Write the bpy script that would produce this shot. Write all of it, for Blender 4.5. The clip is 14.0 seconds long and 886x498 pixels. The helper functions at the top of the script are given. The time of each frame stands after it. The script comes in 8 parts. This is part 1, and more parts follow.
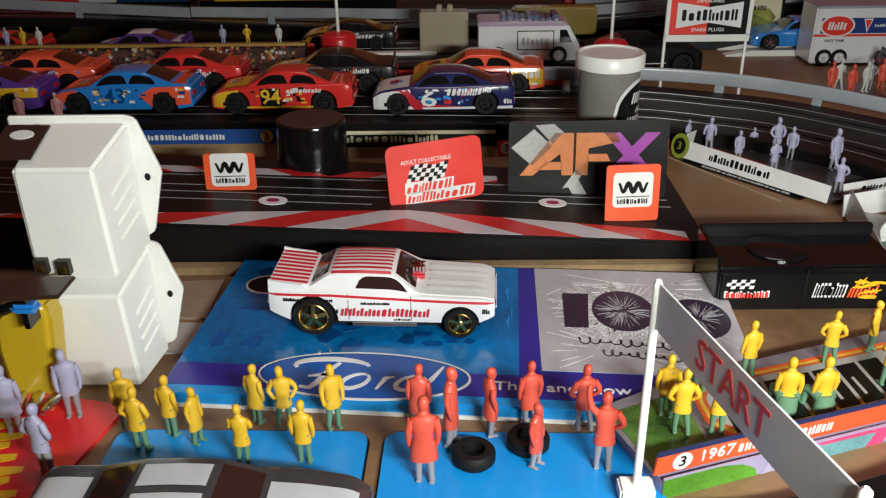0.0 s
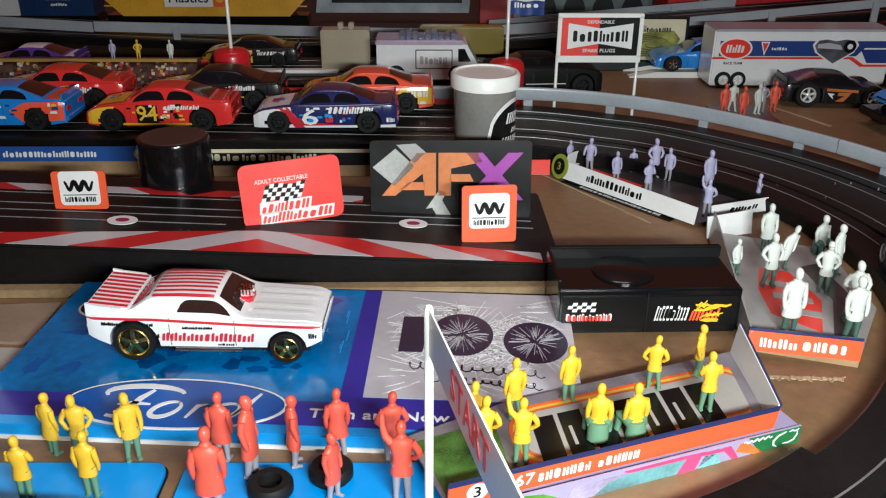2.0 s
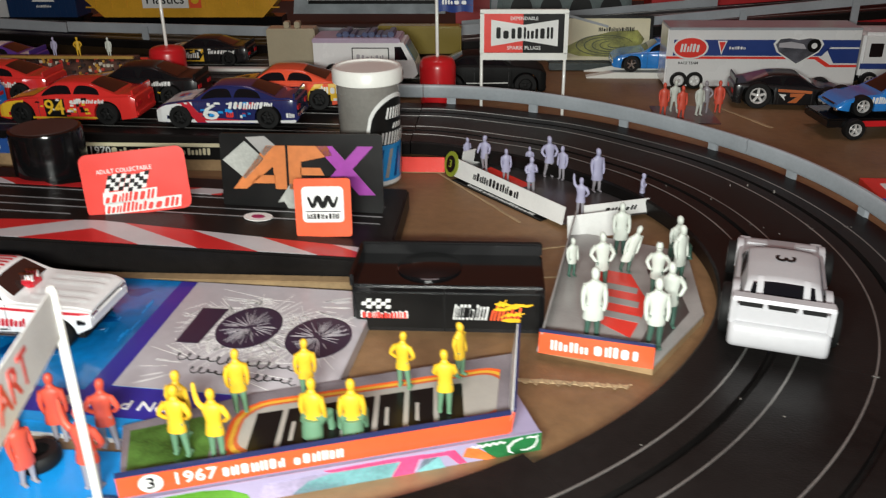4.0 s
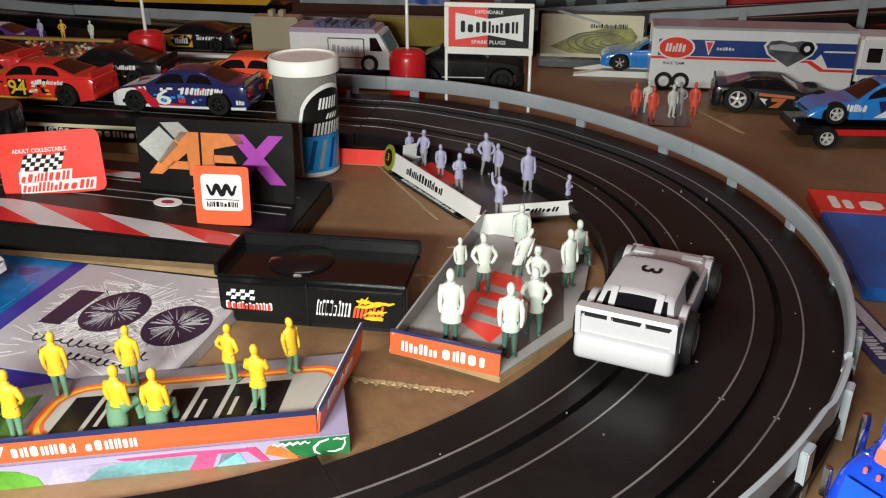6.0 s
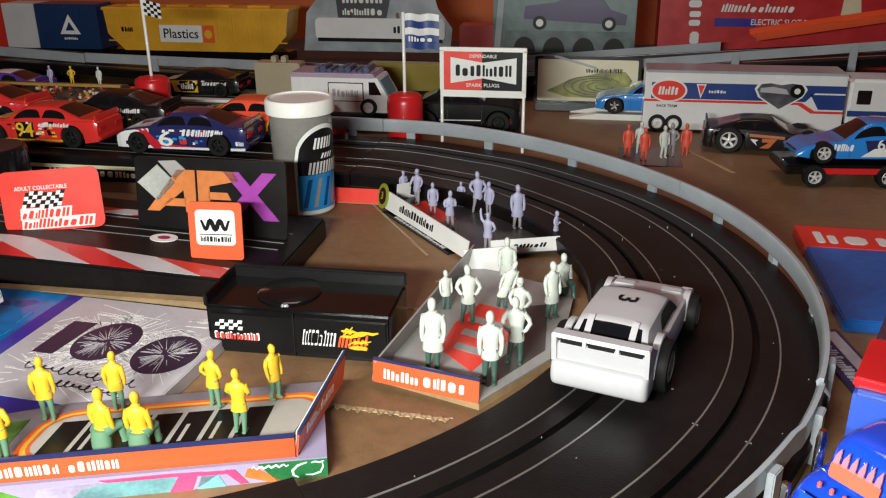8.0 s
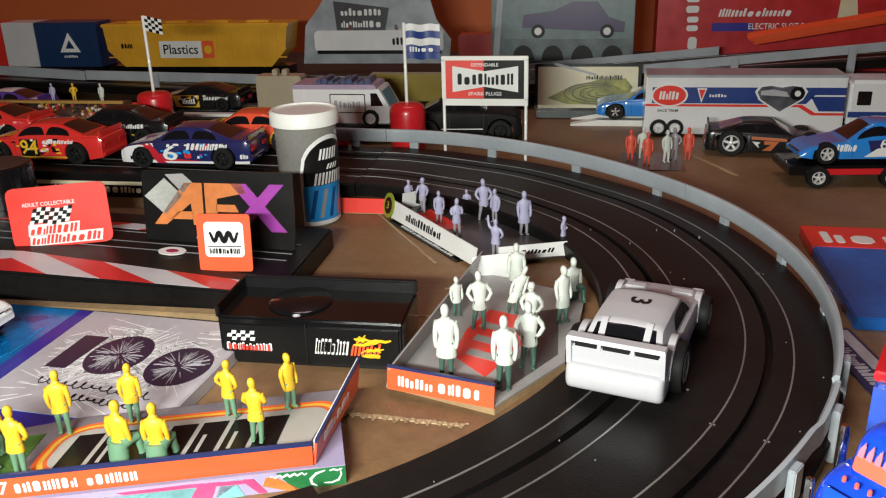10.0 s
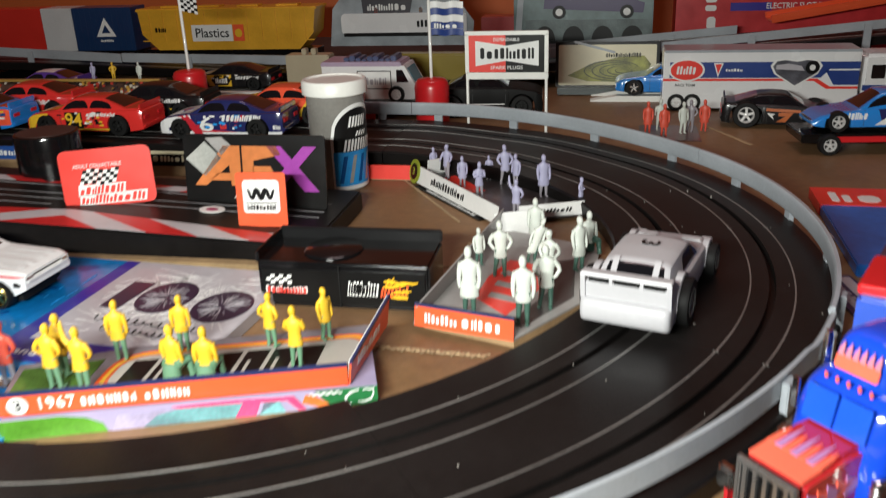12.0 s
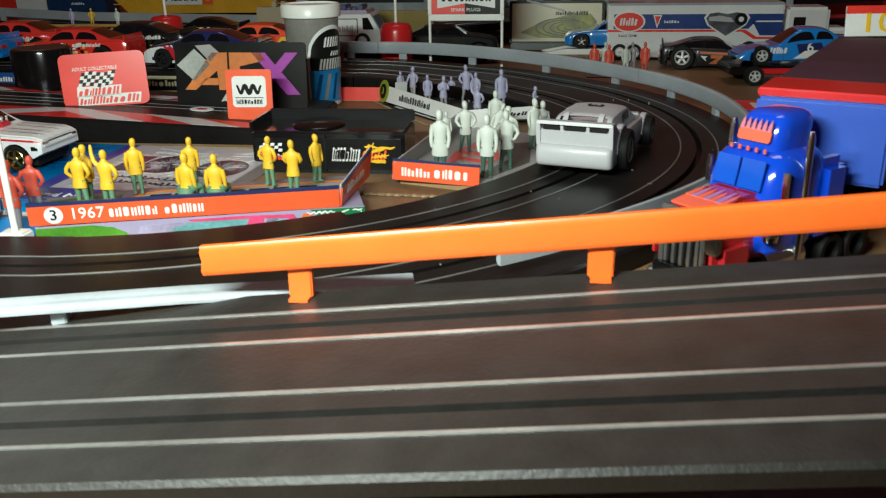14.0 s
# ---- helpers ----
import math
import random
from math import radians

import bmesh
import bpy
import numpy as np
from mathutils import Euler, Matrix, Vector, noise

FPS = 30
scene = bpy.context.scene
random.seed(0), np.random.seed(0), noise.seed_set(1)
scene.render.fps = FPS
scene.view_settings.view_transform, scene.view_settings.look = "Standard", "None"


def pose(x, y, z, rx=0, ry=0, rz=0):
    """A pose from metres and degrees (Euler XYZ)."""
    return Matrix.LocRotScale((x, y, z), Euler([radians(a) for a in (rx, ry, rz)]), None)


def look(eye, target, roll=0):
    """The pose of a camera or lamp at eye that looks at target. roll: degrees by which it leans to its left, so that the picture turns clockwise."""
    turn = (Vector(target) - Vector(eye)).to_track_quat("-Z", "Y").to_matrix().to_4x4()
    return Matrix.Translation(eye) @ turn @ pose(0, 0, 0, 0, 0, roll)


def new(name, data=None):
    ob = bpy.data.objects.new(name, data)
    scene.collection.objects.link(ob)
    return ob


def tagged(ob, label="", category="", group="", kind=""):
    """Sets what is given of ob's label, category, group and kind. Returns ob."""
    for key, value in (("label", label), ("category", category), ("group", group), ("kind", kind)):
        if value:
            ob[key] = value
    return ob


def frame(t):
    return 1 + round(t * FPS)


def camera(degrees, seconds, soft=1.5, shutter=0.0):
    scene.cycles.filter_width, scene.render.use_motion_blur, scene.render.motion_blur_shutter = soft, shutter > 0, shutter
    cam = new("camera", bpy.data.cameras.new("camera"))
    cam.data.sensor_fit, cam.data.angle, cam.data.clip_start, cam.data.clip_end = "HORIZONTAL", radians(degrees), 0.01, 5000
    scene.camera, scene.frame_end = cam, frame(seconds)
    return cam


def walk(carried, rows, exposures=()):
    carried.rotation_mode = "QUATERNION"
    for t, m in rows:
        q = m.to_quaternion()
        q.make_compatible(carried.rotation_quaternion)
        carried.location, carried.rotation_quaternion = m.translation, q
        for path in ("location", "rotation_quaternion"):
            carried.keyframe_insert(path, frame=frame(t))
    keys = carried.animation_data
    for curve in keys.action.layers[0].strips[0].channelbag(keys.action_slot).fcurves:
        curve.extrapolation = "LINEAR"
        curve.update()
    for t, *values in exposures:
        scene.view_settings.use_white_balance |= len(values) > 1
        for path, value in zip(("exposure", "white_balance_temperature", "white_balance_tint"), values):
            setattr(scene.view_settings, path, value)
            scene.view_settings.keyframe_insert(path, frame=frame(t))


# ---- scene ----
cam = camera(54.8, 14.0, soft=1.2, shutter=0.4)
PATH = [
    (0, (0.0135, 0.0315, 0.1458), (-0.0189, 1.6452, -0.6489), -0.9),
    (0.5, (0.0126, 0.0396, 0.1422), (0.0225, 1.6497, -0.6633), -0),
    (1, (0.0306, 0.0405, 0.1422), (0.0675, 1.6560, -0.6498), 0.2),
    (1.5, (0.0504, 0.0369, 0.1458), (0.1035, 1.6596, -0.6309), 0.6),
    (2, (0.0540, 0.0378, 0.1440), (0.0999, 1.6677, -0.6174), 0.4),
    (2.5, (0.0603, 0.0396, 0.1413), (0.0972, 1.6785, -0.6021), 0.3),
    (3, (0.0738, 0.0396, 0.1395), (0.0891, 1.6893, -0.5796), 0.2),
    (3.5, (0.1071, 0.0441, 0.1449), (0.0954, 1.6848, -0.5949), 0.3),
    (4, (0.1440, 0.0450, 0.1359), (0.0243, 1.6794, -0.6084), -0.7),
    (4.2, (0.1584, 0.0468, 0.1341), (0.0162, 1.6731, -0.6246), -0.4),
    (6.3, (0.2052, 0.0576, 0.1341), (-0.0702, 1.6695, -0.6192), -0.3),
    (6.5, (0.2052, 0.0558, 0.1341), (-0.0792, 1.6695, -0.6111), -0.4),
    (7, (0.2106, 0.0549, 0.1323), (-0.0891, 1.6785, -0.5841), -0.5),
    (7.5, (0.2133, 0.0531, 0.1341), (-0.0837, 1.6911, -0.5508), -0.5),
    (7.7, (0.2151, 0.0522, 0.1332), (-0.0783, 1.6947, -0.5418), -0.4),
    (9.8, (0.2124, 0.0486, 0.1296), (-0.0702, 1.7082, -0.5076), -1.5),
    (10, (0.2115, 0.0495, 0.1305), (-0.0783, 1.7064, -0.5094), -1.6),
    (10.5, (0.2178, 0.0477, 0.1305), (-0.0873, 1.7001, -0.5139), -1.8),
    (11, (0.2142, 0.0513, 0.1278), (-0.1035, 1.6992, -0.5220), -2.1),
    (11.5, (0.2169, 0.0504, 0.1287), (-0.1152, 1.6938, -0.5256), -2.3),
    (11.8, (0.2160, 0.0432, 0.1296), (-0.1242, 1.6866, -0.5229), -2.5),
    (12, (0.2151, 0.0261, 0.1233), (-0.1224, 1.6713, -0.5265), -2.2),
    (12.5, (0.2115, -0.0036, 0.1107), (-0.0963, 1.6452, -0.5427), -1.5),
    (13, (0.2079, -0.0144, 0.1008), (-0.0765, 1.6416, -0.5436), -1.1),
    (13.5, (0.2088, -0.0234, 0.0945), (-0.0477, 1.6416, -0.5382), -1),
    (14, (0.2160, -0.0324, 0.0864), (-0.0198, 1.6398, -0.5355), -1),
]
walk(cam, [(t, look(eye, target, roll)) for t, eye, target, roll in PATH], [(0, -0.64, 6450, 10), (1, -0.70, 6250, 10), (1.5, -0.48, 6050, 10), (3, -0.27, 6050, 10), (4.2, -0.32, 6500, 10), (7, -0.20, 6500, 10), (11, -0.16, 6550, 10), (12, -0.24, 6500, 10), (12.5, -0.52, 6450, 8), (14, -0.78, 6300, -2)])

# ---- light ----
world = bpy.data.worlds.new("world")
scene.world = world
world.use_nodes = True
world.node_tree.nodes["Background"].inputs[0].default_value = (0.84, 0.58, 0.60, 1)
world.node_tree.nodes["Background"].inputs[1].default_value = 0.010


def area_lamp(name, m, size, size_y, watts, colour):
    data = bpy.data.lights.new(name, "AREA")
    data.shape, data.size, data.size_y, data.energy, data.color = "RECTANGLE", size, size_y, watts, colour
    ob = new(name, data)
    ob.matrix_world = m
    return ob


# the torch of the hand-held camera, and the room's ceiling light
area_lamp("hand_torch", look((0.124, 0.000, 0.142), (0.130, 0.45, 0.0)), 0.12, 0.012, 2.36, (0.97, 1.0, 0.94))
area_lamp("ceiling_light", look((0.1, 0.5, 1.9), (0.1, 0.45, 0.0)), 0.9, 0.4, 7.6, (1.0, 0.78, 0.78))

# ---- materials ----
MATS = {}


def mat(name, colour, rough=0.45, metal=0.0, vary=0.12, scale=120.0, bump=0.0, bscale=400.0, coat=0.0, spec=0.5):
    """A surface with blotches and fine grain over its colour."""
    if name in MATS:
        return MATS[name]
    m = bpy.data.materials.new(name)
    m.use_nodes = True
    nt = m.node_tree
    b = nt.nodes["Principled BSDF"]
    b.inputs["Roughness"].default_value, b.inputs["Metallic"].default_value = rough, metal
    b.inputs["Coat Weight"].default_value = coat
    b.inputs["Specular IOR Level"].default_value = spec
    b.inputs["Coat Roughness"].default_value = 0.08
    geo = nt.nodes.new("ShaderNodeTexCoord")
    n1, n2 = nt.nodes.new("ShaderNodeTexNoise"), nt.nodes.new("ShaderNodeTexNoise")
    n1.inputs["Scale"].default_value, n2.inputs["Scale"].default_value = scale * 0.35, scale * 6
    n1.inputs["Detail"].default_value = 4
    add = nt.nodes.new("ShaderNodeMath")
    add.operation = "MULTIPLY_ADD"
    add.inputs[1].default_value = 0.35
    mix = nt.nodes.new("ShaderNodeMix")
    mix.data_type = "RGBA"
    mix.inputs[6].default_value = [max(0, v * (1 - vary * 1.6)) for v in colour] + [1]
    mix.inputs[7].default_value = [min(1, v * (1 + vary)) for v in colour] + [1]
    for n in (n1, n2):
        nt.links.new(geo.outputs["Object"], n.inputs["Vector"])
    nt.links.new(n2.outputs["Fac"], add.inputs[0])
    nt.links.new(n1.outputs["Fac"], add.inputs[2])
    ramp = nt.nodes.new("ShaderNodeMapRange")
    ramp.inputs["From Min"].default_value, ramp.inputs["From Max"].default_value = 0.4, 0.95
    nt.links.new(add.outputs[0], ramp.inputs["Value"])
    nt.links.new(ramp.outputs[0], mix.inputs[0])
    nt.links.new(mix.outputs[2], b.inputs["Base Color"])
    rr = nt.nodes.new("ShaderNodeMapRange")
    rr.inputs["To Min"].default_value, rr.inputs["To Max"].default_value = max(0.02, rough - 0.1), min(1, rough + 0.12)
    nt.links.new(n1.outputs["Fac"], rr.inputs["Value"])
    nt.links.new(rr.outputs[0], b.inputs["Roughness"])
    if bump:
        bp = nt.nodes.new("ShaderNodeBump")
        bp.inputs["Strength"].default_value, bp.inputs["Distance"].default_value = bump, 0.0006
        nb = nt.nodes.new("ShaderNodeTexNoise")
        nb.inputs["Scale"].default_value = bscale
        nt.links.new(geo.outputs["Object"], nb.inputs["Vector"])
        nt.links.new(nb.outputs["Fac"], bp.inputs["Height"])
        nt.links.new(bp.outputs[0], b.inputs["Normal"])
    MATS[name] = m
    return m


def plastic(name, colour, **k):
    return mat(name, colour, **{"rough": 0.32, "vary": 0.06, "coat": 0.2, **k})


def card_ink(name, colour, **k):
    return mat(name, colour, **{"rough": 0.34, "vary": 0.07, "scale": 200.0, "coat": 0.15, **k})


BOARD = mat("brown_hardboard", (0.240, 0.136, 0.064), rough=0.5, vary=0.26, scale=40, bump=0.25, bscale=900)
TRACKM = mat("black_track_plastic", (0.0092, 0.0080, 0.0077), spec=0.16, rough=0.38, vary=0.3, scale=60, bump=0.15, bscale=1500)
# dusty ramp plastic, its base colour raised to hold the near torch light
LITDUSTY = mat("torchlit_dusty_plastic", (0.024, 0.0225, 0.021), spec=0.3, rough=0.45, vary=0.35, scale=25, bump=0.2, bscale=900)
SLOTM = mat("slot_black", (0.004, 0.004, 0.004), rough=0.6)
RAILM = mat("steel_rail", (0.34, 0.335, 0.32), rough=0.42, metal=0.7, vary=0.25, scale=90)
# ramp rails: the same steel, lightened to carry the torch's light
LITRAIL = mat("torchlit_steel_rail", (0.62, 0.62, 0.60), rough=0.36, metal=0.8, vary=0.25, scale=90)
GUARDM = plastic("grey_guard_plastic", (0.36, 0.39, 0.42), vary=0.12)
ORANGEM = plastic("orange_guard_plastic", (0.92, 0.150, 0.022))
WHITEP = plastic("white_plastic", (0.85, 0.85, 0.80), vary=0.05)
WHITEPAINT = plastic("white_car_paint", (0.80, 0.80, 0.80), vary=0.04, coat=0.6, rough=0.25)
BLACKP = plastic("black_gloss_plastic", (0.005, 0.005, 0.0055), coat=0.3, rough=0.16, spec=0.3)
BLACKS = plastic("black_satin_plastic", (0.005, 0.005, 0.0055), coat=0.0, rough=0.5, spec=0.2)
RUBBER = mat("tyre_rubber", (0.007, 0.007, 0.007), rough=0.6, spec=0.25)
CHROME = mat("chrome", (0.75, 0.75, 0.74), rough=0.16, metal=1.0, vary=0.1)
GOLD = mat("gold_rim", (0.62, 0.45, 0.14), rough=0.22, metal=1.0, vary=0.15)
GLASSD = plastic("dark_window", (0.006, 0.006, 0.008), rough=0.12, coat=0.6)
WHITEI = card_ink("white_print", (0.80, 0.80, 0.78))
BLACKI = card_ink("black_print", (0.006, 0.006, 0.006), spec=0.25, coat=0.05)
NAVYI = card_ink("navy_print", (0.02, 0.03, 0.10))
REDI = card_ink("red_card_print", (0.80, 0.045, 0.03))
ORANGERED = card_ink("orange_red_print", (0.85, 0.11, 0.035))
REDP = plastic("red_plastic", (0.62, 0.015, 0.02))
CREAMI = card_ink("cream_print", (0.72, 0.66, 0.45))
BROWNCARD = mat("raw_cardboard", (0.34, 0.22, 0.11), rough=0.8, vary=0.2, scale=90, bump=0.2)


# ---- building helpers ----
def empty(name, m, label="", category="", group="", kind=""):
    ob = new(name)
    ob.empty_display_size = 0.01
    ob.matrix_world = m
    return tagged(ob, label, category, group, kind)


def finish(name, bm, material, smooth=None):
    bmesh.ops.recalc_face_normals(bm, faces=bm.faces)
    me = bpy.data.meshes.new(name)
    bm.to_mesh(me)
    bm.free()
    for mm in material if isinstance(material, (list, tuple)) else [material]:
        me.materials.append(mm)
    if smooth is not None:
        me.polygons.foreach_set("use_smooth", [True] * len(me.polygons))
        me.set_sharp_from_angle(angle=radians(smooth))
    return me


def part(name, bm, material, parent=None, label="", m=None, smooth=40):
    ob = new(name, finish(name, bm, material, smooth) if isinstance(bm, bmesh.types.BMesh) else bm)
    ob.parent = parent
    if m is not None:
        ob.matrix_local = m
    return tagged(ob, label)


def box(bm, x0, x1, y0, y1, z0, z1, bevel=0.0, m=None):
    g = bmesh.ops.create_cube(bm, size=1.0)["verts"]
    for v in g:
        v.co = Vector((x0 + (v.co.x + 0.5) * (x1 - x0), y0 + (v.co.y + 0.5) * (y1 - y0), z0 + (v.co.z + 0.5) * (z1 - z0)))
    if bevel:
        es = list({e for v in g for e in v.link_edges})
        r = bmesh.ops.bevel(bm, geom=es, offset=bevel, segments=2, affect="EDGES")
        g = list({v for f in r["faces"] for v in f.verts} | {v for v in g if v.is_valid})
    if m is not None:
        bmesh.ops.transform(bm, matrix=m, verts=g)
    return g


def boxbm(*a, **k):
    bm = bmesh.new()
    box(bm, *a, **k)
    return bm


def prism(bm, pts, h0, h1, m=None):
    """A polygon in x, y, raised from h0 to h1."""
    lo = [bm.verts.new((x, y, h0)) for x, y in pts]
    hi = [bm.verts.new((x, y, h1)) for x, y in pts]
    n = len(pts)
    bm.faces.new(hi)
    bm.faces.new(lo[::-1])
    for i in range(n):
        bm.faces.new((lo[i], lo[(i + 1) % n], hi[(i + 1) % n], hi[i]))
    if m is not None:
        bmesh.ops.transform(bm, matrix=m, verts=lo + hi)
    return lo + hi


def prismbm(pts, h0, h1, m=None):
    bm = bmesh.new()
    prism(bm, pts, h0, h1, m)
    return bm


def rrect(x0, x1, y0, y1, r, n=5):
    out = []
    for cx, cy, a in ((x1 - r, y1 - r, 0), (x0 + r, y1 - r, 90), (x0 + r, y0 + r, 180), (x1 - r, y0 + r, 270)):
        out += [(cx + r * math.cos(radians(a + 90 * i / n)), cy + r * math.sin(radians(a + 90 * i / n))) for i in range(n + 1)]
    return out


def oval(cx, cy, rx, ry, n=36):
    return [(cx + rx * math.cos(2 * math.pi * i / n), cy + ry * math.sin(2 * math.pi * i / n)) for i in range(n)]


def lathe(bm, prof, n=24, m=None):
    """Turn (radius, height) pairs round z; ends are closed."""
    rings = [[bm.verts.new((r * math.cos(2 * math.pi * i / n), r * math.sin(2 * math.pi * i / n), z)) for i in range(n)] for r, z in prof]
    for a, b in zip(rings, rings[1:]):
        for i in range(n):
            bm.faces.new((a[i], a[(i + 1) % n], b[(i + 1) % n], b[i]))
    bm.faces.new(rings[0][::-1])
    bm.faces.new(rings[-1])
    vs = [v for r in rings for v in r]
    if m is not None:
        bmesh.ops.transform(bm, matrix=m, verts=vs)
    return vs


def lathebm(prof, n=24, m=None):
    bm = bmesh.new()
    lathe(bm, prof, n, m)
    return bm


def tube(bm, pts, n=8):
    """A closed tube through (x, y, z, rx, ry) stations."""
    rings = []
    run = Vector(pts[-1][:3]) - Vector(pts[0][:3])
    axis = max(range(3), key=lambda k: abs(run[k]))
    lead = Vector([math.copysign(1, run[k]) if k == axis else 0 for k in range(3)])
    turn = Matrix.Identity(3).to_quaternion() if axis == 2 else lead.to_track_quat("Z", "Y")
    for i, (x, y, z, rx, ry) in enumerate(pts):
        a, b = Vector(pts[max(i - 1, 0)][:3]), Vector(pts[min(i + 1, len(pts) - 1)][:3])
        q = lead.rotation_difference((b - a).normalized()) @ turn
        rings.append([bm.verts.new(Vector((x, y, z)) + q @ Vector((rx * math.cos(2 * math.pi * k / n), ry * math.sin(2 * math.pi * k / n), 0))) for k in range(n)])
    faces = []
    for a, b in zip(rings, rings[1:]):
        for k in range(n):
            faces.append(bm.faces.new((a[k], a[(k + 1) % n], b[(k + 1) % n], b[k])))
    faces += [bm.faces.new(rings[0][::-1]), bm.faces.new(rings[-1])]
    return faces


def ribbon(bm, path, prof, closed=True):
    """Sweep the profile (offset, height) along path points (x, y, z, nx, ny); ends closed."""
    rings = [[bm.verts.new((x + nx * o, y + ny * o, z + h)) for o, h in prof] for x, y, z, nx, ny in path]
    k = len(prof)
    for a, b in zip(rings, rings[1:]):
        for i in range(k if closed else k - 1):
            bm.faces.new((a[i], a[(i + 1) % k], b[(i + 1) % k], b[i]))
    if closed:
        bm.faces.new(rings[0])
        bm.faces.new(rings[-1][::-1])


def lettering(words):
    """Meshes of the words, 1 high, centred, lying in x, y."""
    obs, out = {}, {}
    for w in words:
        cu = bpy.data.curves.new("type", "FONT")
        cu.body, cu.size, cu.extrude, cu.resolution_u = w, 1.4, 0.01, 2
        cu.align_x, cu.align_y, cu.offset = "CENTER", "CENTER", 0.012
        obs[w] = new("type", cu)
    dg = bpy.context.evaluated_depsgraph_get()
    for w, ob in obs.items():
        out[w] = bpy.data.meshes.new_from_object(ob.evaluated_get(dg))
        bpy.data.objects.remove(ob)
    return out


WORDS = lettering(["START", "1967", "3", "94", "6", "43", "10", "2", "1970", "Plastics", "RACE TEAM", "SPARK PLUGS", "DEPENDABLE", "ADULT COLLECTABLE", "ELECTRIC SLOT RACER", "TM", "Then and Now"])


def words(text, material, parent, x, y, z, height, m=None, squeeze=1.0, name="lettering", mirror=False):
    me = WORDS[text].copy()
    me.materials.clear()
    me.materials.append(material)
    ob = new(name, me)
    ob.parent = parent
    ob.matrix_local = (m or Matrix()) @ Matrix.Translation((x, y, z)) @ Matrix.Diagonal((height * squeeze, height, 0.01, 1))
    return ob


def print_bars(material, parent, x0, x1, y, height, z, n, m=None, slant=0.0, name="print", seed=1):
    """A line of print that is not spelt: plain upright bars of uneven width and height, lying in x, y."""
    rnd = random.Random(seed)
    bm = bmesh.new()
    cuts = [rnd.uniform(0.75, 1.25) for _ in range(n)]
    step = (x1 - x0) / sum(cuts)
    a = x0
    for c in cuts:
        w = step * c
        lo, hi = y - height / 2, y + height / 2 * rnd.choice((1, 1, 1, 0.8))
        for u, v in rnd.choice((((0.04, 0.36), (0.52, 0.84)), ((0.04, 0.36), (0.52, 0.84)), ((0.10, 0.74),))):
            p, q_ = a + w * u, a + w * v
            top = hi - (hi - lo) * rnd.choice((0, 0, 0.12, 0.3))
            sl = slant * (top - lo)
            r = min(q_ - p, top - lo) * 0.25
            prism(bm, [(p + r, lo), (q_ - r, lo), (q_, lo + r), (q_ + sl, top - r), (q_ - r + sl, top), (p + r + sl, top), (p + sl, top - r), (p, lo + r)], z, z + 0.00012)
        a += w
    return tagged(part(name, bm, material, parent, m=m, smooth=None), kind="stuff")


def clip(poly, px, py, nx, ny):
    """The part of a polygon on the side of a line that its normal points to."""
    out = []
    for (ax, ay), (bx, by) in zip(poly, poly[1:] + poly[:1]):
        da, db = (ax - px) * nx + (ay - py) * ny, (bx - px) * nx + (by - py) * ny
        if da >= 0:
            out.append((ax, ay))
        if da * db < 0:
            f = da / (da - db)
            out.append((ax + (bx - ax) * f, ay + (by - ay) * f))
    return out


STAND = pose(0, 0, 0, 90, 0, 0)  # turns a picture lying in x, y upright, facing -y

# ---- the table and the room ----
table = empty("ground", Matrix(), "brown hardboard table top under the whole toy race layout", "table top", kind="structure")
part("board", boxbm(-0.75, 0.85, -0.6, 0.98, -0.012, 0.0), BOARD, table)
WALLM = mat("orange_wall_paint", (0.62, 0.14, 0.035), rough=0.6, vary=0.1, scale=8)
ROOMM = mat("dim_room_paint", (0.30, 0.24, 0.22), rough=0.8, vary=0.15, scale=4)
wall_north = part("wall_north", boxbm(-1.0, 1.1, 0.98, 1.02, -0.03, 2.1), WALLM)
tagged(wall_north, "orange painted wall behind the toy layout", "wall", kind="structure")
for nm, b in (("wall_south", (-1.0, 1.1, -0.84, -0.80, -0.03, 2.1)), ("wall_west", (-1.04, -1.0, -0.84, 1.02, -0.03, 2.1)), ("wall_east", (1.1, 1.14, -0.84, 1.02, -0.03, 2.1)),
              ("ceiling", (-1.04, 1.14, -0.84, 1.02, 2.1, 2.14)), ("floor", (-1.04, 1.14, -0.84, 1.02, -0.05, -0.012))):
    tagged(part(nm, boxbm(*b), ROOMM), "plain dim room surface around the table", "wall", kind="structure")

# cracks and joints of the board
JOINT = mat("torn_board_edge", (0.42, 0.30, 0.17), rough=0.8, vary=0.3)
for x0, y0, x1, y1, w in ((0.113, 0.432, 0.152, 0.371, 0.0012), (0.160, 0.345, 0.182, 0.352, 0.0012), (0.138, 0.2545, 0.181, 0.2515, 0.0016), (0.272, 0.556, 0.292, 0.512, 0.0022), (0.150, 0.3195, 0.172, 0.3215, 0.0010)):
    a = math.atan2(y1 - y0, x1 - x0)
    L = math.hypot(x1 - x0, y1 - y0)
    bm = bmesh.new()
    rnd = random.Random(int(x0 * 9999))
    n = 14
    up = [(L * i / n, w * rnd.uniform(0.2, 0.6)) for i in range(n + 1)]
    dn = [(L * i / n, -w * rnd.uniform(0.2, 0.6)) for i in range(n, -1, -1)]
    prism(bm, up + dn, 0.0, 0.00035)
    part("board_joint", bm, JOINT, table, m=pose(x0, y0, 0, 0, 0, math.degrees(a)))

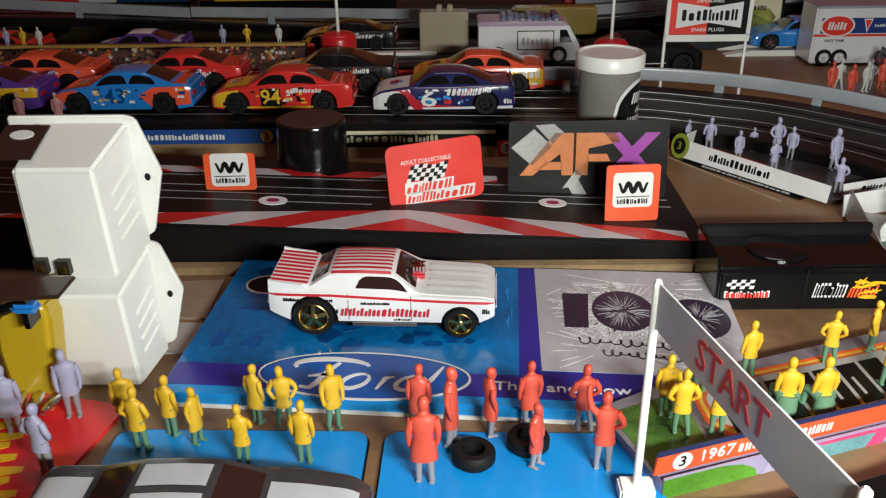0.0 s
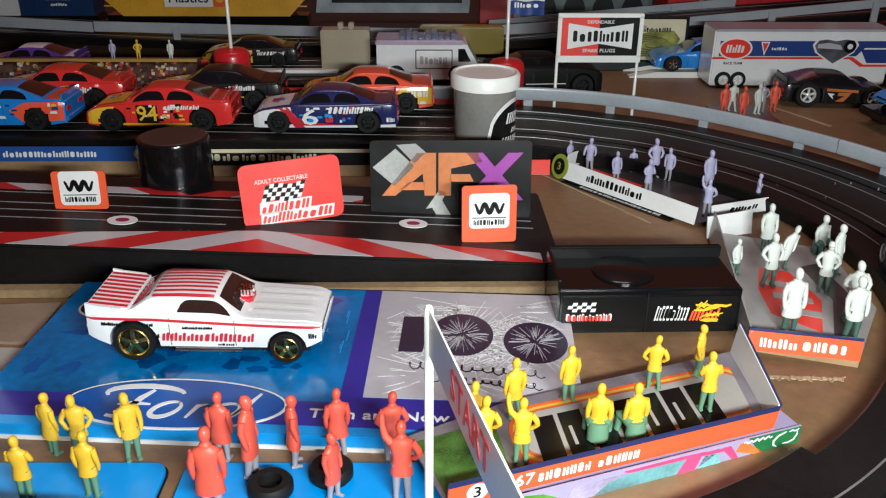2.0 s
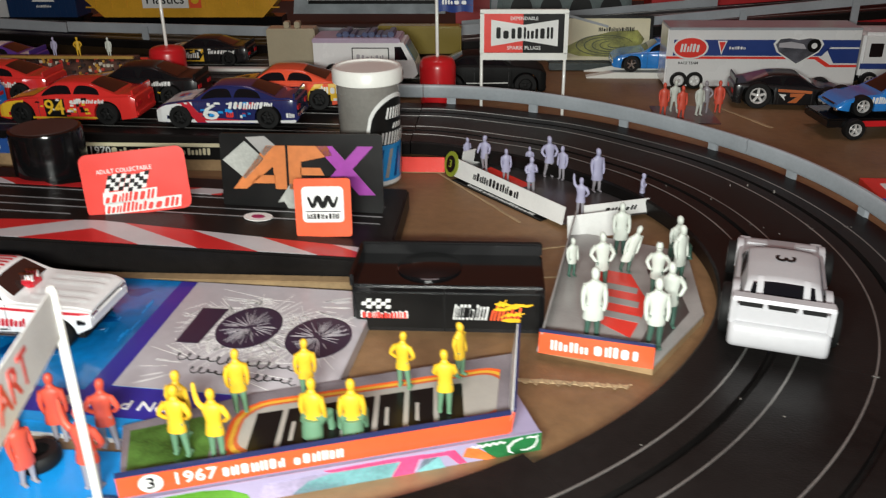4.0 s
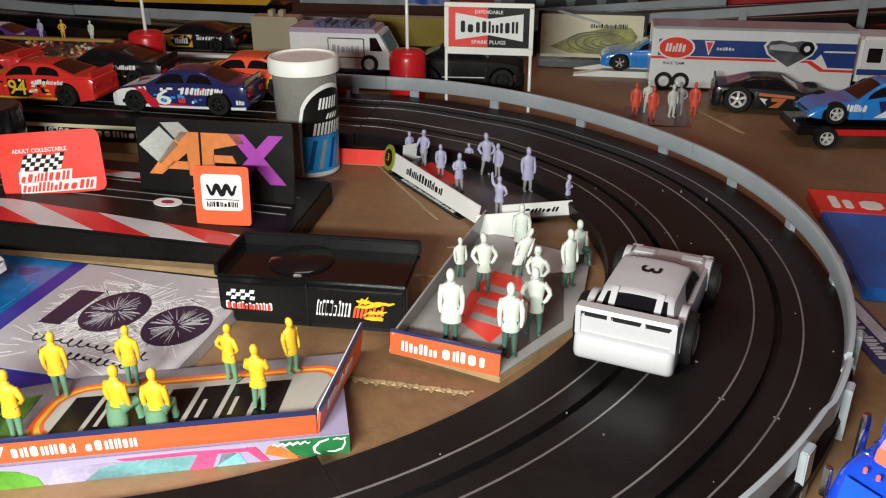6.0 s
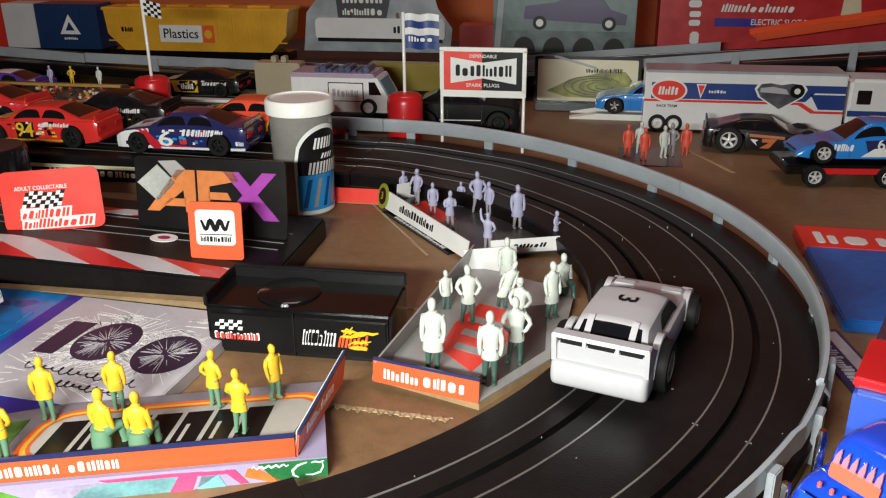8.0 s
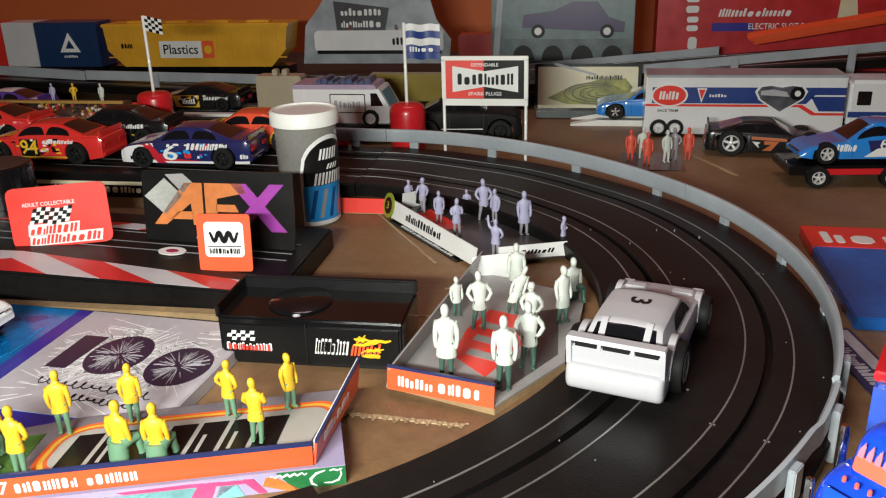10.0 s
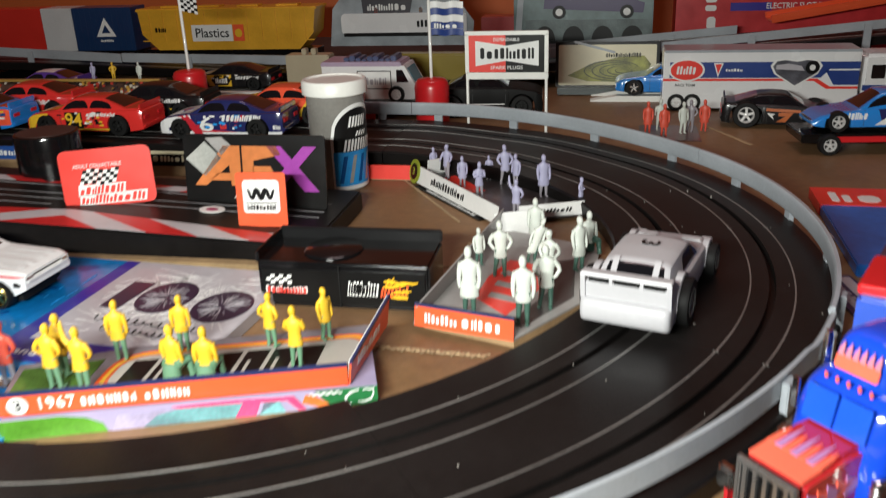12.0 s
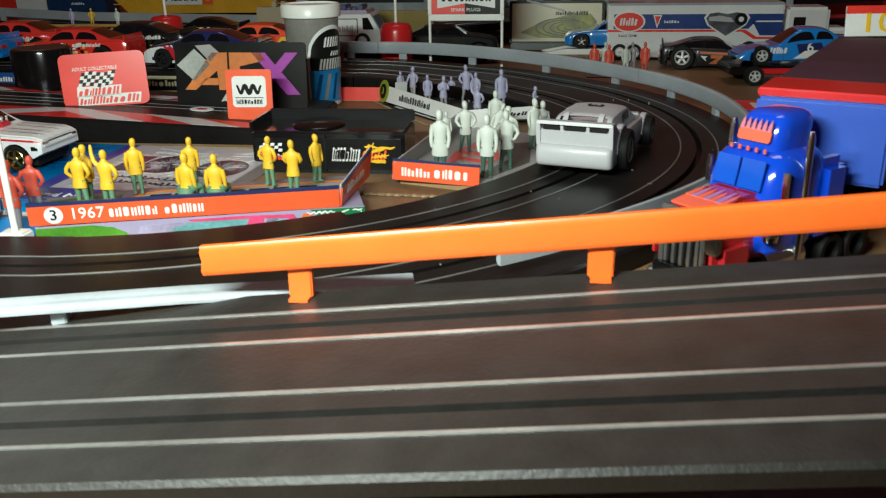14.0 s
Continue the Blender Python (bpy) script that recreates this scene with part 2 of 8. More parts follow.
# torn corrugated edge
bm = bmesh.new()
zig = []
for i in range(49):
    f = i / 48
    zig.append((0.140 + 0.042 * f, 0.2532 - 0.0022 * f + 0.0014 * math.sin(i * 1.75) + 0.0003 * math.sin(i * 0.7)))
for (ax, ay), (bx, by) in zip(zig, zig[1:]):
    d = Vector((by - ay, ax - bx)).normalized() * 0.00022
    prism(bm, [(ax - d.x, ay - d.y), (bx - d.x, by - d.y), (bx + d.x, by + d.y), (ax + d.x, ay + d.y)], 0.0003, 0.0006)
part("corrugated_edge", bm, JOINT, table)

# ---- slot tracks ----
CX, CY = 0.0999, 0.3237
RAIL_R = (0.1307, 0.1443, 0.1643, 0.1782)
SLOT_R = (0.1375, 0.1712)
R_IN, R_OUT = 0.1180, 0.1915


def arc(a0, a1, z0, z1, n):
    out = []
    for i in range(n + 1):
        f = i / n
        a = radians(a0 + (a1 - a0) * f)
        out.append((CX, CY, z0 + (z1 - z0) * (f * f * (3 - 2 * f)), math.cos(a), math.sin(a)))
    return out


def line(x0, x1, z0, z1, side, y=None, n=8):
    """A straight piece; offsets are counted from the middle of the bend."""
    yy = CY if y is None else y
    return [(x0 + (x1 - x0) * i / n, yy, z0 + (z1 - z0) * i / n, 0.0, side) for i in range(n + 1)]


def road_profile(r_in, r_out, slots, thick):
    s = 0.0011
    top = []
    for r in slots:
        top += [(r - s, 0.0), (r - s, -0.0028), (r + s, -0.0028), (r + s, 0.0)]
    return [(r_in + 0.0005, -thick), (r_in, -0.0008), (r_in + 0.0008, 0.0)] + top + [(r_out - 0.0008, 0.0), (r_out, -0.0008), (r_out - 0.0005, -thick)]


def track_piece(parent, path, r_in, r_out, slots, rails, name="track_section", thick=0.0066, skin=None, rw=0.0003):
    bm = bmesh.new()
    ribbon(bm, path, road_profile(r_in, r_out, slots, thick))
    ob = part(name, bm, skin or TRACKM, parent, smooth=30)
    for r in rails:
        bm = bmesh.new()
        ribbon(bm, path, [(r - rw, -0.0002), (r - rw * 0.8, 0.0002), (r + rw * 0.8, 0.0002), (r + rw, -0.0002)])
        part("rail", bm, LITRAIL if skin else RAILM, ob, smooth=30)
    return ob


oval_track = empty("slot_car_track", Matrix(), "two-lane black plastic slot car track with steel rails", "slot track", kind="structure")
TZ = 0.0072
for a0, a1, z0, z1 in ((-27, 10, TZ, TZ), (10.03, 45, TZ, 0.0080), (45.03, 68, 0.0080, 0.0098), (68.03, 90, 0.0098, 0.0122)):
    track_piece(oval_track, arc(a0, a1, z0, z1, 20), R_IN, R_OUT, SLOT_R, RAIL_R)
for x0, x1, z0, z1 in ((CX - 0.0005, -0.075, 0.0120, 0.0155), (-0.0755, -0.24, 0.0155, 0.0165), (-0.2405, -0.52, 0.0165, 0.0165)):
    track_piece(oval_track, line(x0, x1, z0, z1, 1.0), R_IN, R_OUT, SLOT_R, RAIL_R)
NA, DR = -27.0, 0.056  # where the bend opens to a wider one, and by how much


def wide_arc(a0, a1, n):
    ox, oy = CX - DR * math.cos(radians(NA)), CY - DR * math.sin(radians(NA))
    out = []
    for i in range(n + 1):
        a = radians(a0 + (a1 - a0) * i / n)
        out.append((ox + DR * math.cos(a), oy + DR * math.sin(a), TZ, math.cos(a), math.sin(a)))
    return out


for a0, a1, inset in ((-80, -54.03, 0.0040), (-54, -27.03, 0.0)):
    track_piece(oval_track, wide_arc(a0, a1, 14), R_IN - inset, R_OUT, SLOT_R, RAIL_R)
ex, ey = wide_arc(-80, -79, 1)[0][:2]
bend = wide_arc(-80, -79, 1)[0]
run = [bend] + [(ex + 0.0005 - 0.02 * i, ey - 0.0012, TZ, math.cos(radians(-89)), math.sin(radians(-89))) for i in range(1, 16)]
track_piece(oval_track, run, R_IN - 0.0045, R_OUT, SLOT_R, RAIL_R)
# joint clips between the sections
for a in (-27, 10, 45):
    for r in RAIL_R[2:]:
        part("joint_clip", boxbm(-0.0008, 0.0008, -0.0002, 0.0002, 0, 0.0002), RAILM, oval_track, m=pose(CX + r * math.cos(radians(a)), CY + r * math.sin(radians(a)), TZ, 0, 0, a))

# second straight further back, on the same board
back_track = empty("slot_car_track", Matrix(), "black straight slot track beyond the stock car row", "slot track", kind="structure")
for x0, x1 in ((0.10, -0.15), (-0.1505, -0.50)):
    track_piece(back_track, line(x0, x1, 0.0105, 0.0105, 1.0, 0.42), 0.150, 0.226, (0.169, 0.207), (0.161, 0.177, 0.199, 0.215))

# rising straight next to the camera
ramp_track = empty("slot_car_track", Matrix(), "black slot track straight rising on a slope past the bend", "slot track", kind="structure")


def slope(x):
    return 0.0165 + 0.11 * (x - 0.163)


for x0, x1 in ((-0.02, 0.335), (0.3352, 0.66)):
    track_piece(ramp_track, line(x0, x1, slope(x0), slope(x1), -1.0, 0.0), -0.1275, -0.0600, (-0.1099, -0.0770), (-0.1165, -0.1034, -0.0841, -0.0703), thick=0.0036, skin=LITDUSTY, rw=0.00048)
for x in (0.30, 0.50, 0.64):
    part("trestle", boxbm(x - 0.006, x + 0.006, 0.065, 0.112, 0, slope(x) - 0.006, bevel=0.001), BLACKP, ramp_track)

# added black sheet in place of the shade on the board beside the ramp
board_shade = part("board_shade_sheet", prismbm([(0.190, 0.128), (0.520, 0.128), (0.520, 0.160), (0.238, 0.160), (0.215, 0.150)], 0.0, 0.0006), BLACKP)
tagged(board_shade, "added black sheet standing in for shade on the board beside the rising track", "plastic sheet")

# high track behind the truck, climbing to the right
high_track = empty("slot_car_track", Matrix(), "raised black slot track along the back of the layout", "slot track", kind="structure")
hp = [(-0.52, 0.69, 0.026), (-0.28, 0.69, 0.022), (-0.05, 0.69, 0.012), (0.10, 0.69, 0.014), (0.25, 0.69, 0.026), (0.42, 0.69, 0.038), (0.66, 0.69, 0.052)]
for (xa, ya, za), (xb, yb, zb) in zip(hp, hp[1:]):
    track_piece(high_track, line(xa, xb - 0.0004, za, zb, 1.0, 0.62), 0.06, 0.128, (0.075, 0.112), (0.067, 0.083, 0.104, 0.120))
    x = xb - 0.03
    part("trestle", boxbm(x - 0.005, x + 0.005, 0.685, 0.742, 0, zb - 0.010, bevel=0.001), BLACKP, high_track)


# ---- guard rails ----
def guard(path, r, material, posts, label, z_lo=0.0035, high=0.0072, post_w=0.005, out=0.0014, foot=-0.0065):
    g = empty("guard_rail", Matrix(), label, "guard rail", kind="structure")
    bm = bmesh.new()
    prof = [(r - 0.0006, z_lo), (r - 0.0013, z_lo + 0.0012), (r - 0.0006, z_lo + high * 0.5), (r - 0.0013, z_lo + high - 0.0012), (r - 0.0006, z_lo + high),
            (r + 0.0006, z_lo + high), (r + 0.0006, z_lo)]
    ribbon(bm, path, prof)
    part("rail_band", bm, material, g, smooth=50)
    for i in posts:
        x, y, z, nx, ny = path[i]
        m = pose(x + nx * (r + out), y + ny * (r + out), z, 0, 0, math.degrees(math.atan2(ny, nx)))
        bm = bmesh.new()
        box(bm, -0.0008, 0.0012, -post_w / 2, post_w / 2, foot, z_lo + high * 0.75, bevel=0.0003)
        box(bm, -0.0030, 0.0012, -post_w / 2 * 0.8, post_w / 2 * 0.8, foot - 0.0002, foot + 0.0004)
        part("clip_post", bm, material, g, m=m)
    return g


def leaning_guard():
    g = empty("guard_rail", Matrix(), "grey plastic guard rail end leaning flat over the track edge", "guard rail", kind="structure")
    bm = bmesh.new()
    nx, ny = -0.270, 0.963
    path = [(0.072 + 0.0060 * i, 0.1035 + 0.00168 * i + 0.000004 * i * i, 0.0153 - 0.00012 * max(0, i - 11), nx, ny) for i in range(20)]
    ribbon(bm, path, [(0.0, -0.0007), (0.0, 0.0), (0.0010, 0.0007), (0.0030, 0.0004), (0.0046, 0.0004), (0.0064, 0.0009), (0.0076, 0.0004), (0.0076, -0.0004)])
    part("rail_band", bm, GUARDM, g, smooth=50)
    for k in (7, 17):
        x, y, z, _, _ = path[k]
        m = pose(x + nx * 0.0030, y + ny * 0.0030, 0.0, 0, 0, 15.6)
        part("clip_post", boxbm(-0.0016, 0.0016, -0.0006, 0.0038, TZ - 0.002, z + 0.0002, bevel=0.0003), GUARDM, g, m=m)


leaning_guard()
guard([(x - nx * k, y - ny * k, z, nx, ny) for (x, y, z, nx, ny), k in zip(wide_arc(-51, -28, 20), np.linspace(0.0038, 0.0008, 21))] + arc(-27, -20, TZ, TZ, 6), 0.1900, GUARDM, (17, 24), "grey plastic guard rail clipped round the track bend", high=0.0062)
guard(arc(-19.8, 34, TZ, 0.0078, 36), 0.1895, GUARDM, (3, 13, 22, 31), "grey plastic guard rail clipped round the track bend")
guard(arc(34.2, 90, 0.0078, 0.0122, 36), 0.1895, GUARDM, (4, 14, 24, 33), "grey plastic guard rail clipped round the track bend")
guard(line(0.0996, 0.05, 0.0122, 0.0128, 1.0), 0.1895, GUARDM, (3,), "short grey plastic guard rail on the back straight")
guard([(x, 0.0, slope(x), 0.0, 1.0) for x in np.linspace(0.1445, 0.415, 28)], 0.1225, ORANGEM, (2, 8, 14, 20, 26), "bright orange plastic guard rail clipped to the rising track", z_lo=0.0070, high=0.0064, foot=0.0003)
for (xa, za, xb, zb, yy) in ((-0.52, 0.040, -0.187, 0.021, 0.684), (-0.186, 0.0215, 0.055, 0.0165, 0.684), (0.058, 0.0165, 0.20, 0.024, 0.684), (0.11, 0.012, 0.31, 0.030, 0.745)):
    guard([(xa + (xb - xa) * i / 12, 0.0, za + (zb - za) * i / 12 - 0.004, 0.0, -1.0) for i in range(13)], -yy, GUARDM, (3, 9), "grey plastic guard rail on the back track")
guard([(0.235 + 0.3 * i / 12, 0.0, 0.0215 + 0.0285 * i / 12, 0.0, -1.0) for i in range(13)], -0.668, GUARDM, (3, 6, 9), "grey plastic guard rail on the raised track", z_lo=0.006, high=0.006)
orange_lane = empty("orange_track", Matrix(), "strip of orange toy track sloping up at the back", "toy track")
part("lane", boxbm(-0.13, 0.13, -0.012, 0.012, 0, 0.002, bevel=0.0005), plastic("red_orange_plastic", (0.80, 0.10, 0.03)), orange_lane, m=pose(0.462, 0.756, 0.0590, 0, -9, 3))
for y in (-0.012, 0.012):
    part("lane_wall", boxbm(-0.13, 0.13, y - 0.0008, y + 0.0008, 0.002, 0.006), MATS["red_orange_plastic"], orange_lane, m=pose(0.462, 0.756, 0.0590, 0, -9, 3))

# dust and crumbs lying on the bend and the board
rnd = random.Random(29)
specks = bmesh.new()
for i in range(34):
    a, r = radians(rnd.uniform(-60, 50)), rnd.uniform(0.122, 0.188)
    w = rnd.choice((0.00012, 0.00015, 0.0002, 0.0002, 0.0003))
    x, y, z = CX + r * math.cos(a), CY + r * math.sin(a), TZ + 0.0001
    if a < radians(NA):
        x, y = wide_arc(math.degrees(a), math.degrees(a) + 1, 1)[0][:2]
        x, y = x + r * math.cos(a), y + r * math.sin(a)
    box(specks, x - w, x + w * rnd.uniform(0.3, 1.2), y - w * 0.6, y + w * 0.6, z - 0.0002 if a < radians(20) else z, z + (0.0002 if a < radians(20) else 0.0012))
dust = part("dust_specks", specks, mat("dust_crumb", (0.22, 0.20, 0.18), rough=0.9), None, smooth=None)
tagged(dust, "tiny pale crumbs and dust lying on the track", "dust", kind="stuff")

# ---- printed cards on the infield ----
INKBLUE = card_ink("poster_blue_print", (0.004, 0.165, 0.46), vary=0.35, bump=0.5, bscale=70, rough=0.16, scale=60)
INKBLUE2 = card_ink("deep_blue_print", (0.002, 0.075, 0.27), vary=0.35, scale=90, bump=0.5, bscale=70, rough=0.16)
PURPLE = card_ink("purple_print", (0.030, 0.025, 0.28))
LIGHTBLUE = card_ink("light_blue_print", (0.012, 0.29, 0.72), vary=0.15)
GREYI = card_ink("silver_grey_print", (0.46, 0.44, 0.47), vary=0.12, scale=50)
DARKI = card_ink("dark_firework_print", (0.03, 0.02, 0.045))


def sheet(name, pts, z0, z1, material, m, label, category="card"):
    t = empty(name, m, label, category)
    part("card", prismbm(pts, z0, z1), material, t, smooth=None)
    return t


# blue poster box with an oval emblem and a silver fireworks panel
poster = empty("poster_box", pose(0.0165, 0.2655, 0, 0, 0, -4.5), "flat blue poster box with white oval and silver fireworks panel", "box")
PZ = 0.0045
part("box_body", boxbm(-0.0850, 0.0845, -0.0437, 0.0387, 0.0, PZ, bevel=0.0003), LIGHTBLUE, poster)
q = PZ + 0.0001
part("side_panel", boxbm(0.0842, 0.0849, -0.0430, 0.0383, 0.0002, PZ - 0.0001), GREYI, poster)
part("blue_panel", prismbm([(-0.0845, -0.0285), (0.0165, -0.0285), (0.0152, 0.0382), (-0.0845, 0.0382)], PZ, q), INKBLUE, poster, smooth=None)
part("purple_stripe", prismbm([(0.0165, -0.0285), (0.0230, -0.0285), (0.0210, 0.0382), (0.0152, 0.0382)], PZ, q), PURPLE, poster, smooth=None)
part("silver_panel", prismbm([(0.0230, -0.0255), (0.0844, -0.0255), (0.0844, 0.0384), (0.0210, 0.0384)], PZ, q), GREYI, poster, smooth=None)
part("purple_band", prismbm([(-0.0845, -0.0395), (0.0840, -0.0395), (0.0840, -0.0258), (0.0230, -0.0258), (0.0230, -0.0285), (-0.0845, -0.0285)], PZ, q), PURPLE, poster, smooth=None)
part("white_edge", boxbm(-0.0850, 0.0845, -0.0441, -0.0434, 0.0, 0.0012), WHITEI, poster)
rnd = random.Random(5)
bm = bmesh.new()
for i in range(46):
    x, y, w, h = rnd.uniform(-0.080, 0.002), rnd.uniform(-0.022, 0.028), rnd.uniform(0.003, 0.012), rnd.uniform(0.002, 0.009)
    n = 9
    prism(bm, [(x + w * (0.6 + rnd.uniform(0.3, 0.75) * math.cos(6.283 * k / n)), y + h * (0.5 + rnd.uniform(0.3, 0.7) * math.sin(6.283 * k / n))) for k in range(n)], q, q + 0.00004 + i * 0.000002)
tagged(part("patch_print", bm, INKBLUE2, poster, smooth=None), kind="stuff")
bm = bmesh.new()
for i in range(40):
    x, y = rnd.uniform(-0.04, 0.015), rnd.uniform(-0.006, 0.02)
    h = rnd.uniform(0.002, 0.009)
    prism(bm, [(x, y), (x + 0.0004, y), (x + 0.0004, y + h), (x, y + h)], q + 0.0001, q + 0.00015)
tagged(part("streak_print", bm, LIGHTBLUE, poster, smooth=None), kind="stuff")


def ring(bm, cx, cy, rx, ry, w, z0, z1, n=48):
    o, i_ = oval(cx, cy, rx, ry, n), oval(cx, cy, rx - w, ry - w, n)
    vo, vi = [bm.verts.new((*p, z1)) for p in o], [bm.verts.new((*p, z1)) for p in i_]
    lo = [bm.verts.new((*p, z0)) for p in o]
    for k in range(n):
        bm.faces.new((vo[k], vo[(k + 1) % n], vi[(k + 1) % n], vi[k]))
        bm.faces.new((lo[k], lo[(k + 1) % n], vo[(k + 1) % n], vo[k]))


def stroke(bm, pts, w, z0, z1):
    """A brush line through points, w wide in the middle and thin at its ends."""
    n = len(pts)
    L, R = [], []
    for i, p in enumerate(pts):
        a, b = Vector(pts[max(i - 1, 0)]), Vector(pts[min(i + 1, n - 1)])
        d = (b - a).normalized()
        k = w * (0.45 + 0.55 * math.sin(math.pi * i / (n - 1))) / 2
        L.append((p[0] - d.y * k, p[1] + d.x * k))
        R.append((p[0] + d.y * k, p[1] - d.x * k))
    for i in range(n - 1):
        prism(bm, [R[i], R[i + 1], L[i + 1], L[i]], z0, z1)


def curl(cx, cy, rx, ry, a0, a1, n=12):
    return [(cx + rx * math.cos(radians(a0 + (a1 - a0) * i / n)), cy + ry * math.sin(radians(a0 + (a1 - a0) * i / n))) for i in range(n + 1)]


bm = bmesh.new()
ring(bm, -0.0281, -0.0320, 0.0310, 0.0118, 0.0007, q, q + 0.00035)
part("oval_line", bm, WHITEI, poster, smooth=None)
part("oval_field", prismbm(oval(-0.0281, -0.0320, 0.0300, 0.0109), q, q + 0.00022), card_ink("oval_blue_print", (0.004, 0.095, 0.42)), poster, smooth=None)
bm = bmesh.new()
e0, e1 = q + 0.00022, q + 0.0004
stroke(bm, curl(-0.038, -0.0280, 0.0110, 0.0036, 200, 10), 0.0022, e0, e1)
stroke(bm, [(-0.0455, -0.0385), (-0.0425, -0.0392), (-0.0405, -0.0360), (-0.0385, -0.0300), (-0.0360, -0.0262)], 0.0022, e0, e1)
stroke(bm, [(-0.0440, -0.0335), (-0.0400, -0.0325), (-0.0350, -0.0330)], 0.0014, e0, e1)
for cx_, w_ in ((-0.0300, 0.0034), (-0.0140, 0.0038)):
    stroke(bm, [(cx_ + x + 0.45 * y, -0.0350 + y) for x, y in curl(0, 0, w_, 0.0036, 60, 430, 20)], 0.0016, e0, e1)
stroke(bm, [(-0.0235, -0.0385), (-0.0215, -0.0330), (-0.0190, -0.0322)], 0.0016, e0, e1)
stroke(bm, [(-0.0115, -0.0380), (-0.0085, -0.0330), (-0.0055, -0.0262)], 0.0016, e0, e1)
tagged(part("emblem_script", bm, WHITEI, poster, smooth=None), kind="stuff")
bm = bmesh.new()
ring(bm, -0.0700, 0.0200, 0.0085, 0.0066, 0.0007, q, q + 0.0003)
part("small_oval", bm, WHITEI, poster, smooth=None)
part("small_oval_field", prismbm(oval(-0.0700, 0.0200, 0.0078, 0.0059), q, q + 0.0002), BLACKI, poster, smooth=None)
words("Then and Now", WHITEI, poster, 0.0285, -0.0342, q + 0.0001, 0.0040, squeeze=1.12)
# fireworks: a dark bar and two dark bursts with pale rays
part("dark_bar", prismbm([(0.0305, -0.0010), (0.0379, -0.0010), (0.0389, 0.0208), (0.0303, 0.0204)], q, q + 0.0002), DARKI, poster, smooth=None)
part("dark_burst", prismbm(oval(0.0496, 0.0104, 0.0100, 0.0128), q, q + 0.0002), DARKI, poster, smooth=None)
part("dark_burst", prismbm(oval(0.0728, 0.0070, 0.0100, 0.0122), q, q + 0.0002), DARKI, poster, smooth=None)
for cx, cy, R, n in ((0.0496, 0.0104, 0.0095, 60), (0.0728, 0.0070, 0.0092, 56)):
    bm = bmesh.new()
    for i in range(n):
        a, r0, r1 = rnd.uniform(0, 6.28), rnd.uniform(0.0008, R * 0.5), rnd.uniform(R * 0.6, R * 1.0)
        d, p = Vector((math.cos(a), 1.22 * math.sin(a))), Vector((-math.sin(a), math.cos(a))) * 0.00014
        o = Vector((cx, cy))
        prism(bm, [tuple(o + d * r0 - p), tuple(o + d * r1 - p * 0.4), tuple(o + d * r1 + p * 0.4), tuple(o + d * r0 + p)], q + 0.0002, q + 0.00028)
    tagged(part("burst_print", bm, GREYI, poster, smooth=None), kind="stuff")
bm = bmesh.new()
for cx, cy in ((0.060, 0.026), (0.052, 0.008), (0.0496, 0.0104), (0.036, 0.030), (0.070, 0.005), (0.045, -0.012)):
    for i in range(70):
        a, r0, r1 = rnd.uniform(0, 6.28), rnd.uniform(0.008, 0.013), rnd.uniform(0.014, 0.030)
        d, p = Vector((math.cos(a), 0.8 * math.sin(a))), Vector((-math.sin(a), math.cos(a))) * 0.00019
        o = Vector((cx, cy))
        pts = [o + d * r0 - p, o + d * r1 - p * 0.3, o + d * r1 + p * 0.3, o + d * r0 + p]
        if all(0.0240 < v.x < 0.0825 and -0.0245 < v.y < 0.0365 for v in pts):
            prism(bm, [tuple(v) for v in pts], q - 0.00005, q + 0.00004)
tagged(part("ray_print", bm, WHITEI, poster, smooth=None), kind="stuff")
bm = bmesh.new()
for x0, y0, L_, am in ((0.034, -0.0085, 0.040, 0.0014), (0.041, -0.0150, 0.032, 0.0012)):
    stroke(bm, [(x0 + L_ * i / 90 + 0.0009 * math.cos(i * 0.9), y0 + am * math.sin(i * 0.9) * (1 + 0.6 * math.sin(i * 0.23)) - 0.00003 * i) for i in range(91)], 0.00032, q + 0.0001, q + 0.0003)
tagged(part("script", bm, BLACKI, poster, smooth=None), kind="stuff")
words("TM", WHITEI, poster, 0.0560, -0.0330, q, 0.0018)

tan = sheet("cardboard_sheet", [(-0.101, 0.300), (-0.071, 0.302), (-0.0705, 0.275), (-0.087, 0.2765)], 0.0, 0.0010, mat("tan_cardboard", (0.30, 0.215, 0.15), rough=0.65, vary=0.15, scale=60), Matrix(), "plain tan cardboard sheet lying beside the blue poster box")
pale = sheet("plastic_sheet", [(-0.0885, 0.2735), (-0.0708, 0.2725), (-0.0705, 0.2545), (-0.086, 0.2550)], 0.0, 0.0006, plastic("grey_clear_sheet", (0.42, 0.40, 0.36), rough=0.25), Matrix(), "pale grey plastic sheet lying beside the blue poster box")

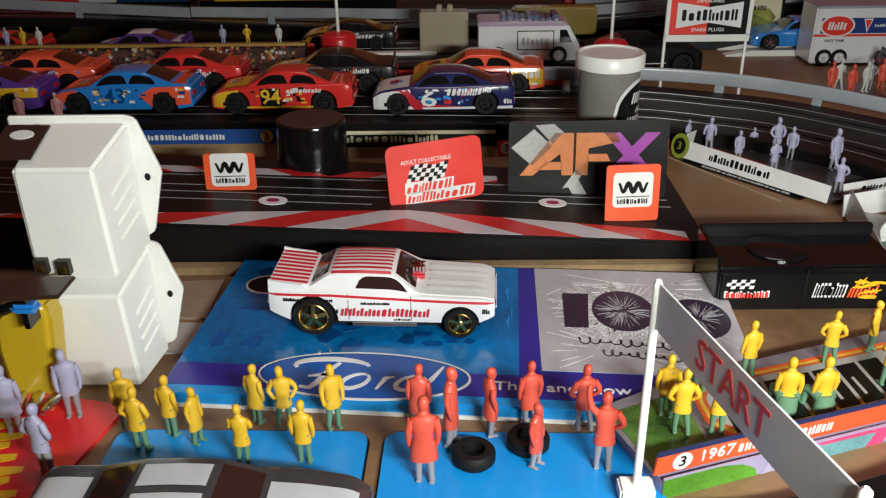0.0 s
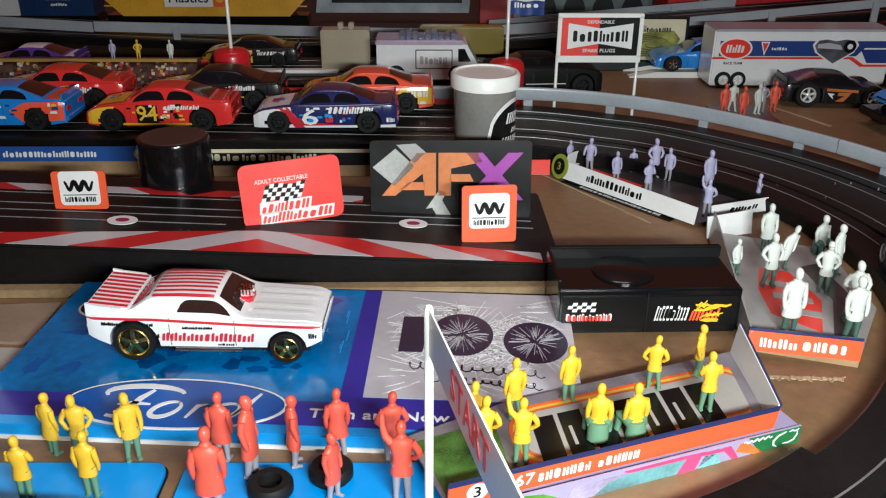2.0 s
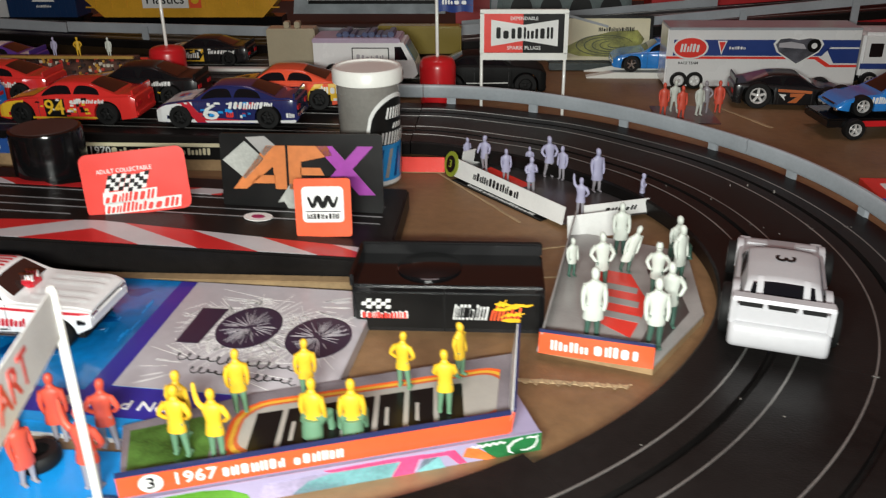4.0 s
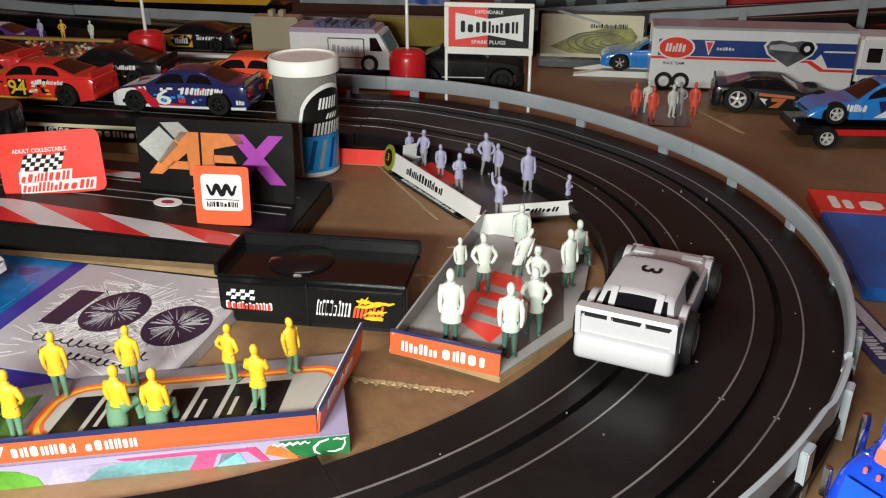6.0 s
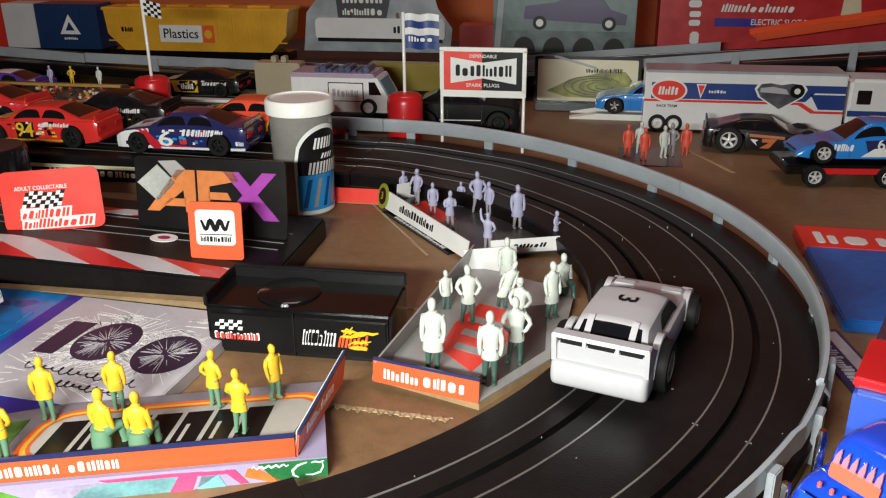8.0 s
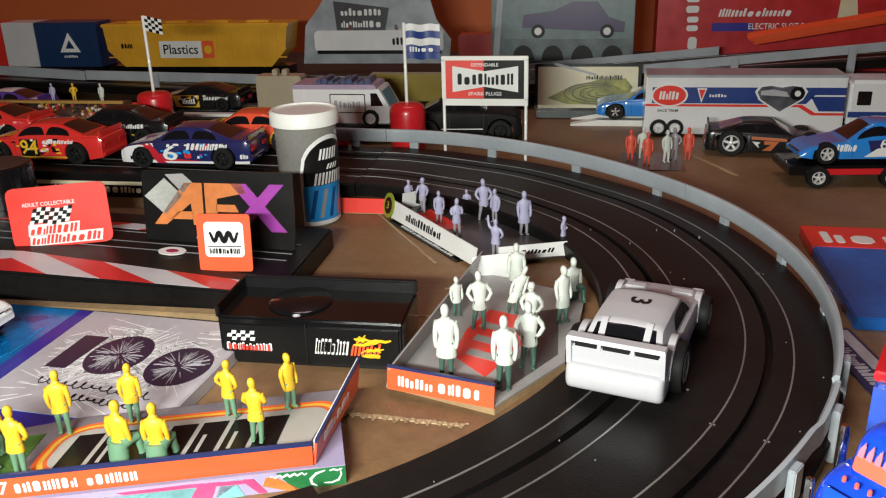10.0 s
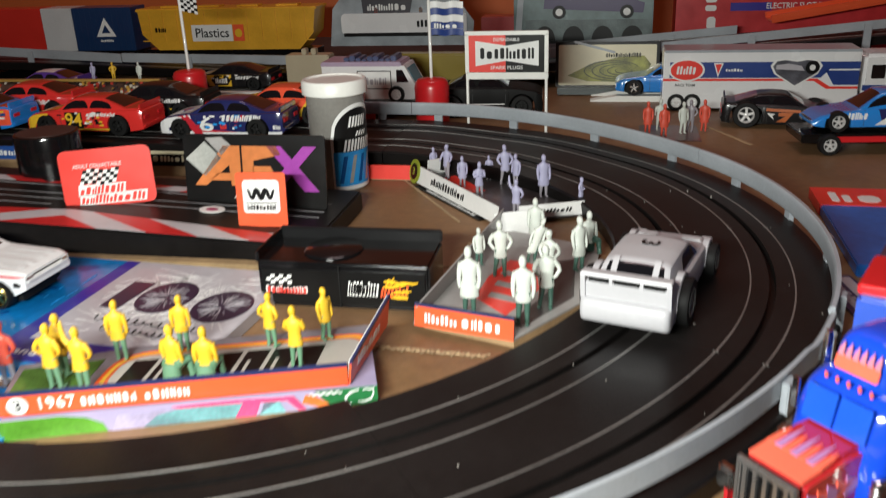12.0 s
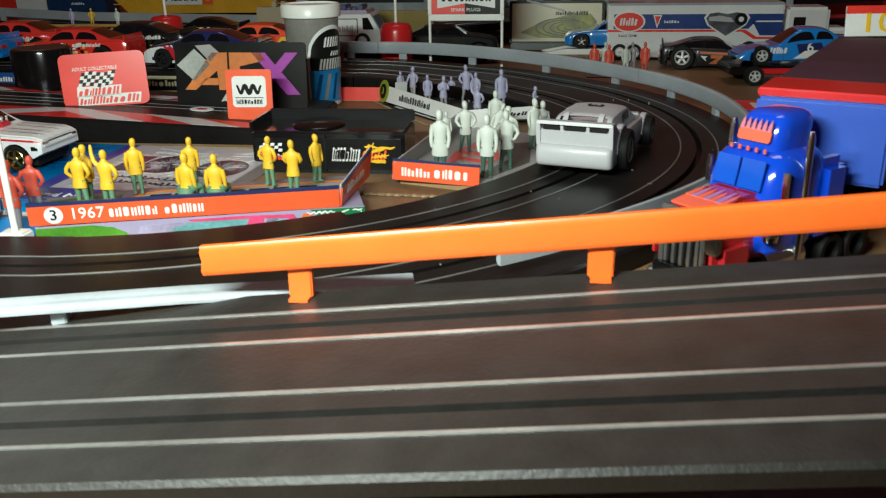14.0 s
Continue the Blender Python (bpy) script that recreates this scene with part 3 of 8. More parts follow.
# two blue blister cards under the figures
CARDBLUE = card_ink("bright_blue_card", (0.007, 0.29, 0.76), vary=0.1, scale=60)
for x0, x1, y0, y1 in ((-0.0785, -0.0112, 0.168, 0.2155), (-0.0066, 0.0628, 0.168, 0.2142)):
    t = empty("display_card", pose((x0 + x1) / 2, (y0 + y1) / 2, 0, 0, 0, -1), "glossy bright blue display card with rounded corners", "card", "blue cards")
    w, h = (x1 - x0) / 2, (y1 - y0) / 2
    part("card", prismbm(rrect(-w, w, -h, h, 0.004), 0.0002, 0.0012), CARDBLUE, t, smooth=None)
    part("dark_edge", prismbm(rrect(-w - 0.0006, w + 0.0006, -h - 0.0006, h + 0.0006, 0.0045), 0.0, 0.0002), BLACKI, t, smooth=None)
    print_bars(WHITEI, t, -0.018, 0.004, -h + 0.016, 0.0022, 0.0012, 13, seed=8)

# red card with yellow flames at the edge of the infield
flame = empty("flame_card", pose(-0.1035, 0.2095, 0, 0, 0, -12), "red card with yellow flames lying under pale figures", "card")
part("card", prismbm(rrect(-0.022, 0.0195, -0.026, 0.022, 0.004), 0.0, 0.0012), card_ink("flame_red_print", (0.80, 0.025, 0.03)), flame, smooth=None)
bm = bmesh.new()
for i in range(9):
    x = -0.02 + 0.003 * i
    y = 0.012 - 0.004 * i
    stroke(bm, [(-0.021, y - 0.006), (x - 0.004, y - 0.002), (x + 0.002, y - 0.004), (x + 0.009 + 0.002 * (i % 3), y)], 0.0052, 0.0012, 0.0013 + 0.00001 * i)
tagged(part("flame_print", bm, card_ink("flame_yellow_print", (0.9, 0.55, 0.02)), flame, smooth=None), kind="stuff")
words("TM", WHITEI, flame, 0.012, -0.021, 0.0012, 0.0022)


def lip_card(name, label, floor_pts, lips, floor_mat, z, tilt=0.0):
    """A card floor with folded-up lips along given edges: (a, b, height, out, material)."""
    t = empty(name, Matrix(), label, "display card")
    part("card_floor", prismbm(floor_pts, z - 0.0006, z), floor_mat, t, smooth=None)
    out = []
    for (ax, ay), (bx, by), h0, h1, lean, material in lips:
        L = math.hypot(bx - ax, by - ay)
        m = pose(ax, ay, z - 0.0006, 90 + lean, 0, 0)
        m = Matrix.Translation((ax, ay, z - 0.0006)) @ Matrix.Rotation(math.atan2(by - ay, bx - ax), 4, "Z") @ Matrix.Rotation(radians(90 + lean), 4, "X")
        p = part("lip", prismbm([(0, 0), (L, 0), (L, h1), (0, h0)], 0.0, 0.0006), material, t, m=m, smooth=None)
        out.append((p, L))
    return t, out


# orange car card that stands on a picture box, with yellow figures on it
CM = pose(0.0605, 0.1920, 0.0070, 0, 0, 18.9) @ Matrix.Rotation(radians(0.6), 4, "Y")
CL = 0.0915
cougar = empty("display_card", CM, "orange and navy car display card folded up into a low stand", "display card")
CE = (0.1045, 0.0345)
part("card_floor", prismbm([(-0.001, 0), (CL, 0), CE, (0.030, 0.0330), (-0.002, 0.027)], -0.0006, 0), card_ink("rainbow_card_print", (0.20, 0.18, 0.20), vary=0.2), cougar, smooth=None)
lip = part("lip", prismbm([(-0.001, 0), (CL, 0), (CL, 0.0062), (-0.001, 0.0062)], 0, 0.0006), ORANGERED, cougar, m=pose(0, 0, -0.0006, 97), smooth=None)
part("navy_edge", prismbm([(-0.001, 0.0062), (CL, 0.0062), (CL, 0.0073), (-0.001, 0.0073)], 0.0, 0.0007), NAVYI, lip, smooth=None)
part("disc", prismbm(oval(0.0062, 0.0031, 0.0027, 0.0027, 24), 0.0006, 0.00075), WHITEI, lip, smooth=None)
words("3", BLACKI, lip, 0.0062, 0.0031, 0.00077, 0.0034)
words("1967", WHITEI, lip, 0.0157, 0.0032, 0.0007, 0.0036)
print_bars(WHITEI, lip, 0.0218, 0.0362, 0.0030, 0.0030, 0.0006, 7, seed=11)
print_bars(WHITEI, lip, 0.0380, 0.0500, 0.0030, 0.0030, 0.0006, 6, seed=12)
SL = math.hypot(CE[0] - CL, CE[1])
lm = Matrix.Translation((CL, 0, -0.0006)) @ Matrix.Rotation(math.atan2(CE[1], CE[0] - CL), 4, "Z") @ Matrix.Rotation(radians(97), 4, "X")
lip2 = part("lip", prismbm([(0, 0), (SL, 0), (SL, 0.0096), (0, 0.0062)], 0.0, 0.0006), ORANGERED, cougar, m=lm, smooth=None)
part("navy_edge", prismbm([(0, 0.0062), (SL, 0.0096), (SL, 0.0108), (0, 0.0073)], 0.0, 0.0007), NAVYI, lip2, smooth=None)
part("white_back", prismbm([(0, 0.0003), (SL - 0.0003, 0.0003), (SL - 0.0003, 0.0106), (0, 0.0072)], -0.0003, 0.0), WHITEI, lip2, smooth=None)
print_bars(WHITEI, lip2, 0.006, 0.028, 0.0042, 0.0030, 0.0006, 9, seed=13)
for k, (c, inset) in enumerate((((0.82, 0.13, 0.03), 0.0), ((0.75, 0.42, 0.05), 0.0012), ((0.55, 0.12, 0.04), 0.0024), ((0.36, 0.34, 0.31), 0.0034))):
    pts = rrect(0.020 + inset, 0.096 - inset, 0.0045 + inset, 0.0290 - inset, 0.009 - inset * 0.8, 5)
    pts = [(x + (y - 0.0045) * 0.25, y) for x, y in pts]
    pts = clip(pts, 0.0875, 0, -1.0, 0.40)
    part("stripe_panel", prismbm(pts, 0, 0.0001 + 0.00007 * k), card_ink("rainbow_stripe" + "abcd"[k], c), cougar, smooth=None)
part("grass_panel", prismbm([(0, 0.001), (0.017, 0.001), (0.022, 0.026), (0.0, 0.024)], 0, 0.0002), card_ink("leaf_green_print", (0.07, 0.16, 0.03), vary=0.6, scale=300), cougar, smooth=None)
for i in range(7):
    x, y, w, hh, sl = 0.0270 + 0.0080 * i, 0.0062, 0.0066, 0.0165, 0.0042
    part("block_mark", prismbm([(x, y), (x + w, y), (x + w + sl, y + hh), (x + sl, y + hh)], 0, 0.0005), BLACKI, cougar, smooth=None)
    if i in (1, 4, 5):
        part("block_gap", prismbm([(x + 0.0026, y + 0.003), (x + 0.0036, y + 0.003), (x + 0.0054, y + 0.0105), (x + 0.0044, y + 0.0105)], 0.0005, 0.0006), MATS["rainbow_striped"], cougar, smooth=None)
pic = empty("picture_box", pose(0.0618, 0.1906, 0.0, 0, 0, 18.9), "low picture box printed with green grass and pink van window", "box")
part("box_body", prismbm([(0, 0.0), (CL + 0.007, 0.0), (CL + 0.007, 0.030), (0.0, 0.030)], 0.0, 0.0050), card_ink("lilac_print", (0.34, 0.30, 0.45)), pic, smooth=None)
PL, h = CL + 0.007, 0.0064
pm = pose(0, -0.0004, 0, 92)
part("front_panel", prismbm([(0, 0), (PL, 0), (PL, 0.0056), (0, h)], -0.0004, 0), MATS["lilac_print"], pic, m=pm, smooth=None)
for nm, pts, c in (("grass_print", [(0, 0), (0.027, 0), (0.026, h * 0.4), (0.022, h * 0.75), (0.016, h * 0.92), (0, h * 0.92)], (0.10, 0.30, 0.03)),
                   ("sky_print", [(0.028, 0), (0.066, 0), (0.074, h * 0.8), (0.030, h * 0.7)], (0.36, 0.32, 0.47)),
                   ("window_print", [(0.036, 0), (0.060, 0), (0.063, h * 0.66), (0.046, h * 0.70), (0.040, h * 0.5)], (0.20, 0.47, 0.50)),
                   ("small_window", [(0.0665, 0), (0.0735, 0), (0.0720, h * 0.56), (0.0680, h * 0.60)], (0.20, 0.47, 0.50)),
                   ("pink_frame", [(0.060, 0), (0.0655, 0), (0.0670, h * 0.62), (0.0740, h * 0.58), (0.0770, h * 0.05), (0.0790, h * 0.05), (0.0760, h * 0.74), (0.060, h * 0.84), (0.044, h * 0.84), (0.046, h * 0.72), (0.0625, h * 0.68)], (0.68, 0.07, 0.20)),
                   ("orange_print", [(0.078, h * 0.35), (0.084, 0.0), (0.087, 0), (0.081, h * 0.72), (0.079, h * 0.72)], (0.75, 0.20, 0.05)),
                   ("green_print", [(0.086, 0), (PL, 0), (PL, 0.0054), (0.0815, 0.0056)], (0.02, 0.16, 0.05))):
    part(nm, prismbm(pts, 0.0, 0.0002 if nm != "pink_frame" else 0.0003), card_ink(nm, c, vary=0.3, scale=160), pic, m=pm, smooth=None)
bm = bmesh.new()
stroke(bm, [(0.0800 + 0.0006 * i, 0.0046 + 0.0004 * math.sin(i * 2.1)) for i in range(16)], 0.0006, 0.0002, 0.0003)
stroke(bm, [(0.0935, 0.0049), (0.0912, 0.0042), (0.0898, 0.0028), (0.0900, 0.0014), (0.0912, 0.0006)], 0.0007, 0.0002, 0.0003)
stroke(bm, [(0.0930, 0.0012), (0.0948, 0.0010), (0.0966, 0.0016), (0.0974, 0.0032), (0.0972, 0.0046)], 0.0005, 0.0002, 0.0003)
stroke(bm, [(0.0945, 0.0046), (0.0955, 0.0049), (0.0965, 0.0045), (0.0977, 0.0049)], 0.0005, 0.0002, 0.0003)
part("squiggle", bm, WHITEI, pic, m=pm, smooth=None)

# red-lipped card with the white figures
A2, B2 = Vector((0.1560, 0.2655)), Vector((0.1885, 0.2580))
C2, D2, E2 = Vector((0.2095, 0.2900)), Vector((0.2130, 0.3380)), Vector((0.1720, 0.3560))
awz = 0.0030
GREYCARD = card_ink("grey_card_print", (0.33, 0.32, 0.31), vary=0.12)
stand, lips = lip_card("display_card", "grey display card with orange-red front lip and red print", [tuple(A2), tuple(B2), tuple(C2), tuple(D2), tuple(E2)],
                       [(A2, B2, 0.0068, 0.0068, -6, ORANGERED), (E2, A2, 0.0095, 0.0068, -10, GREYCARD)], GREYCARD, awz)
lip = lips[0][0]
part("navy_edge", prismbm([(0, 0.0068), (lips[0][1], 0.0068), (lips[0][1], 0.0077), (0, 0.0077)], 0.0, 0.0007), NAVYI, lip, smooth=None)
print_bars(WHITEI, lip, 0.0035, 0.0150, 0.0032, 0.0032, 0.0006, 4, seed=21)
print_bars(WHITEI, lip, 0.0160, 0.0295, 0.0034, 0.0034, 0.0006, 5, seed=22)
part("card_base", prismbm([tuple(A2 + Vector((0.002, 0.003))), tuple(B2), tuple(C2), tuple(D2), tuple(E2)], 0.0, awz - 0.0008), BROWNCARD, stand, smooth=None)
part("red_print", prismbm([(0.172, 0.287), (0.184, 0.274), (0.193, 0.296), (0.190, 0.318), (0.180, 0.322), (0.174, 0.305)], awz, awz + 0.0001), REDI, stand, smooth=None)
part("dark_print", prismbm([(0.186, 0.270), (0.190, 0.266), (0.205, 0.291), (0.204, 0.325), (0.196, 0.322), (0.197, 0.296)], awz, awz + 0.0001), card_ink("dark_grey_print", (0.06, 0.05, 0.05)), stand, smooth=None)
for i in range(3):
    part("pale_print", prismbm([(0.176 + 0.001 * i, 0.288 + 0.010 * i), (0.188 + 0.001 * i, 0.283 + 0.010 * i), (0.189 + 0.001 * i, 0.287 + 0.010 * i), (0.177 + 0.001 * i, 0.292 + 0.010 * i)], awz + 0.0001, awz + 0.0002), GREYCARD, stand, smooth=None)

# white name strip with a green wheel, folded card behind it
A3, B3, C3 = Vector((0.1185, 0.4270)), Vector((0.1690, 0.3655)), Vector((0.2075, 0.3800))
rz = 0.0022
ram, lips = lip_card("display_card", "dark card with white front strip and green wheel badge", [tuple(A3), tuple(B3), tuple(C3), (0.175, 0.425), (0.137, 0.452)],
                     [(A3, B3, 0.0085, 0.0075, -12, WHITEI)], card_ink("dark_card_print", (0.05, 0.045, 0.045), vary=0.3), rz)
lip = lips[0][0]
print_bars(BLACKI, lip, 0.020, 0.052, 0.0042, 0.0036, 0.0006, 11, seed=31)
part("badge", prismbm(oval(0.0035, 0.0052, 0.0050, 0.0060, 28), 0.0008, 0.0014), card_ink("olive_green_print", (0.25, 0.30, 0.03)), lip, smooth=None)
part("badge_ring", prismbm(oval(0.0035, 0.0052, 0.0032, 0.0040, 24), 0.0014, 0.0017), BLACKI, lip, smooth=None)
words("3", MATS["olive_green_print"], lip, 0.0035, 0.0052, 0.0018, 0.0036)
for x0, y0, x1, y1, hh, n in ((0.170, 0.352, 0.190, 0.357, 0.010, 0), (0.178, 0.372, 0.2055, 0.380, 0.0065, 5), (0.139, 0.447, 0.125, 0.433, 0.009, 0)):
    L = math.hypot(x1 - x0, y1 - y0)
    p = part("white_tab", prismbm([(0, 0), (L, 0), (L, hh), (0, hh * 0.9)], 0, 0.0006), WHITEI, ram, m=Matrix.Translation((x0, y0, 0.0015)) @ Matrix.Rotation(math.atan2(y1 - y0, x1 - x0), 4, "Z") @ Matrix.Rotation(radians(80), 4, "X"), smooth=None)
    if n:
        print_bars(BLACKI, p, L * 0.3, L * 0.8, hh * 0.5, hh * 0.3, 0.0006, n, slant=0.4, seed=33)
part("red_print", prismbm([(0.130, 0.424), (0.150, 0.404), (0.158, 0.410), (0.139, 0.434)], rz, rz + 0.0001), REDI, ram, smooth=None)
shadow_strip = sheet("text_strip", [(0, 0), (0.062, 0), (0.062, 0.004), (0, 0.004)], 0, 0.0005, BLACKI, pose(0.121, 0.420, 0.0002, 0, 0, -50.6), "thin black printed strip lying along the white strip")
print_bars(WHITEI, shadow_strip, 0.010, 0.056, 0.002, 0.0018, 0.0005, 18, seed=34)

# ---- raised crossing piece with red and white kerbs ----
def tray_z(x):
    return 0.0138 - 0.045 * x


tray = empty("crossing_track", Matrix(), "black raised crossing track with red and white striped kerbs", "slot track")
bm = bmesh.new()
xs = (-0.19, 0.105)
prof = [(0.3128, 0.0), (0.3128, 1.0), (0.384, 1.0), (0.384, 0.0)]
lo = [[bm.verts.new((x, y, f * tray_z(x))) for y, f in prof] for x in xs]
for i in range(4):
    bm.faces.new((lo[0][i], lo[0][(i + 1) % 4], lo[1][(i + 1) % 4], lo[1][i]))
bm.faces.new(lo[0])
bm.faces.new(lo[1][::-1])
bmesh.ops.bevel(bm, geom=[e for e in bm.edges], offset=0.0008, segments=2, affect="EDGES")
part("tray_body", bm, TRACKM, tray)
TILTM = Matrix.Translation((0, 0, tray_z(0) + 0.0001)) @ Matrix.Rotation(math.atan(0.045), 4, "Y")
KR, KW = card_ink("kerb_red", (0.52, 0.02, 0.022)), card_ink("kerb_white", (0.50, 0.49, 0.51))


def kerb_line(y0, y1, x0, x1, centre, step, lean, fall):
    """A row of slanting red and white kerb stones, mirrored about its centre, whose far edge falls away to both ends."""
    n = int((x1 - x0) / step) + 2
    for i in range(-n, n):
        s = 1 if i >= 0 else -1
        a, b = centre + step * i, centre + step * (i + 1)
        sl = (y1 - y0) * lean * s
        pts = [(a, y0), (b, y0), (b - sl, y1), (a - sl, y1)]
        pts = clip(clip(clip(pts, centre, 0, s, 0), x0, 0, 1, 0), x1, 0, -1, 0)
        if len(pts) > 2 and fall:
            pts = clip(pts, centre, y1, -s * fall, -1)
        if len(pts) > 2:
            part("kerb_stone", prismbm(pts, 0, 0.00015), KR if (i if i >= 0 else -i - 1) % 2 == 0 else KW, tray, m=TILTM, smooth=None)


kerb_line(0.3138, 0.3325, -0.186, 0.098, -0.006, 0.0215, 1.9, 0.105)
kerb_line(0.3650, 0.3715, -0.13, 0.03, -0.04, 0.0165, -1.6, 0.0)
for y in (0.3372, 0.3445, 0.3515, 0.3620):
    part("white_line", boxbm(-0.186, 0.098 if y > 0.34 else -0.02, y - 0.0003, y + 0.0003, 0, 0.00012), card_ink("worn_line_print", (0.30, 0.30, 0.31), vary=0.4, scale=120), tray, m=TILTM)
for x, y in ((-0.0585, 0.3370), (0.0510, 0.3440), (-0.15, 0.337)):
    p = part("pad", prismbm(oval(x, y, 0.0056, 0.0042, 28), 0.0002, 0.0005), WHITEI, tray, m=TILTM, smooth=None)
    part("pad_centre", prismbm(oval(x, y, 0.0026, 0.0018, 20), 0.0005, 0.0006), card_ink("pad_red", (0.35, 0.02, 0.10)), tray, m=TILTM, smooth=None)
# loose wooden strip in front of the crossing
wood = part("wood_strip", boxbm(-0.105, 0.104, 0.3068, 0.3118, 0.0, 0.0032, bevel=0.0003), mat("old_wood", (0.30, 0.20, 0.10), rough=0.7, vary=0.35, scale=80, bump=0.3))
tagged(wood, "thin bare wooden strip lying along the crossing track", "wood strip")


# ---- upright signs on the crossing ----
def sign(name, x, y, z, w, h, th, material, label, yaw=0.0, lean=-6.0, roll=0.0, r=0.0012):
    m = Matrix.Translation((x, y, z)) @ Matrix.Rotation(radians(yaw), 4, "Z") @ Matrix.Rotation(radians(90 + lean), 4, "X") @ Matrix.Rotation(radians(roll), 4, "Z")
    t = empty(name, m, label, "sign")
    part("panel", prismbm(rrect(-w / 2, w / 2, 0, h, r, 3), -th, 0), material, t, smooth=None)
    return t


def badge_sign(x, y, z, w, h, yaw):
    t = sign("sign", x, y, z, w, h, 0.0008, ORANGERED, "small orange-red sign with a white rounded badge", yaw)
    c = h * 0.56
    part("badge", prismbm(rrect(-w * 0.37, w * 0.37, c - w * 0.33, c + w * 0.33, w * 0.08, 4), 0, 0.00015), WHITEI, t, smooth=None)
    bm = bmesh.new()
    s = w * 0.11
    e0, e1 = 0.00015, 0.0003
    stroke(bm, [(-w * 0.27 + w * 0.54 * i / 36, c + w * 0.05 + w * 0.085 * math.cos(i * 0.52)) for i in range(37)], w * 0.085, e0, e1)
    part("badge_mark", bm, BLACKI, t, smooth=None)
    part("rule", prismbm([(-w * 0.31, c - w * 0.135), (w * 0.31, c - w * 0.135), (w * 0.31, c - w * 0.12), (-w * 0.31, c - w * 0.12)], 0.00015, 0.0003), BLACKI, t, smooth=None)
    print_bars(BLACKI, t, -w * 0.29, w * 0.29, c - w * 0.215, w * 0.10, 0.00015, 9, seed=41)
    return t


badge_sign(-0.0768, 0.3470, tray_z(-0.0768), 0.0202, 0.0150, 2)
badge_sign(0.0795, 0.3300, tray_z(0.0795), 0.0205, 0.0220, 4)

racing = sign("sign", 0.0057, 0.3425, tray_z(0.0057) - 0.0002, 0.0385, 0.0245, 0.0008, REDI, "red racing card sign with chequered flag print", 17, -8, 2, r=0.003)
words("ADULT COLLECTABLE", WHITEI, racing, -0.0035, 0.0175, 0.0001, 0.0016, squeeze=0.9)
bm, bw = bmesh.new(), bmesh.new()
for i in range(9):
    for j in range(4):
        x = -0.012 + 0.0017 * i + 0.0006 * j
        y = 0.0095 + 0.0016 * j + 0.0005 * math.sin(i * 0.9)
        prism(bm if (i + j) % 2 else bw, [(x, y), (x + 0.0017, y), (x + 0.0023, y + 0.0016), (x + 0.0006, y + 0.0016)], 0.0, 0.00012)
tagged(part("chequer_dark", bm, BLACKI, racing, smooth=None), kind="stuff")
tagged(part("chequer_light", bw, WHITEI, racing, smooth=None), kind="stuff")
for k, (x0, x1, y, n, sd) in enumerate(((-0.0125, 0.006, 0.0072, 7, 51), (-0.0125, 0.0145, 0.0032, 9, 52))):
    part("name_plate", prismbm([(x0 - 0.0006, y - 0.0023), (x1 + 0.0004, y - 0.0023), (x1 + 0.0014, y + 0.0023), (x0, y + 0.0023)], 0, 0.0001), WHITEI, racing, smooth=None)
    print_bars(REDI, racing, x0, x1, y, 0.0036, 0.0001, n, slant=0.25, seed=sd)

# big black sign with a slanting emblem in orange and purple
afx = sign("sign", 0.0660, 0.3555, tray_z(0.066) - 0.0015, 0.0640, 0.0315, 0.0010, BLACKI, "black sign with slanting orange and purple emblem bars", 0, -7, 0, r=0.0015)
ORG, PUR = card_ink("emblem_orange", (0.66, 0.21, 0.06), vary=0.2, scale=60), card_ink("emblem_purple", (0.35, 0.05, 0.37), vary=0.2, scale=60)


def bar(parent, pts, material, z=0.0, name="emblem_bar"):
    part(name, prismbm(pts, z, z + 0.0004), material, parent, smooth=None)


SILV = card_ink("emblem_silver", (0.42, 0.43, 0.40), vary=0.25)
bar(afx, [(-0.031, 0.021), (-0.022, 0.0285), (-0.0145, 0.0215), (-0.0225, 0.0135)], SILV, name="silver_square")
bar(afx, [(-0.0215, 0.030), (-0.014, 0.0305), (-0.010, 0.027), (-0.0145, 0.0225)], GREYCARD, name="grey_square")
bar(afx, [(-0.010, 0.004), (-0.0045, 0.012), (-0.002, 0.0105), (-0.0035, 0.0075), (0.0005, 0.0005), (-0.0055, 0.001), (-0.0075, 0.0045)], SILV, name="silver_square")
bar(afx, [(-0.0275, 0.0095), (-0.0135, 0.0268), (-0.0060, 0.0268), (-0.0060, 0.0095), (-0.0105, 0.0095), (-0.0112, 0.0185), (-0.0222, 0.0095)], ORG)
bar(afx, [(-0.0050, 0.0095), (-0.0050, 0.0268), (0.0105, 0.0268), (0.0125, 0.0232), (0.0, 0.0205), (0.0, 0.0095)], ORG)
bar(afx, [(-0.0005, 0.0152), (-0.0005, 0.0182), (0.0075, 0.0182), (0.0090, 0.0152)], ORG)
bar(afx, [(-0.0205, 0.0118), (-0.0170, 0.0150), (-0.0105, 0.0150), (-0.0105, 0.0118)], ORG)
bar(afx, [(0.0060, 0.0268), (0.0125, 0.0268), (0.0290, 0.0075), (0.0225, 0.0075)], PUR)
bar(afx, [(0.0070, 0.0100), (0.0130, 0.0100), (0.0285, 0.0268), (0.0225, 0.0268)], PUR, 0.0002)

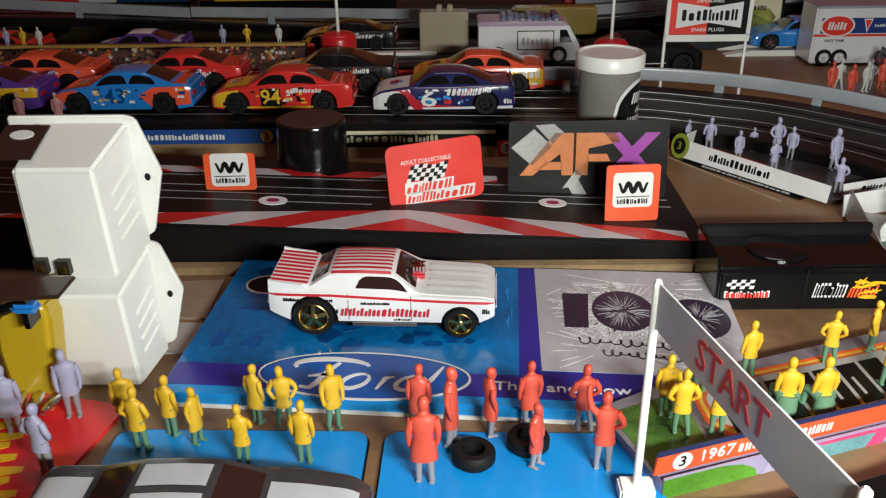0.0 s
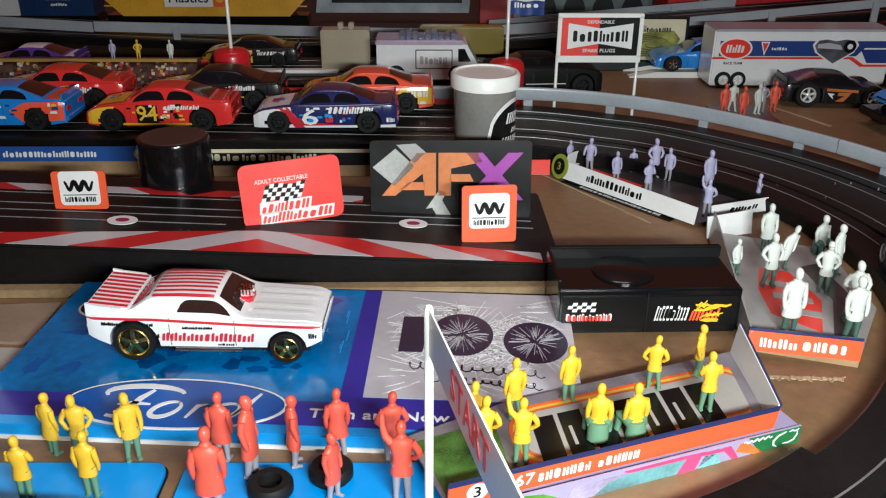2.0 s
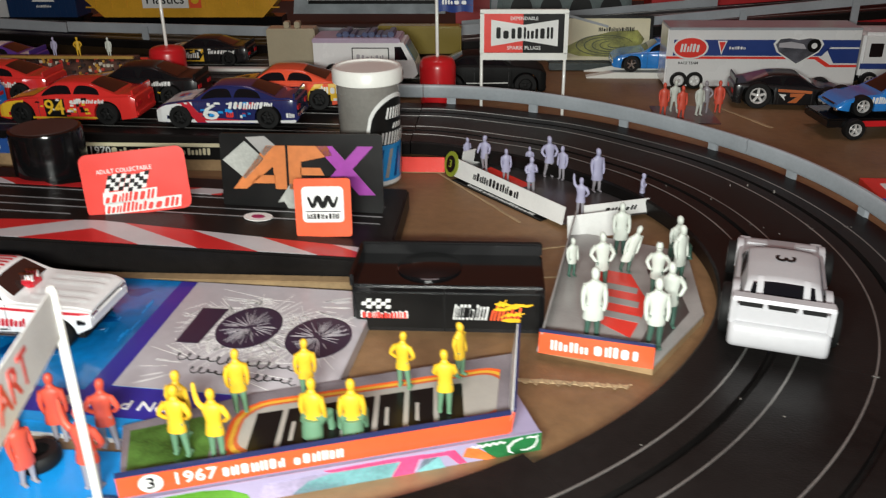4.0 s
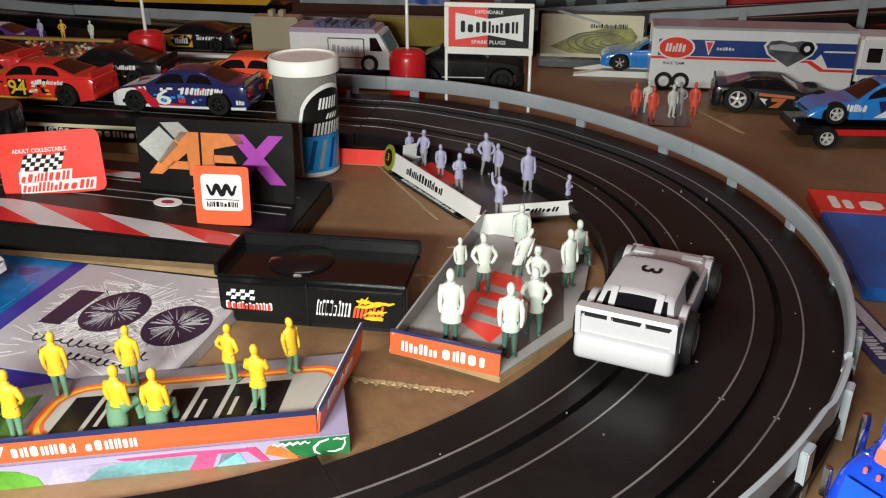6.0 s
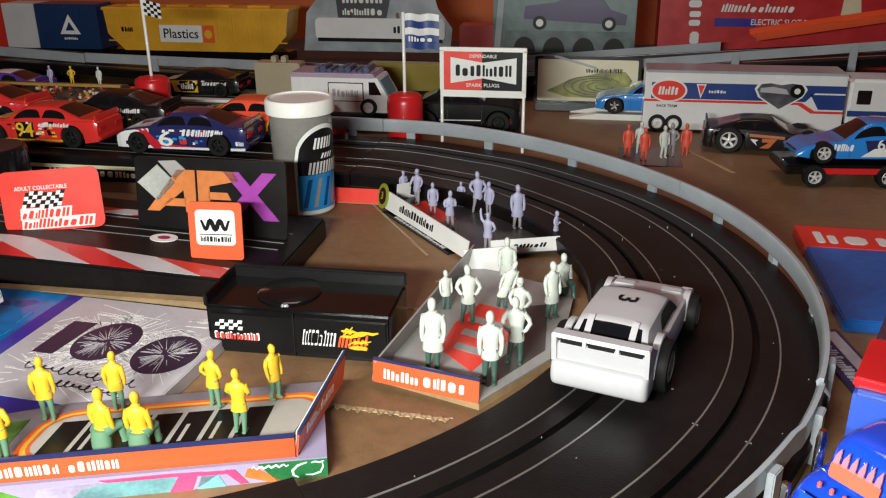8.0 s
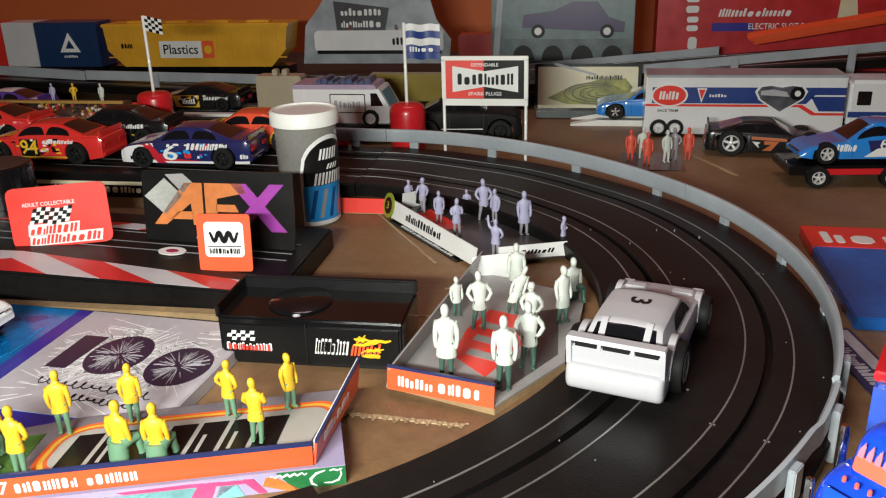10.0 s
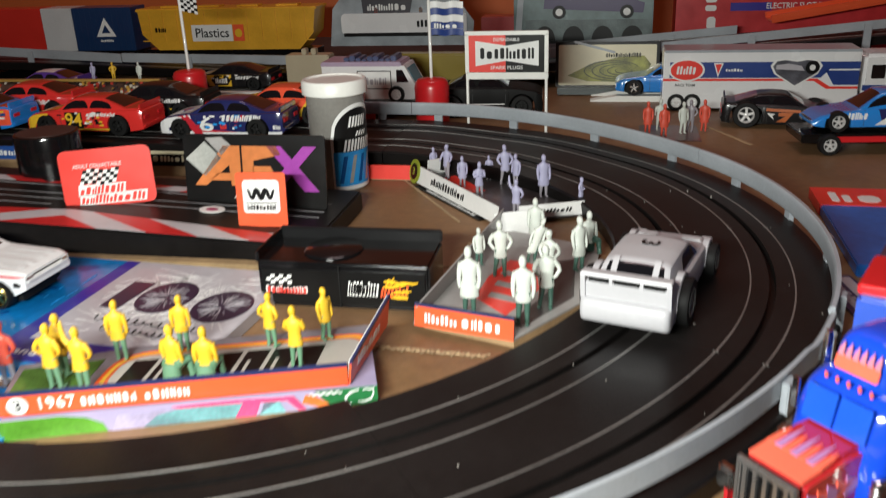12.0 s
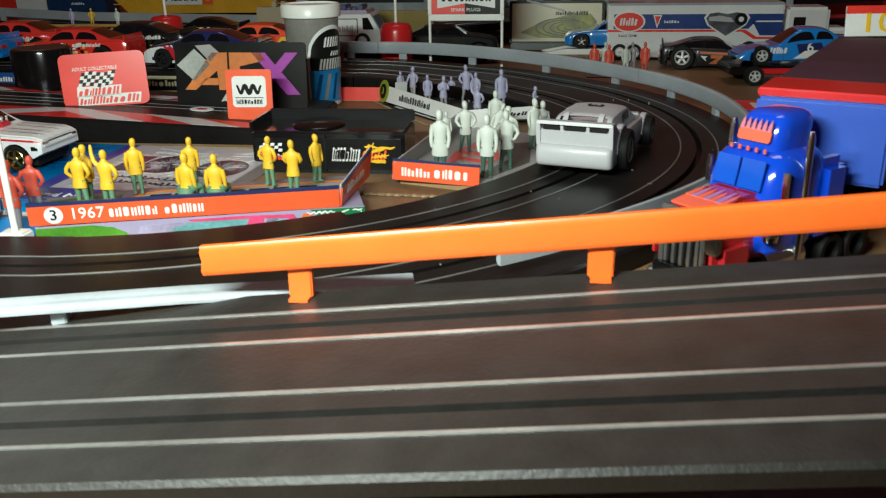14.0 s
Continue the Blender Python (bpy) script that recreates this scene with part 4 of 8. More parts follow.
# black cylinder
cyl = empty("pot", pose(-0.0495, 0.3835, 0.0), "glossy black round pot with a dull brown top", "pot")
part("body", lathebm([(0.0145, 0.0), (0.0150, 0.002), (0.0150, 0.0335), (0.0146, 0.0348), (0.0136, 0.0352)], 40), BLACKP, cyl)
part("top_disc", lathebm([(0.0134, 0.0350), (0.0134, 0.0354)], 40), mat("brown_top", (0.06, 0.03, 0.025), rough=0.5, vary=0.2), cyl)

# white lidded tub with a printed label
tub = empty("tub", pose(0.0835, 0.4215, 0.0), "clear plastic tub with white lid and a black and blue label", "tub")
part("body", lathebm([(0.0128, 0.0), (0.0134, 0.001), (0.0142, 0.046), (0.0142, 0.048)], 40), mat("frosted_plastic", (0.24, 0.23, 0.21), rough=0.25, vary=0.15, coat=0.3), tub)
part("lid", lathebm([(0.0150, 0.0465), (0.0158, 0.047), (0.0158, 0.0525), (0.0150, 0.0535), (0.0140, 0.0535), (0.0136, 0.0528)], 40), WHITEP, tub)


def wrap(bm, a0, a1, z0, z1, r0, r1, n=14, skew=0.0):
    vs = []
    for i in range(n + 1):
        a = radians(a0 + (a1 - a0) * i / n)
        for z, r, k in ((z0, r0, 0), (z1, r1, skew)):
            vs.append(bm.verts.new((r * math.cos(a + k), r * math.sin(a + k), z)))
    for i in range(n):
        bm.faces.new((vs[2 * i], vs[2 * i + 2], vs[2 * i + 3], vs[2 * i + 1]))


def arch_label(name, a0, a1, z0, z1, z2, material, dr, n=22):
    """A label round the tub whose upper edge is an arch from z1 at its sides to z2 in the middle."""
    bm = bmesh.new()
    cols = []
    for i in range(n + 1):
        u = 2 * i / n - 1
        a = radians(a0 + (a1 - a0) * i / n)
        zt = z1 + (z2 - z1) * math.sqrt(max(0.0, 1 - u * u))
        cols.append([bm.verts.new(((0.0134 + 0.0008 * z / 0.046 + dr) * math.cos(a), (0.0134 + 0.0008 * z / 0.046 + dr) * math.sin(a), z)) for z in (z0, (z0 + zt) / 2, zt)])
    for a, b in zip(cols, cols[1:]):
        for k in range(2):
            bm.faces.new((a[k], b[k], b[k + 1], a[k + 1]))
    return part(name, bm, material, tub)


arch_label("label_border", -88, 32, 0.0010, 0.0260, 0.0430, WHITEI, 0.0002)
arch_label("label_black", -82, 27, 0.0200, 0.0260, 0.0410, BLACKI, 0.0003)
arch_label("label_blue", -84, 29, 0.0030, 0.0200, 0.0200, LIGHTBLUE, 0.0003)
for z, hh, a0, cnt in ((0.0345, 0.0050, -52, 3), (0.0285, 0.0024, -38, 2), (0.0232, 0.0056, -64, 5)):
    for i in range(cnt * 2):
        bm = bmesh.new()
        wrap(bm, a0 + 7 * i, a0 + 7 * i + 4.2, z - hh / 2, z + hh / 2, 0.0145, 0.0146, 4, 0.08)
        part("print", bm, WHITEI, tub)
for i in range(5):
    bm = bmesh.new()
    wrap(bm, -76 + 20 * i, -68 + 20 * i, 0.0045, 0.0180, 0.01400, 0.01425, 4, 0.22)
    part("label_streak", bm, GREYCARD if i % 2 else INKBLUE2, tub)

# printed strips along the foot of the back straight
CAMBLUE = card_ink("strip_blue", (0.02, 0.08, 0.30))
for x0, x1, z0, z1, base, text, num in ((-0.165, -0.0760, 0.0078, 0.0150, CAMBLUE, 15, "2"), (-0.068, 0.032, 0.0055, 0.0135, BLACKI, 12, ""), (0.0330, 0.1170, 0.0006, 0.0078, REDI, 9, "3")):
    m = pose((x0 + x1) / 2, 0.4305, z0, 84, 0, 0)
    t = empty("name_strip", m, "printed car name strip leaning against the track edge", "card", "name strips")
    w, hh = (x1 - x0) / 2, z1 - z0
    part("strip", prismbm([(-w, 0), (w, 0), (w, hh), (-w, hh)], -0.0006, 0), base, t, smooth=None)
    part("fold", boxbm(-w, w, -z0 / 0.995 + 0.0002, 0, -0.0007, -0.0001), BROWNCARD, t)
    print_bars(WHITEI if base is not BLACKI else CREAMI, t, -w * 0.55, w * 0.45, hh * 0.5, hh * 0.42, 0, text, seed=61)
    if base is BLACKI:
        part("cream_edge", prismbm([(-w, hh * 0.78), (w, hh * 0.78), (w, hh), (-w, hh)], 0, 0.0002), CREAMI, t, smooth=None)
        words("1970", WHITEI, t, -w * 0.55 - 0.0055, hh * 0.48, 0.0001, hh * 0.5)
    if num:
        cx = w - 0.004 if num == "2" else -w + 0.0045
        part("disc", prismbm(oval(cx, hh * 0.5, 0.0030, 0.0030, 20), 0, 0.0002), card_ink("disc_yellow", (0.75, 0.50, 0.05)) if num == "2" else WHITEI, t, smooth=None)
        words(num, BLACKI, t, cx, hh * 0.5, 0.0003, 0.0036)

# black trading-car box
stock = empty("car_box", pose(0.1280, 0.2920, 0.0, 0, 0, 0.5), "glossy black toy car box with flame print on its front", "box")
part("box_body", boxbm(-0.0300, 0.0300, -0.0125, 0.0125, 0.0, 0.0165, bevel=0.0008), BLACKP, stock)
part("back_wall", boxbm(-0.0300, 0.0300, 0.0110, 0.0135, 0.0160, 0.0205, bevel=0.0005), BLACKS, stock)
part("lid_disc", lathebm([(0.0, 0.0), (0.0104, 0.0), (0.0104, 0.0006), (0.0096, 0.0012), (0.0, 0.0013)], 40, pose(-0.0065, 0.0005, 0.0164)), BLACKP, stock)
part("side_rim", boxbm(-0.0305, -0.0292, -0.0125, 0.0120, 0.0160, 0.0200, bevel=0.0003), BLACKP, stock)
part("front_label", boxbm(-0.0285, 0.0285, -0.0131, -0.0126, 0.0020, 0.0140), BLACKI, stock)
fm = Matrix.Translation((0, -0.0131, 0.0)) @ STAND
print_bars(WHITEI, stock, -0.0275, -0.0120, 0.0068, 0.0026, 0.0002, 8, m=fm, seed=71)
print_bars(REDI, stock, -0.0270, -0.0125, 0.0066, 0.0022, 0.0004, 8, m=fm, seed=71)
bm = bmesh.new()
for i in range(6):
    for j in range(3):
        if (i + j) % 2:
            prism(bm, [(-0.027 + 0.0015 * i, 0.0088 + 0.0011 * j), (-0.0255 + 0.0015 * i, 0.0088 + 0.0011 * j), (-0.0252 + 0.0015 * i, 0.0099 + 0.0011 * j), (-0.0267 + 0.0015 * i, 0.0099 + 0.0011 * j)], 0, 0.0003)
tagged(part("chequer", bm, WHITEI, stock, m=fm, smooth=None), kind="stuff")
print_bars(WHITEI, stock, 0.0015, 0.0125, 0.0080, 0.0054, 0.0002, 5, m=fm, slant=0.15, seed=72)
print_bars(BLACKI, stock, 0.0020, 0.0120, 0.0080, 0.0036, 0.0004, 5, m=fm, slant=0.15, seed=72)
YEL = card_ink("flame_lettering_yellow", (0.85, 0.50, 0.02))
print_bars(ORANGERED, stock, 0.0130, 0.0225, 0.0078, 0.0052, 0.0002, 4, m=fm, slant=0.2, seed=73)
rnd = random.Random(74)
bm = bmesh.new()
for i in range(16):
    x, y = rnd.uniform(0.0135, 0.0205), rnd.uniform(0.0045, 0.0112)
    L_, up_ = rnd.uniform(0.0030, 0.0062), rnd.uniform(-0.0012, 0.0020)
    stroke(bm, [(x, y), (x + L_ * 0.4, y + up_ * 0.9), (x + L_ * 0.7, y + up_ * 0.5), (x + L_, y + up_ * 1.4)], rnd.uniform(0.0006, 0.0011), 0.0004, 0.00045 + 0.00001 * i)
tagged(part("flame_print", bm, YEL, stock, m=fm, smooth=None), kind="stuff")
part("front_seam", boxbm(-0.0012, -0.0008, -0.0134, -0.0130, 0.0010, 0.0155), RUBBER, stock)


# ---- toy cars ----
WHEELS = {}


def wheel_meshes(r, w, rim):
    key = (r, w, rim.name)
    tyre_in = r * (0.76 if rim is GOLD else 0.62)
    if key not in WHEELS:
        turn = pose(0, 0, 0, 90, 0, 0)
        f_ = tyre_in
        t = lathebm([(f_, -w / 2), (r * 0.94, -w / 2), (r, -w * 0.34), (r, w * 0.34), (r * 0.94, w / 2), (f_, w / 2), (f_ * 0.97, w * 0.3), (f_ * 0.97, -w * 0.3)], 22, turn)
        bm = bmesh.new()
        lathe(bm, [(f_ * 0.97, -w * 0.30), (f_, w * 0.30), (f_ * 1.01, w * 0.47), (f_ * 0.92, w * 0.52), (f_ * 0.82, w * 0.42), (f_ * 0.78, w * 0.10)], 22, turn)
        for f in bm.faces:
            if len(f.verts) > 4:
                f.material_index = 1
        lathe(bm, [(f_ * 0.27, w * 0.06), (f_ * 0.27, w * 0.44), (f_ * 0.16, w * 0.50)], 10, turn)
        for k in range(5):
            box(bm, -f_ * 0.14, f_ * 0.14, -w * 0.44, -w * 0.26, f_ * 0.16, f_ * 0.86, m=Matrix.Rotation(radians(72 * k), 4, "Y"))
        WHEELS[key] = finish("tyre", t, RUBBER, 40), finish("rim", bm, [rim, RUBBER], 40)
    return WHEELS[key]


def arch_low(x, axles, zb, kick=0.0):
    """The height of the body's lower edge, raised over the wheels."""
    z = zb
    front, back = max(a + r * 1.17 for a, r in axles), min(a - r * 1.17 for a, r in axles)
    z += kick * max(0.0, x - front, back - x) / 0.008
    for ax, ar in axles:
        R = ar * 1.17
        if abs(x - ax) < R:
            z = max(z, ar * 0.95 + math.sqrt(R * R - (x - ax) ** 2))
    return z


class Shell:
    """The outer skin of a toy car: x ahead, sections across y, z."""

    def __init__(self, L, W, H, hood, deck, cabin, zb, nose_drop, axles, kick, tuck):
        self.h, self.W, self.hood, self.deck, self.zb, self.axles, self.kick, self.tuck = L / 2, W / 2, hood, deck, zb, axles, kick, tuck
        h = L / 2
        x0, x1, x2, x3 = cabin
        self.cabin = cabin
        self.px = [-h, -h + 0.0012, -h * 0.85, x0, x1, (x1 + x2) / 2, x2, x3, h * 0.62, h - 0.004, h - 0.0006, h]
        self.pz = [deck - 0.0022, deck - 0.0002, deck + 0.0003, deck, H - 0.0004, H, H - 0.0003, hood + 0.0002, hood - 0.0004, hood - nose_drop * 0.5, hood - nose_drop, hood - nose_drop - 0.001]

    def top(self, x):
        return float(np.mean(np.interp(np.linspace(x - 0.0016, x + 0.0016, 9), self.px, self.pz)))

    def base(self, x):
        """The shoulder: the line where hood, doors and deck meet."""
        f = min(1, max(0, (x + self.h) / (2 * self.h)))
        return min(self.top(x) - 0.0007, (self.deck - 0.0010) * (1 - f) + (self.hood - 0.0010) * f)

    def width(self, x):
        e = abs(x) / self.h
        return self.W * (1 - 0.05 * e ** 4 - 0.05 * max(0.0, e - 0.93) / 0.07)

    def bulge(self, x, z):
        """How far the flank stands out at a height."""
        f = (z - self.zb) / max(0.001, self.base(x) - self.zb)
        return self.width(x) * float(np.interp(f, (0.0, 0.25, 0.55, 0.85, 1.0), (0.965, 0.99, 1.0, 0.985, 0.955)))

    def section(self, x):
        w, zs, zt, lo = self.width(x), self.base(x), self.top(x), min(arch_low(x, self.axles, self.zb, self.kick), self.base(x) - 0.0010)
        c = min(1.0, max(0.0, (zt - zs - 0.0006) / 0.006))
        side = [(self.bulge(x, z), z) for z in (lo, lo + (zs - lo) * 0.25, lo + (zs - lo) * 0.55, lo + (zs - lo) * 0.85)] + [(w * 0.955, zs)]
        yb, yt = w * (0.90 - 0.02 * c), w * (0.86 - self.tuck * c)
        rise = zt - zs
        g = [(yb, zs + rise * 0.05 + 0.0002)] + [(yb + (yt - yb) * f, zs + rise * (0.05 + 0.83 * f)) for f in (0.34, 0.68, 0.94)]
        zr = zs + rise * 0.88
        roof = [(yt * q, zr + (zt - zr) * (1 - abs(q) ** 2.6)) for q in (0.93, 0.78, 0.5, 0.2)]
        return side, g, roof

    def half(self, x):
        s, g, r = self.section(x)
        return s + g + r

    def flank(self, x, z):
        return self.bulge(x, z)

    def roof(self, x, y):
        pts = [(0.0, self.top(x))] + [p for p in self.half(x)[::-1] if p[1] >= self.base(x) - 0.0001]
        return float(np.interp(abs(y), [p[0] for p in pts], [p[1] for p in pts]))

    def skin(self):
        h = self.h
        xs = list(np.linspace(-h, h, 44)) + [-h + 0.0005, -h + 0.0012, h - 0.0005, h - 0.0012]
        for ax, ar in self.axles:
            xs = [x for x in xs if abs(abs(x - ax) - ar * 1.17) > 0.0006]
            xs += [ax + ar * 1.17 * math.cos(math.pi * k / 10) * 0.9999 for k in range(11)] + [ax - ar * 1.18, ax + ar * 1.18]
        xs = sorted(x for x in xs if -h <= x <= h)
        bm = bmesh.new()
        rings = []
        for x in xs:
            p = self.half(x)
            rings.append([bm.verts.new((x, -y, z)) for y, z in p] + [bm.verts.new((x, y, z)) for y, z in p[::-1]])
        n = len(rings[0])
        for a, b in zip(rings, rings[1:]):
            for i in range(n):
                bm.faces.new((a[i], a[(i + 1) % n], b[(i + 1) % n], b[i]))
        bm.faces.new(rings[0])
        bm.faces.new(rings[-1][::-1])
        return bm

    def pane(self, x0, x1, f, z_lift=0.00014, nx=10, ny=8):
        """Glass lying on the roof line between two stations, f of the way across."""
        bm = bmesh.new()
        g = []
        for i in range(nx + 1):
            x = x0 + (x1 - x0) * i / nx
            yt = self.section(x)[2][0][0] * f
            g.append([bm.verts.new((x, y, self.roof(x, y) + z_lift)) for y in np.linspace(-yt, yt, ny + 1)])
        for a, b in zip(g, g[1:]):
            for k in range(ny):
                bm.faces.new((a[k], a[k + 1], b[k + 1], b[k]))
        return bm

    def side_pane(self, x0, x1, s, lo=0.20, hi=0.82, lift=0.00016, nx=14):
        bm = bmesh.new()
        g = []
        for i in range(nx + 1):
            x = x0 + (x1 - x0) * i / nx
            zs, zt = self.base(x), self.top(x)
            rise = zt - zs
            gg = self.section(x)[1]
            col = []
            top_f = lo + (hi - lo) * max(0.08, 1 - abs(2 * i / nx - 1) ** 7)
            for f in (lo, (lo + top_f) / 2, top_f):
                z = zs + rise * 0.86 * f + 0.0003
                y = float(np.interp(z, [p[1] for p in gg], [p[0] for p in gg]))
                col.append(bm.verts.new((x, s * (y + lift), z)))
            g.append(col)
        for a, b in zip(g, g[1:]):
            for k in range(2):
                bm.faces.new((a[k], a[k + 1], b[k + 1], b[k]))
        return bm


SHELLS = {}
SEAM = mat("panel_seam", (0.03, 0.03, 0.03), rough=0.6)


def car(label, m, paint, L=0.071, W=0.028, H=0.0195, base=0.043, r=0.0052, rim=CHROME, hood=0.0118, deck=0.0128, cabin=(-0.022, -0.012, 0.004, 0.014), zb=0.0026, spoiler=None,
        group="", name="toy_car", rear_r=None, glass=GLASSD, nose_drop=0.004, front_axle=None, coupe=False, kick=0.0012, tuck=0.18, lamps=True, track_w=0.0018, rear_glass=None, rear_bar=True):
    """A die-cast car: x ahead. cabin: where the rear window starts, the roof starts and ends, the windscreen ends."""
    t = empty(name, m, label, "toy car", group)
    h = L / 2
    fx = base / 2 + 0.001 if front_axle is None else front_axle
    rx = fx - base
    rr = rear_r or r
    sh = Shell(L, W, H, hood, deck, cabin, zb, nose_drop, ((fx, r), (rx, rr)), kick, tuck)
    SHELLS[t.name] = sh
    body = part("body", sh.skin(), paint, t, smooth=38)
    x0, x1, x2, x3 = cabin
    part("windscreen", sh.pane(x2 + (x3 - x2) * 0.12, x2 + (x3 - x2) * 0.92, 0.90), glass, body)
    part("rear_window", sh.pane(x0 + (x1 - x0) * 0.10, x0 + (x1 - x0) * 0.90, 0.90), rear_glass or glass, body)
    for s in (-1, 1):
        if coupe:
            part("side_window", sh.side_pane(x1 + (x2 - x1) * 0.42, x2 + (x3 - x2) * 0.60, s), glass, body)
        else:
            part("side_window", sh.side_pane(x0 + (x1 - x0) * 0.55, x1 + (x2 - x1) * 0.40, s), glass, body)
            part("side_window", sh.side_pane(x1 + (x2 - x1) * 0.46, x2 + (x3 - x2) * 0.62, s), glass, body)
        for xx in (x1 + (x2 - x1) * 0.30, x2 + (x3 - x2) * 0.75):
            bm = bmesh.new()
            cols = [[bm.verts.new((xx + d, s * (sh.flank(xx + d, z) + 0.00006), z)) for z in np.linspace(arch_low(xx, sh.axles, zb) + 0.0005, sh.base(xx), 5)] for d in (-0.00011, 0.00011)]
            for k in range(4):
                bm.faces.new((cols[0][k], cols[0][k + 1], cols[1][k + 1], cols[1][k]))
            part("door_seam", bm, SEAM, body)
    for ax, ar in ((fx, r), (rx, rr)):
        tm, rm = wheel_meshes(ar, 0.0052, rim)
        for s in (-1, 1):
            wob = new("wheel", tm)
            wob.parent = t
            wob.matrix_local = pose(ax, s * (W / 2 - track_w), ar, 0, 0, 0 if s < 0 else 180)
            ro = new("rim", rm)
            ro.parent = wob
    zg = hood - nose_drop - 0.001
    part("front_bumper", boxbm(h - 0.0012, h + 0.0006, -W * 0.42, W * 0.42, zb + kick + 0.0002, zb + kick + 0.0020, bevel=0.0005), paint, t)
    part("grille", boxbm(h - 0.0008, h + 0.0002, -W * 0.28, W * 0.28, zb + kick + 0.0022, zg - 0.0004), BLACKP, t)
    for s in (-1, 1):
        part("headlight", boxbm(h - 0.0008, h + 0.0004, s * W * 0.35 - 0.0018, s * W * 0.35 + 0.0018, zg - 0.0024, zg - 0.0006, bevel=0.0003), CHROME, t)
        if lamps:
            part("tail_light", boxbm(-h - 0.0003, -h + 0.0006, s * W * 0.28 - 0.0025, s * W * 0.28 + 0.0025, deck - 0.0062, deck - 0.0042), REDP, t)
    if rear_bar:
        part("rear_bumper", boxbm(-h - 0.0007, -h + 0.0012, -W * 0.43, W * 0.43, zb + kick + 0.0004, zb + kick + 0.0028, bevel=0.0006), paint, t)
    part("underbody", boxbm(rx - 0.006, fx + 0.006, -W * 0.34, W * 0.34, 0.0016, 0.0075), RUBBER, t)
    if spoiler:
        bm = bmesh.new()
        box(bm, -h + 0.0008, -h + 0.0018, -W * 0.42, W * 0.42, deck - 0.0008, deck + spoiler, bevel=0.0003)
        part("spoiler", bm, paint, t)
    t["half"] = W / 2
    return t


def wrap_flank(ob, sh, s, d):
    """Lay a flat decal (x ahead, y up) onto the car's flank."""
    bm = bmesh.new()
    bm.from_mesh(ob.data)
    for x in np.linspace(-sh.h, sh.h, 27):
        bmesh.ops.bisect_plane(bm, geom=bm.verts[:] + bm.edges[:] + bm.faces[:], plane_co=(x, 0, 0), plane_no=(1, 0, 0))
    for z in np.arange(0.0045, 0.0150, 0.0010):
        bmesh.ops.bisect_plane(bm, geom=bm.verts[:] + bm.edges[:] + bm.faces[:], plane_co=(0, z, 0), plane_no=(0, 1, 0))
    zs = [v.co.z for v in bm.verts]
    mid = (min(zs) + max(zs)) / 2
    for v in bm.verts:
        x, z = v.co.x, v.co.y
        lift = d + 0.0002 if v.co.z > mid else -0.0002
        zc = min(z, sh.base(x))
        v.co = (x, s * (sh.flank(x, zc) + lift), zc)
    hidden = [f for f in bm.faces if any(math.hypot(f.calc_center_median().x - ax, f.calc_center_median().z - ar) < ar * 0.98 for ax, ar in sh.axles)]
    bmesh.ops.delete(bm, geom=hidden, context="FACES")
    bmesh.ops.recalc_face_normals(bm, faces=bm.faces)
    bm.to_mesh(ob.data)
    bm.free()
    ob.matrix_local = Matrix()


def flank_panel(t, pts, material, name="side_panel", d=0.0, both=True):
    """A painted field on the flanks; points are x ahead, z up."""
    for s in (-1, 1):
        wrap_flank(part(name, prismbm(pts, 0, 0.0002), material, t, smooth=None), SHELLS[t.name], s, d)


def flank_words(t, text, material, x, z, hgt, d=0.0002, squeeze=1.0):
    for s in (-1, 1):
        ob = words(text, material, t, 0, 0, 0, hgt, name="number", squeeze=squeeze)
        f = -s
        ob.data.transform(Matrix.Translation((x, z, 0)) @ Matrix.Diagonal((hgt * squeeze * f, hgt, 0.01, 1)))
        wrap_flank(ob, SHELLS[t.name], s, d)


def flank_bars(t, material, x0, x1, z, hgt, n, seed, slant=0.0, d=0.0002):
    for s in (-1, 1):
        ob = print_bars(material, t, x0, x1, z, hgt, 0, n, slant=slant * -s, seed=seed)
        wrap_flank(ob, SHELLS[t.name], s, d)


def top_strip(t, x0, x1, y0, y1, material, name="top_panel", lift=0.00012, n=14):
    """Paint lying on the upper skin of a car."""
    sh = SHELLS[t.name]
    bm = bmesh.new()
    ny = max(1, int((y1 - y0) / 0.002))
    g = [[bm.verts.new((x, y, sh.roof(x, y) + lift)) for y in np.linspace(y0, y1, ny + 1)] for x in np.linspace(x0, x1, n + 1)]
    for a, b in zip(g, g[1:]):
        for k in range(ny):
            bm.faces.new((a[k], a[k + 1], b[k + 1], b[k]))
    return part(name, bm, material, t)


def top_patch(t, x0, x1, z, w, material, name="top_panel"):
    top_strip(t, x0, x1, -w, w, material, name)


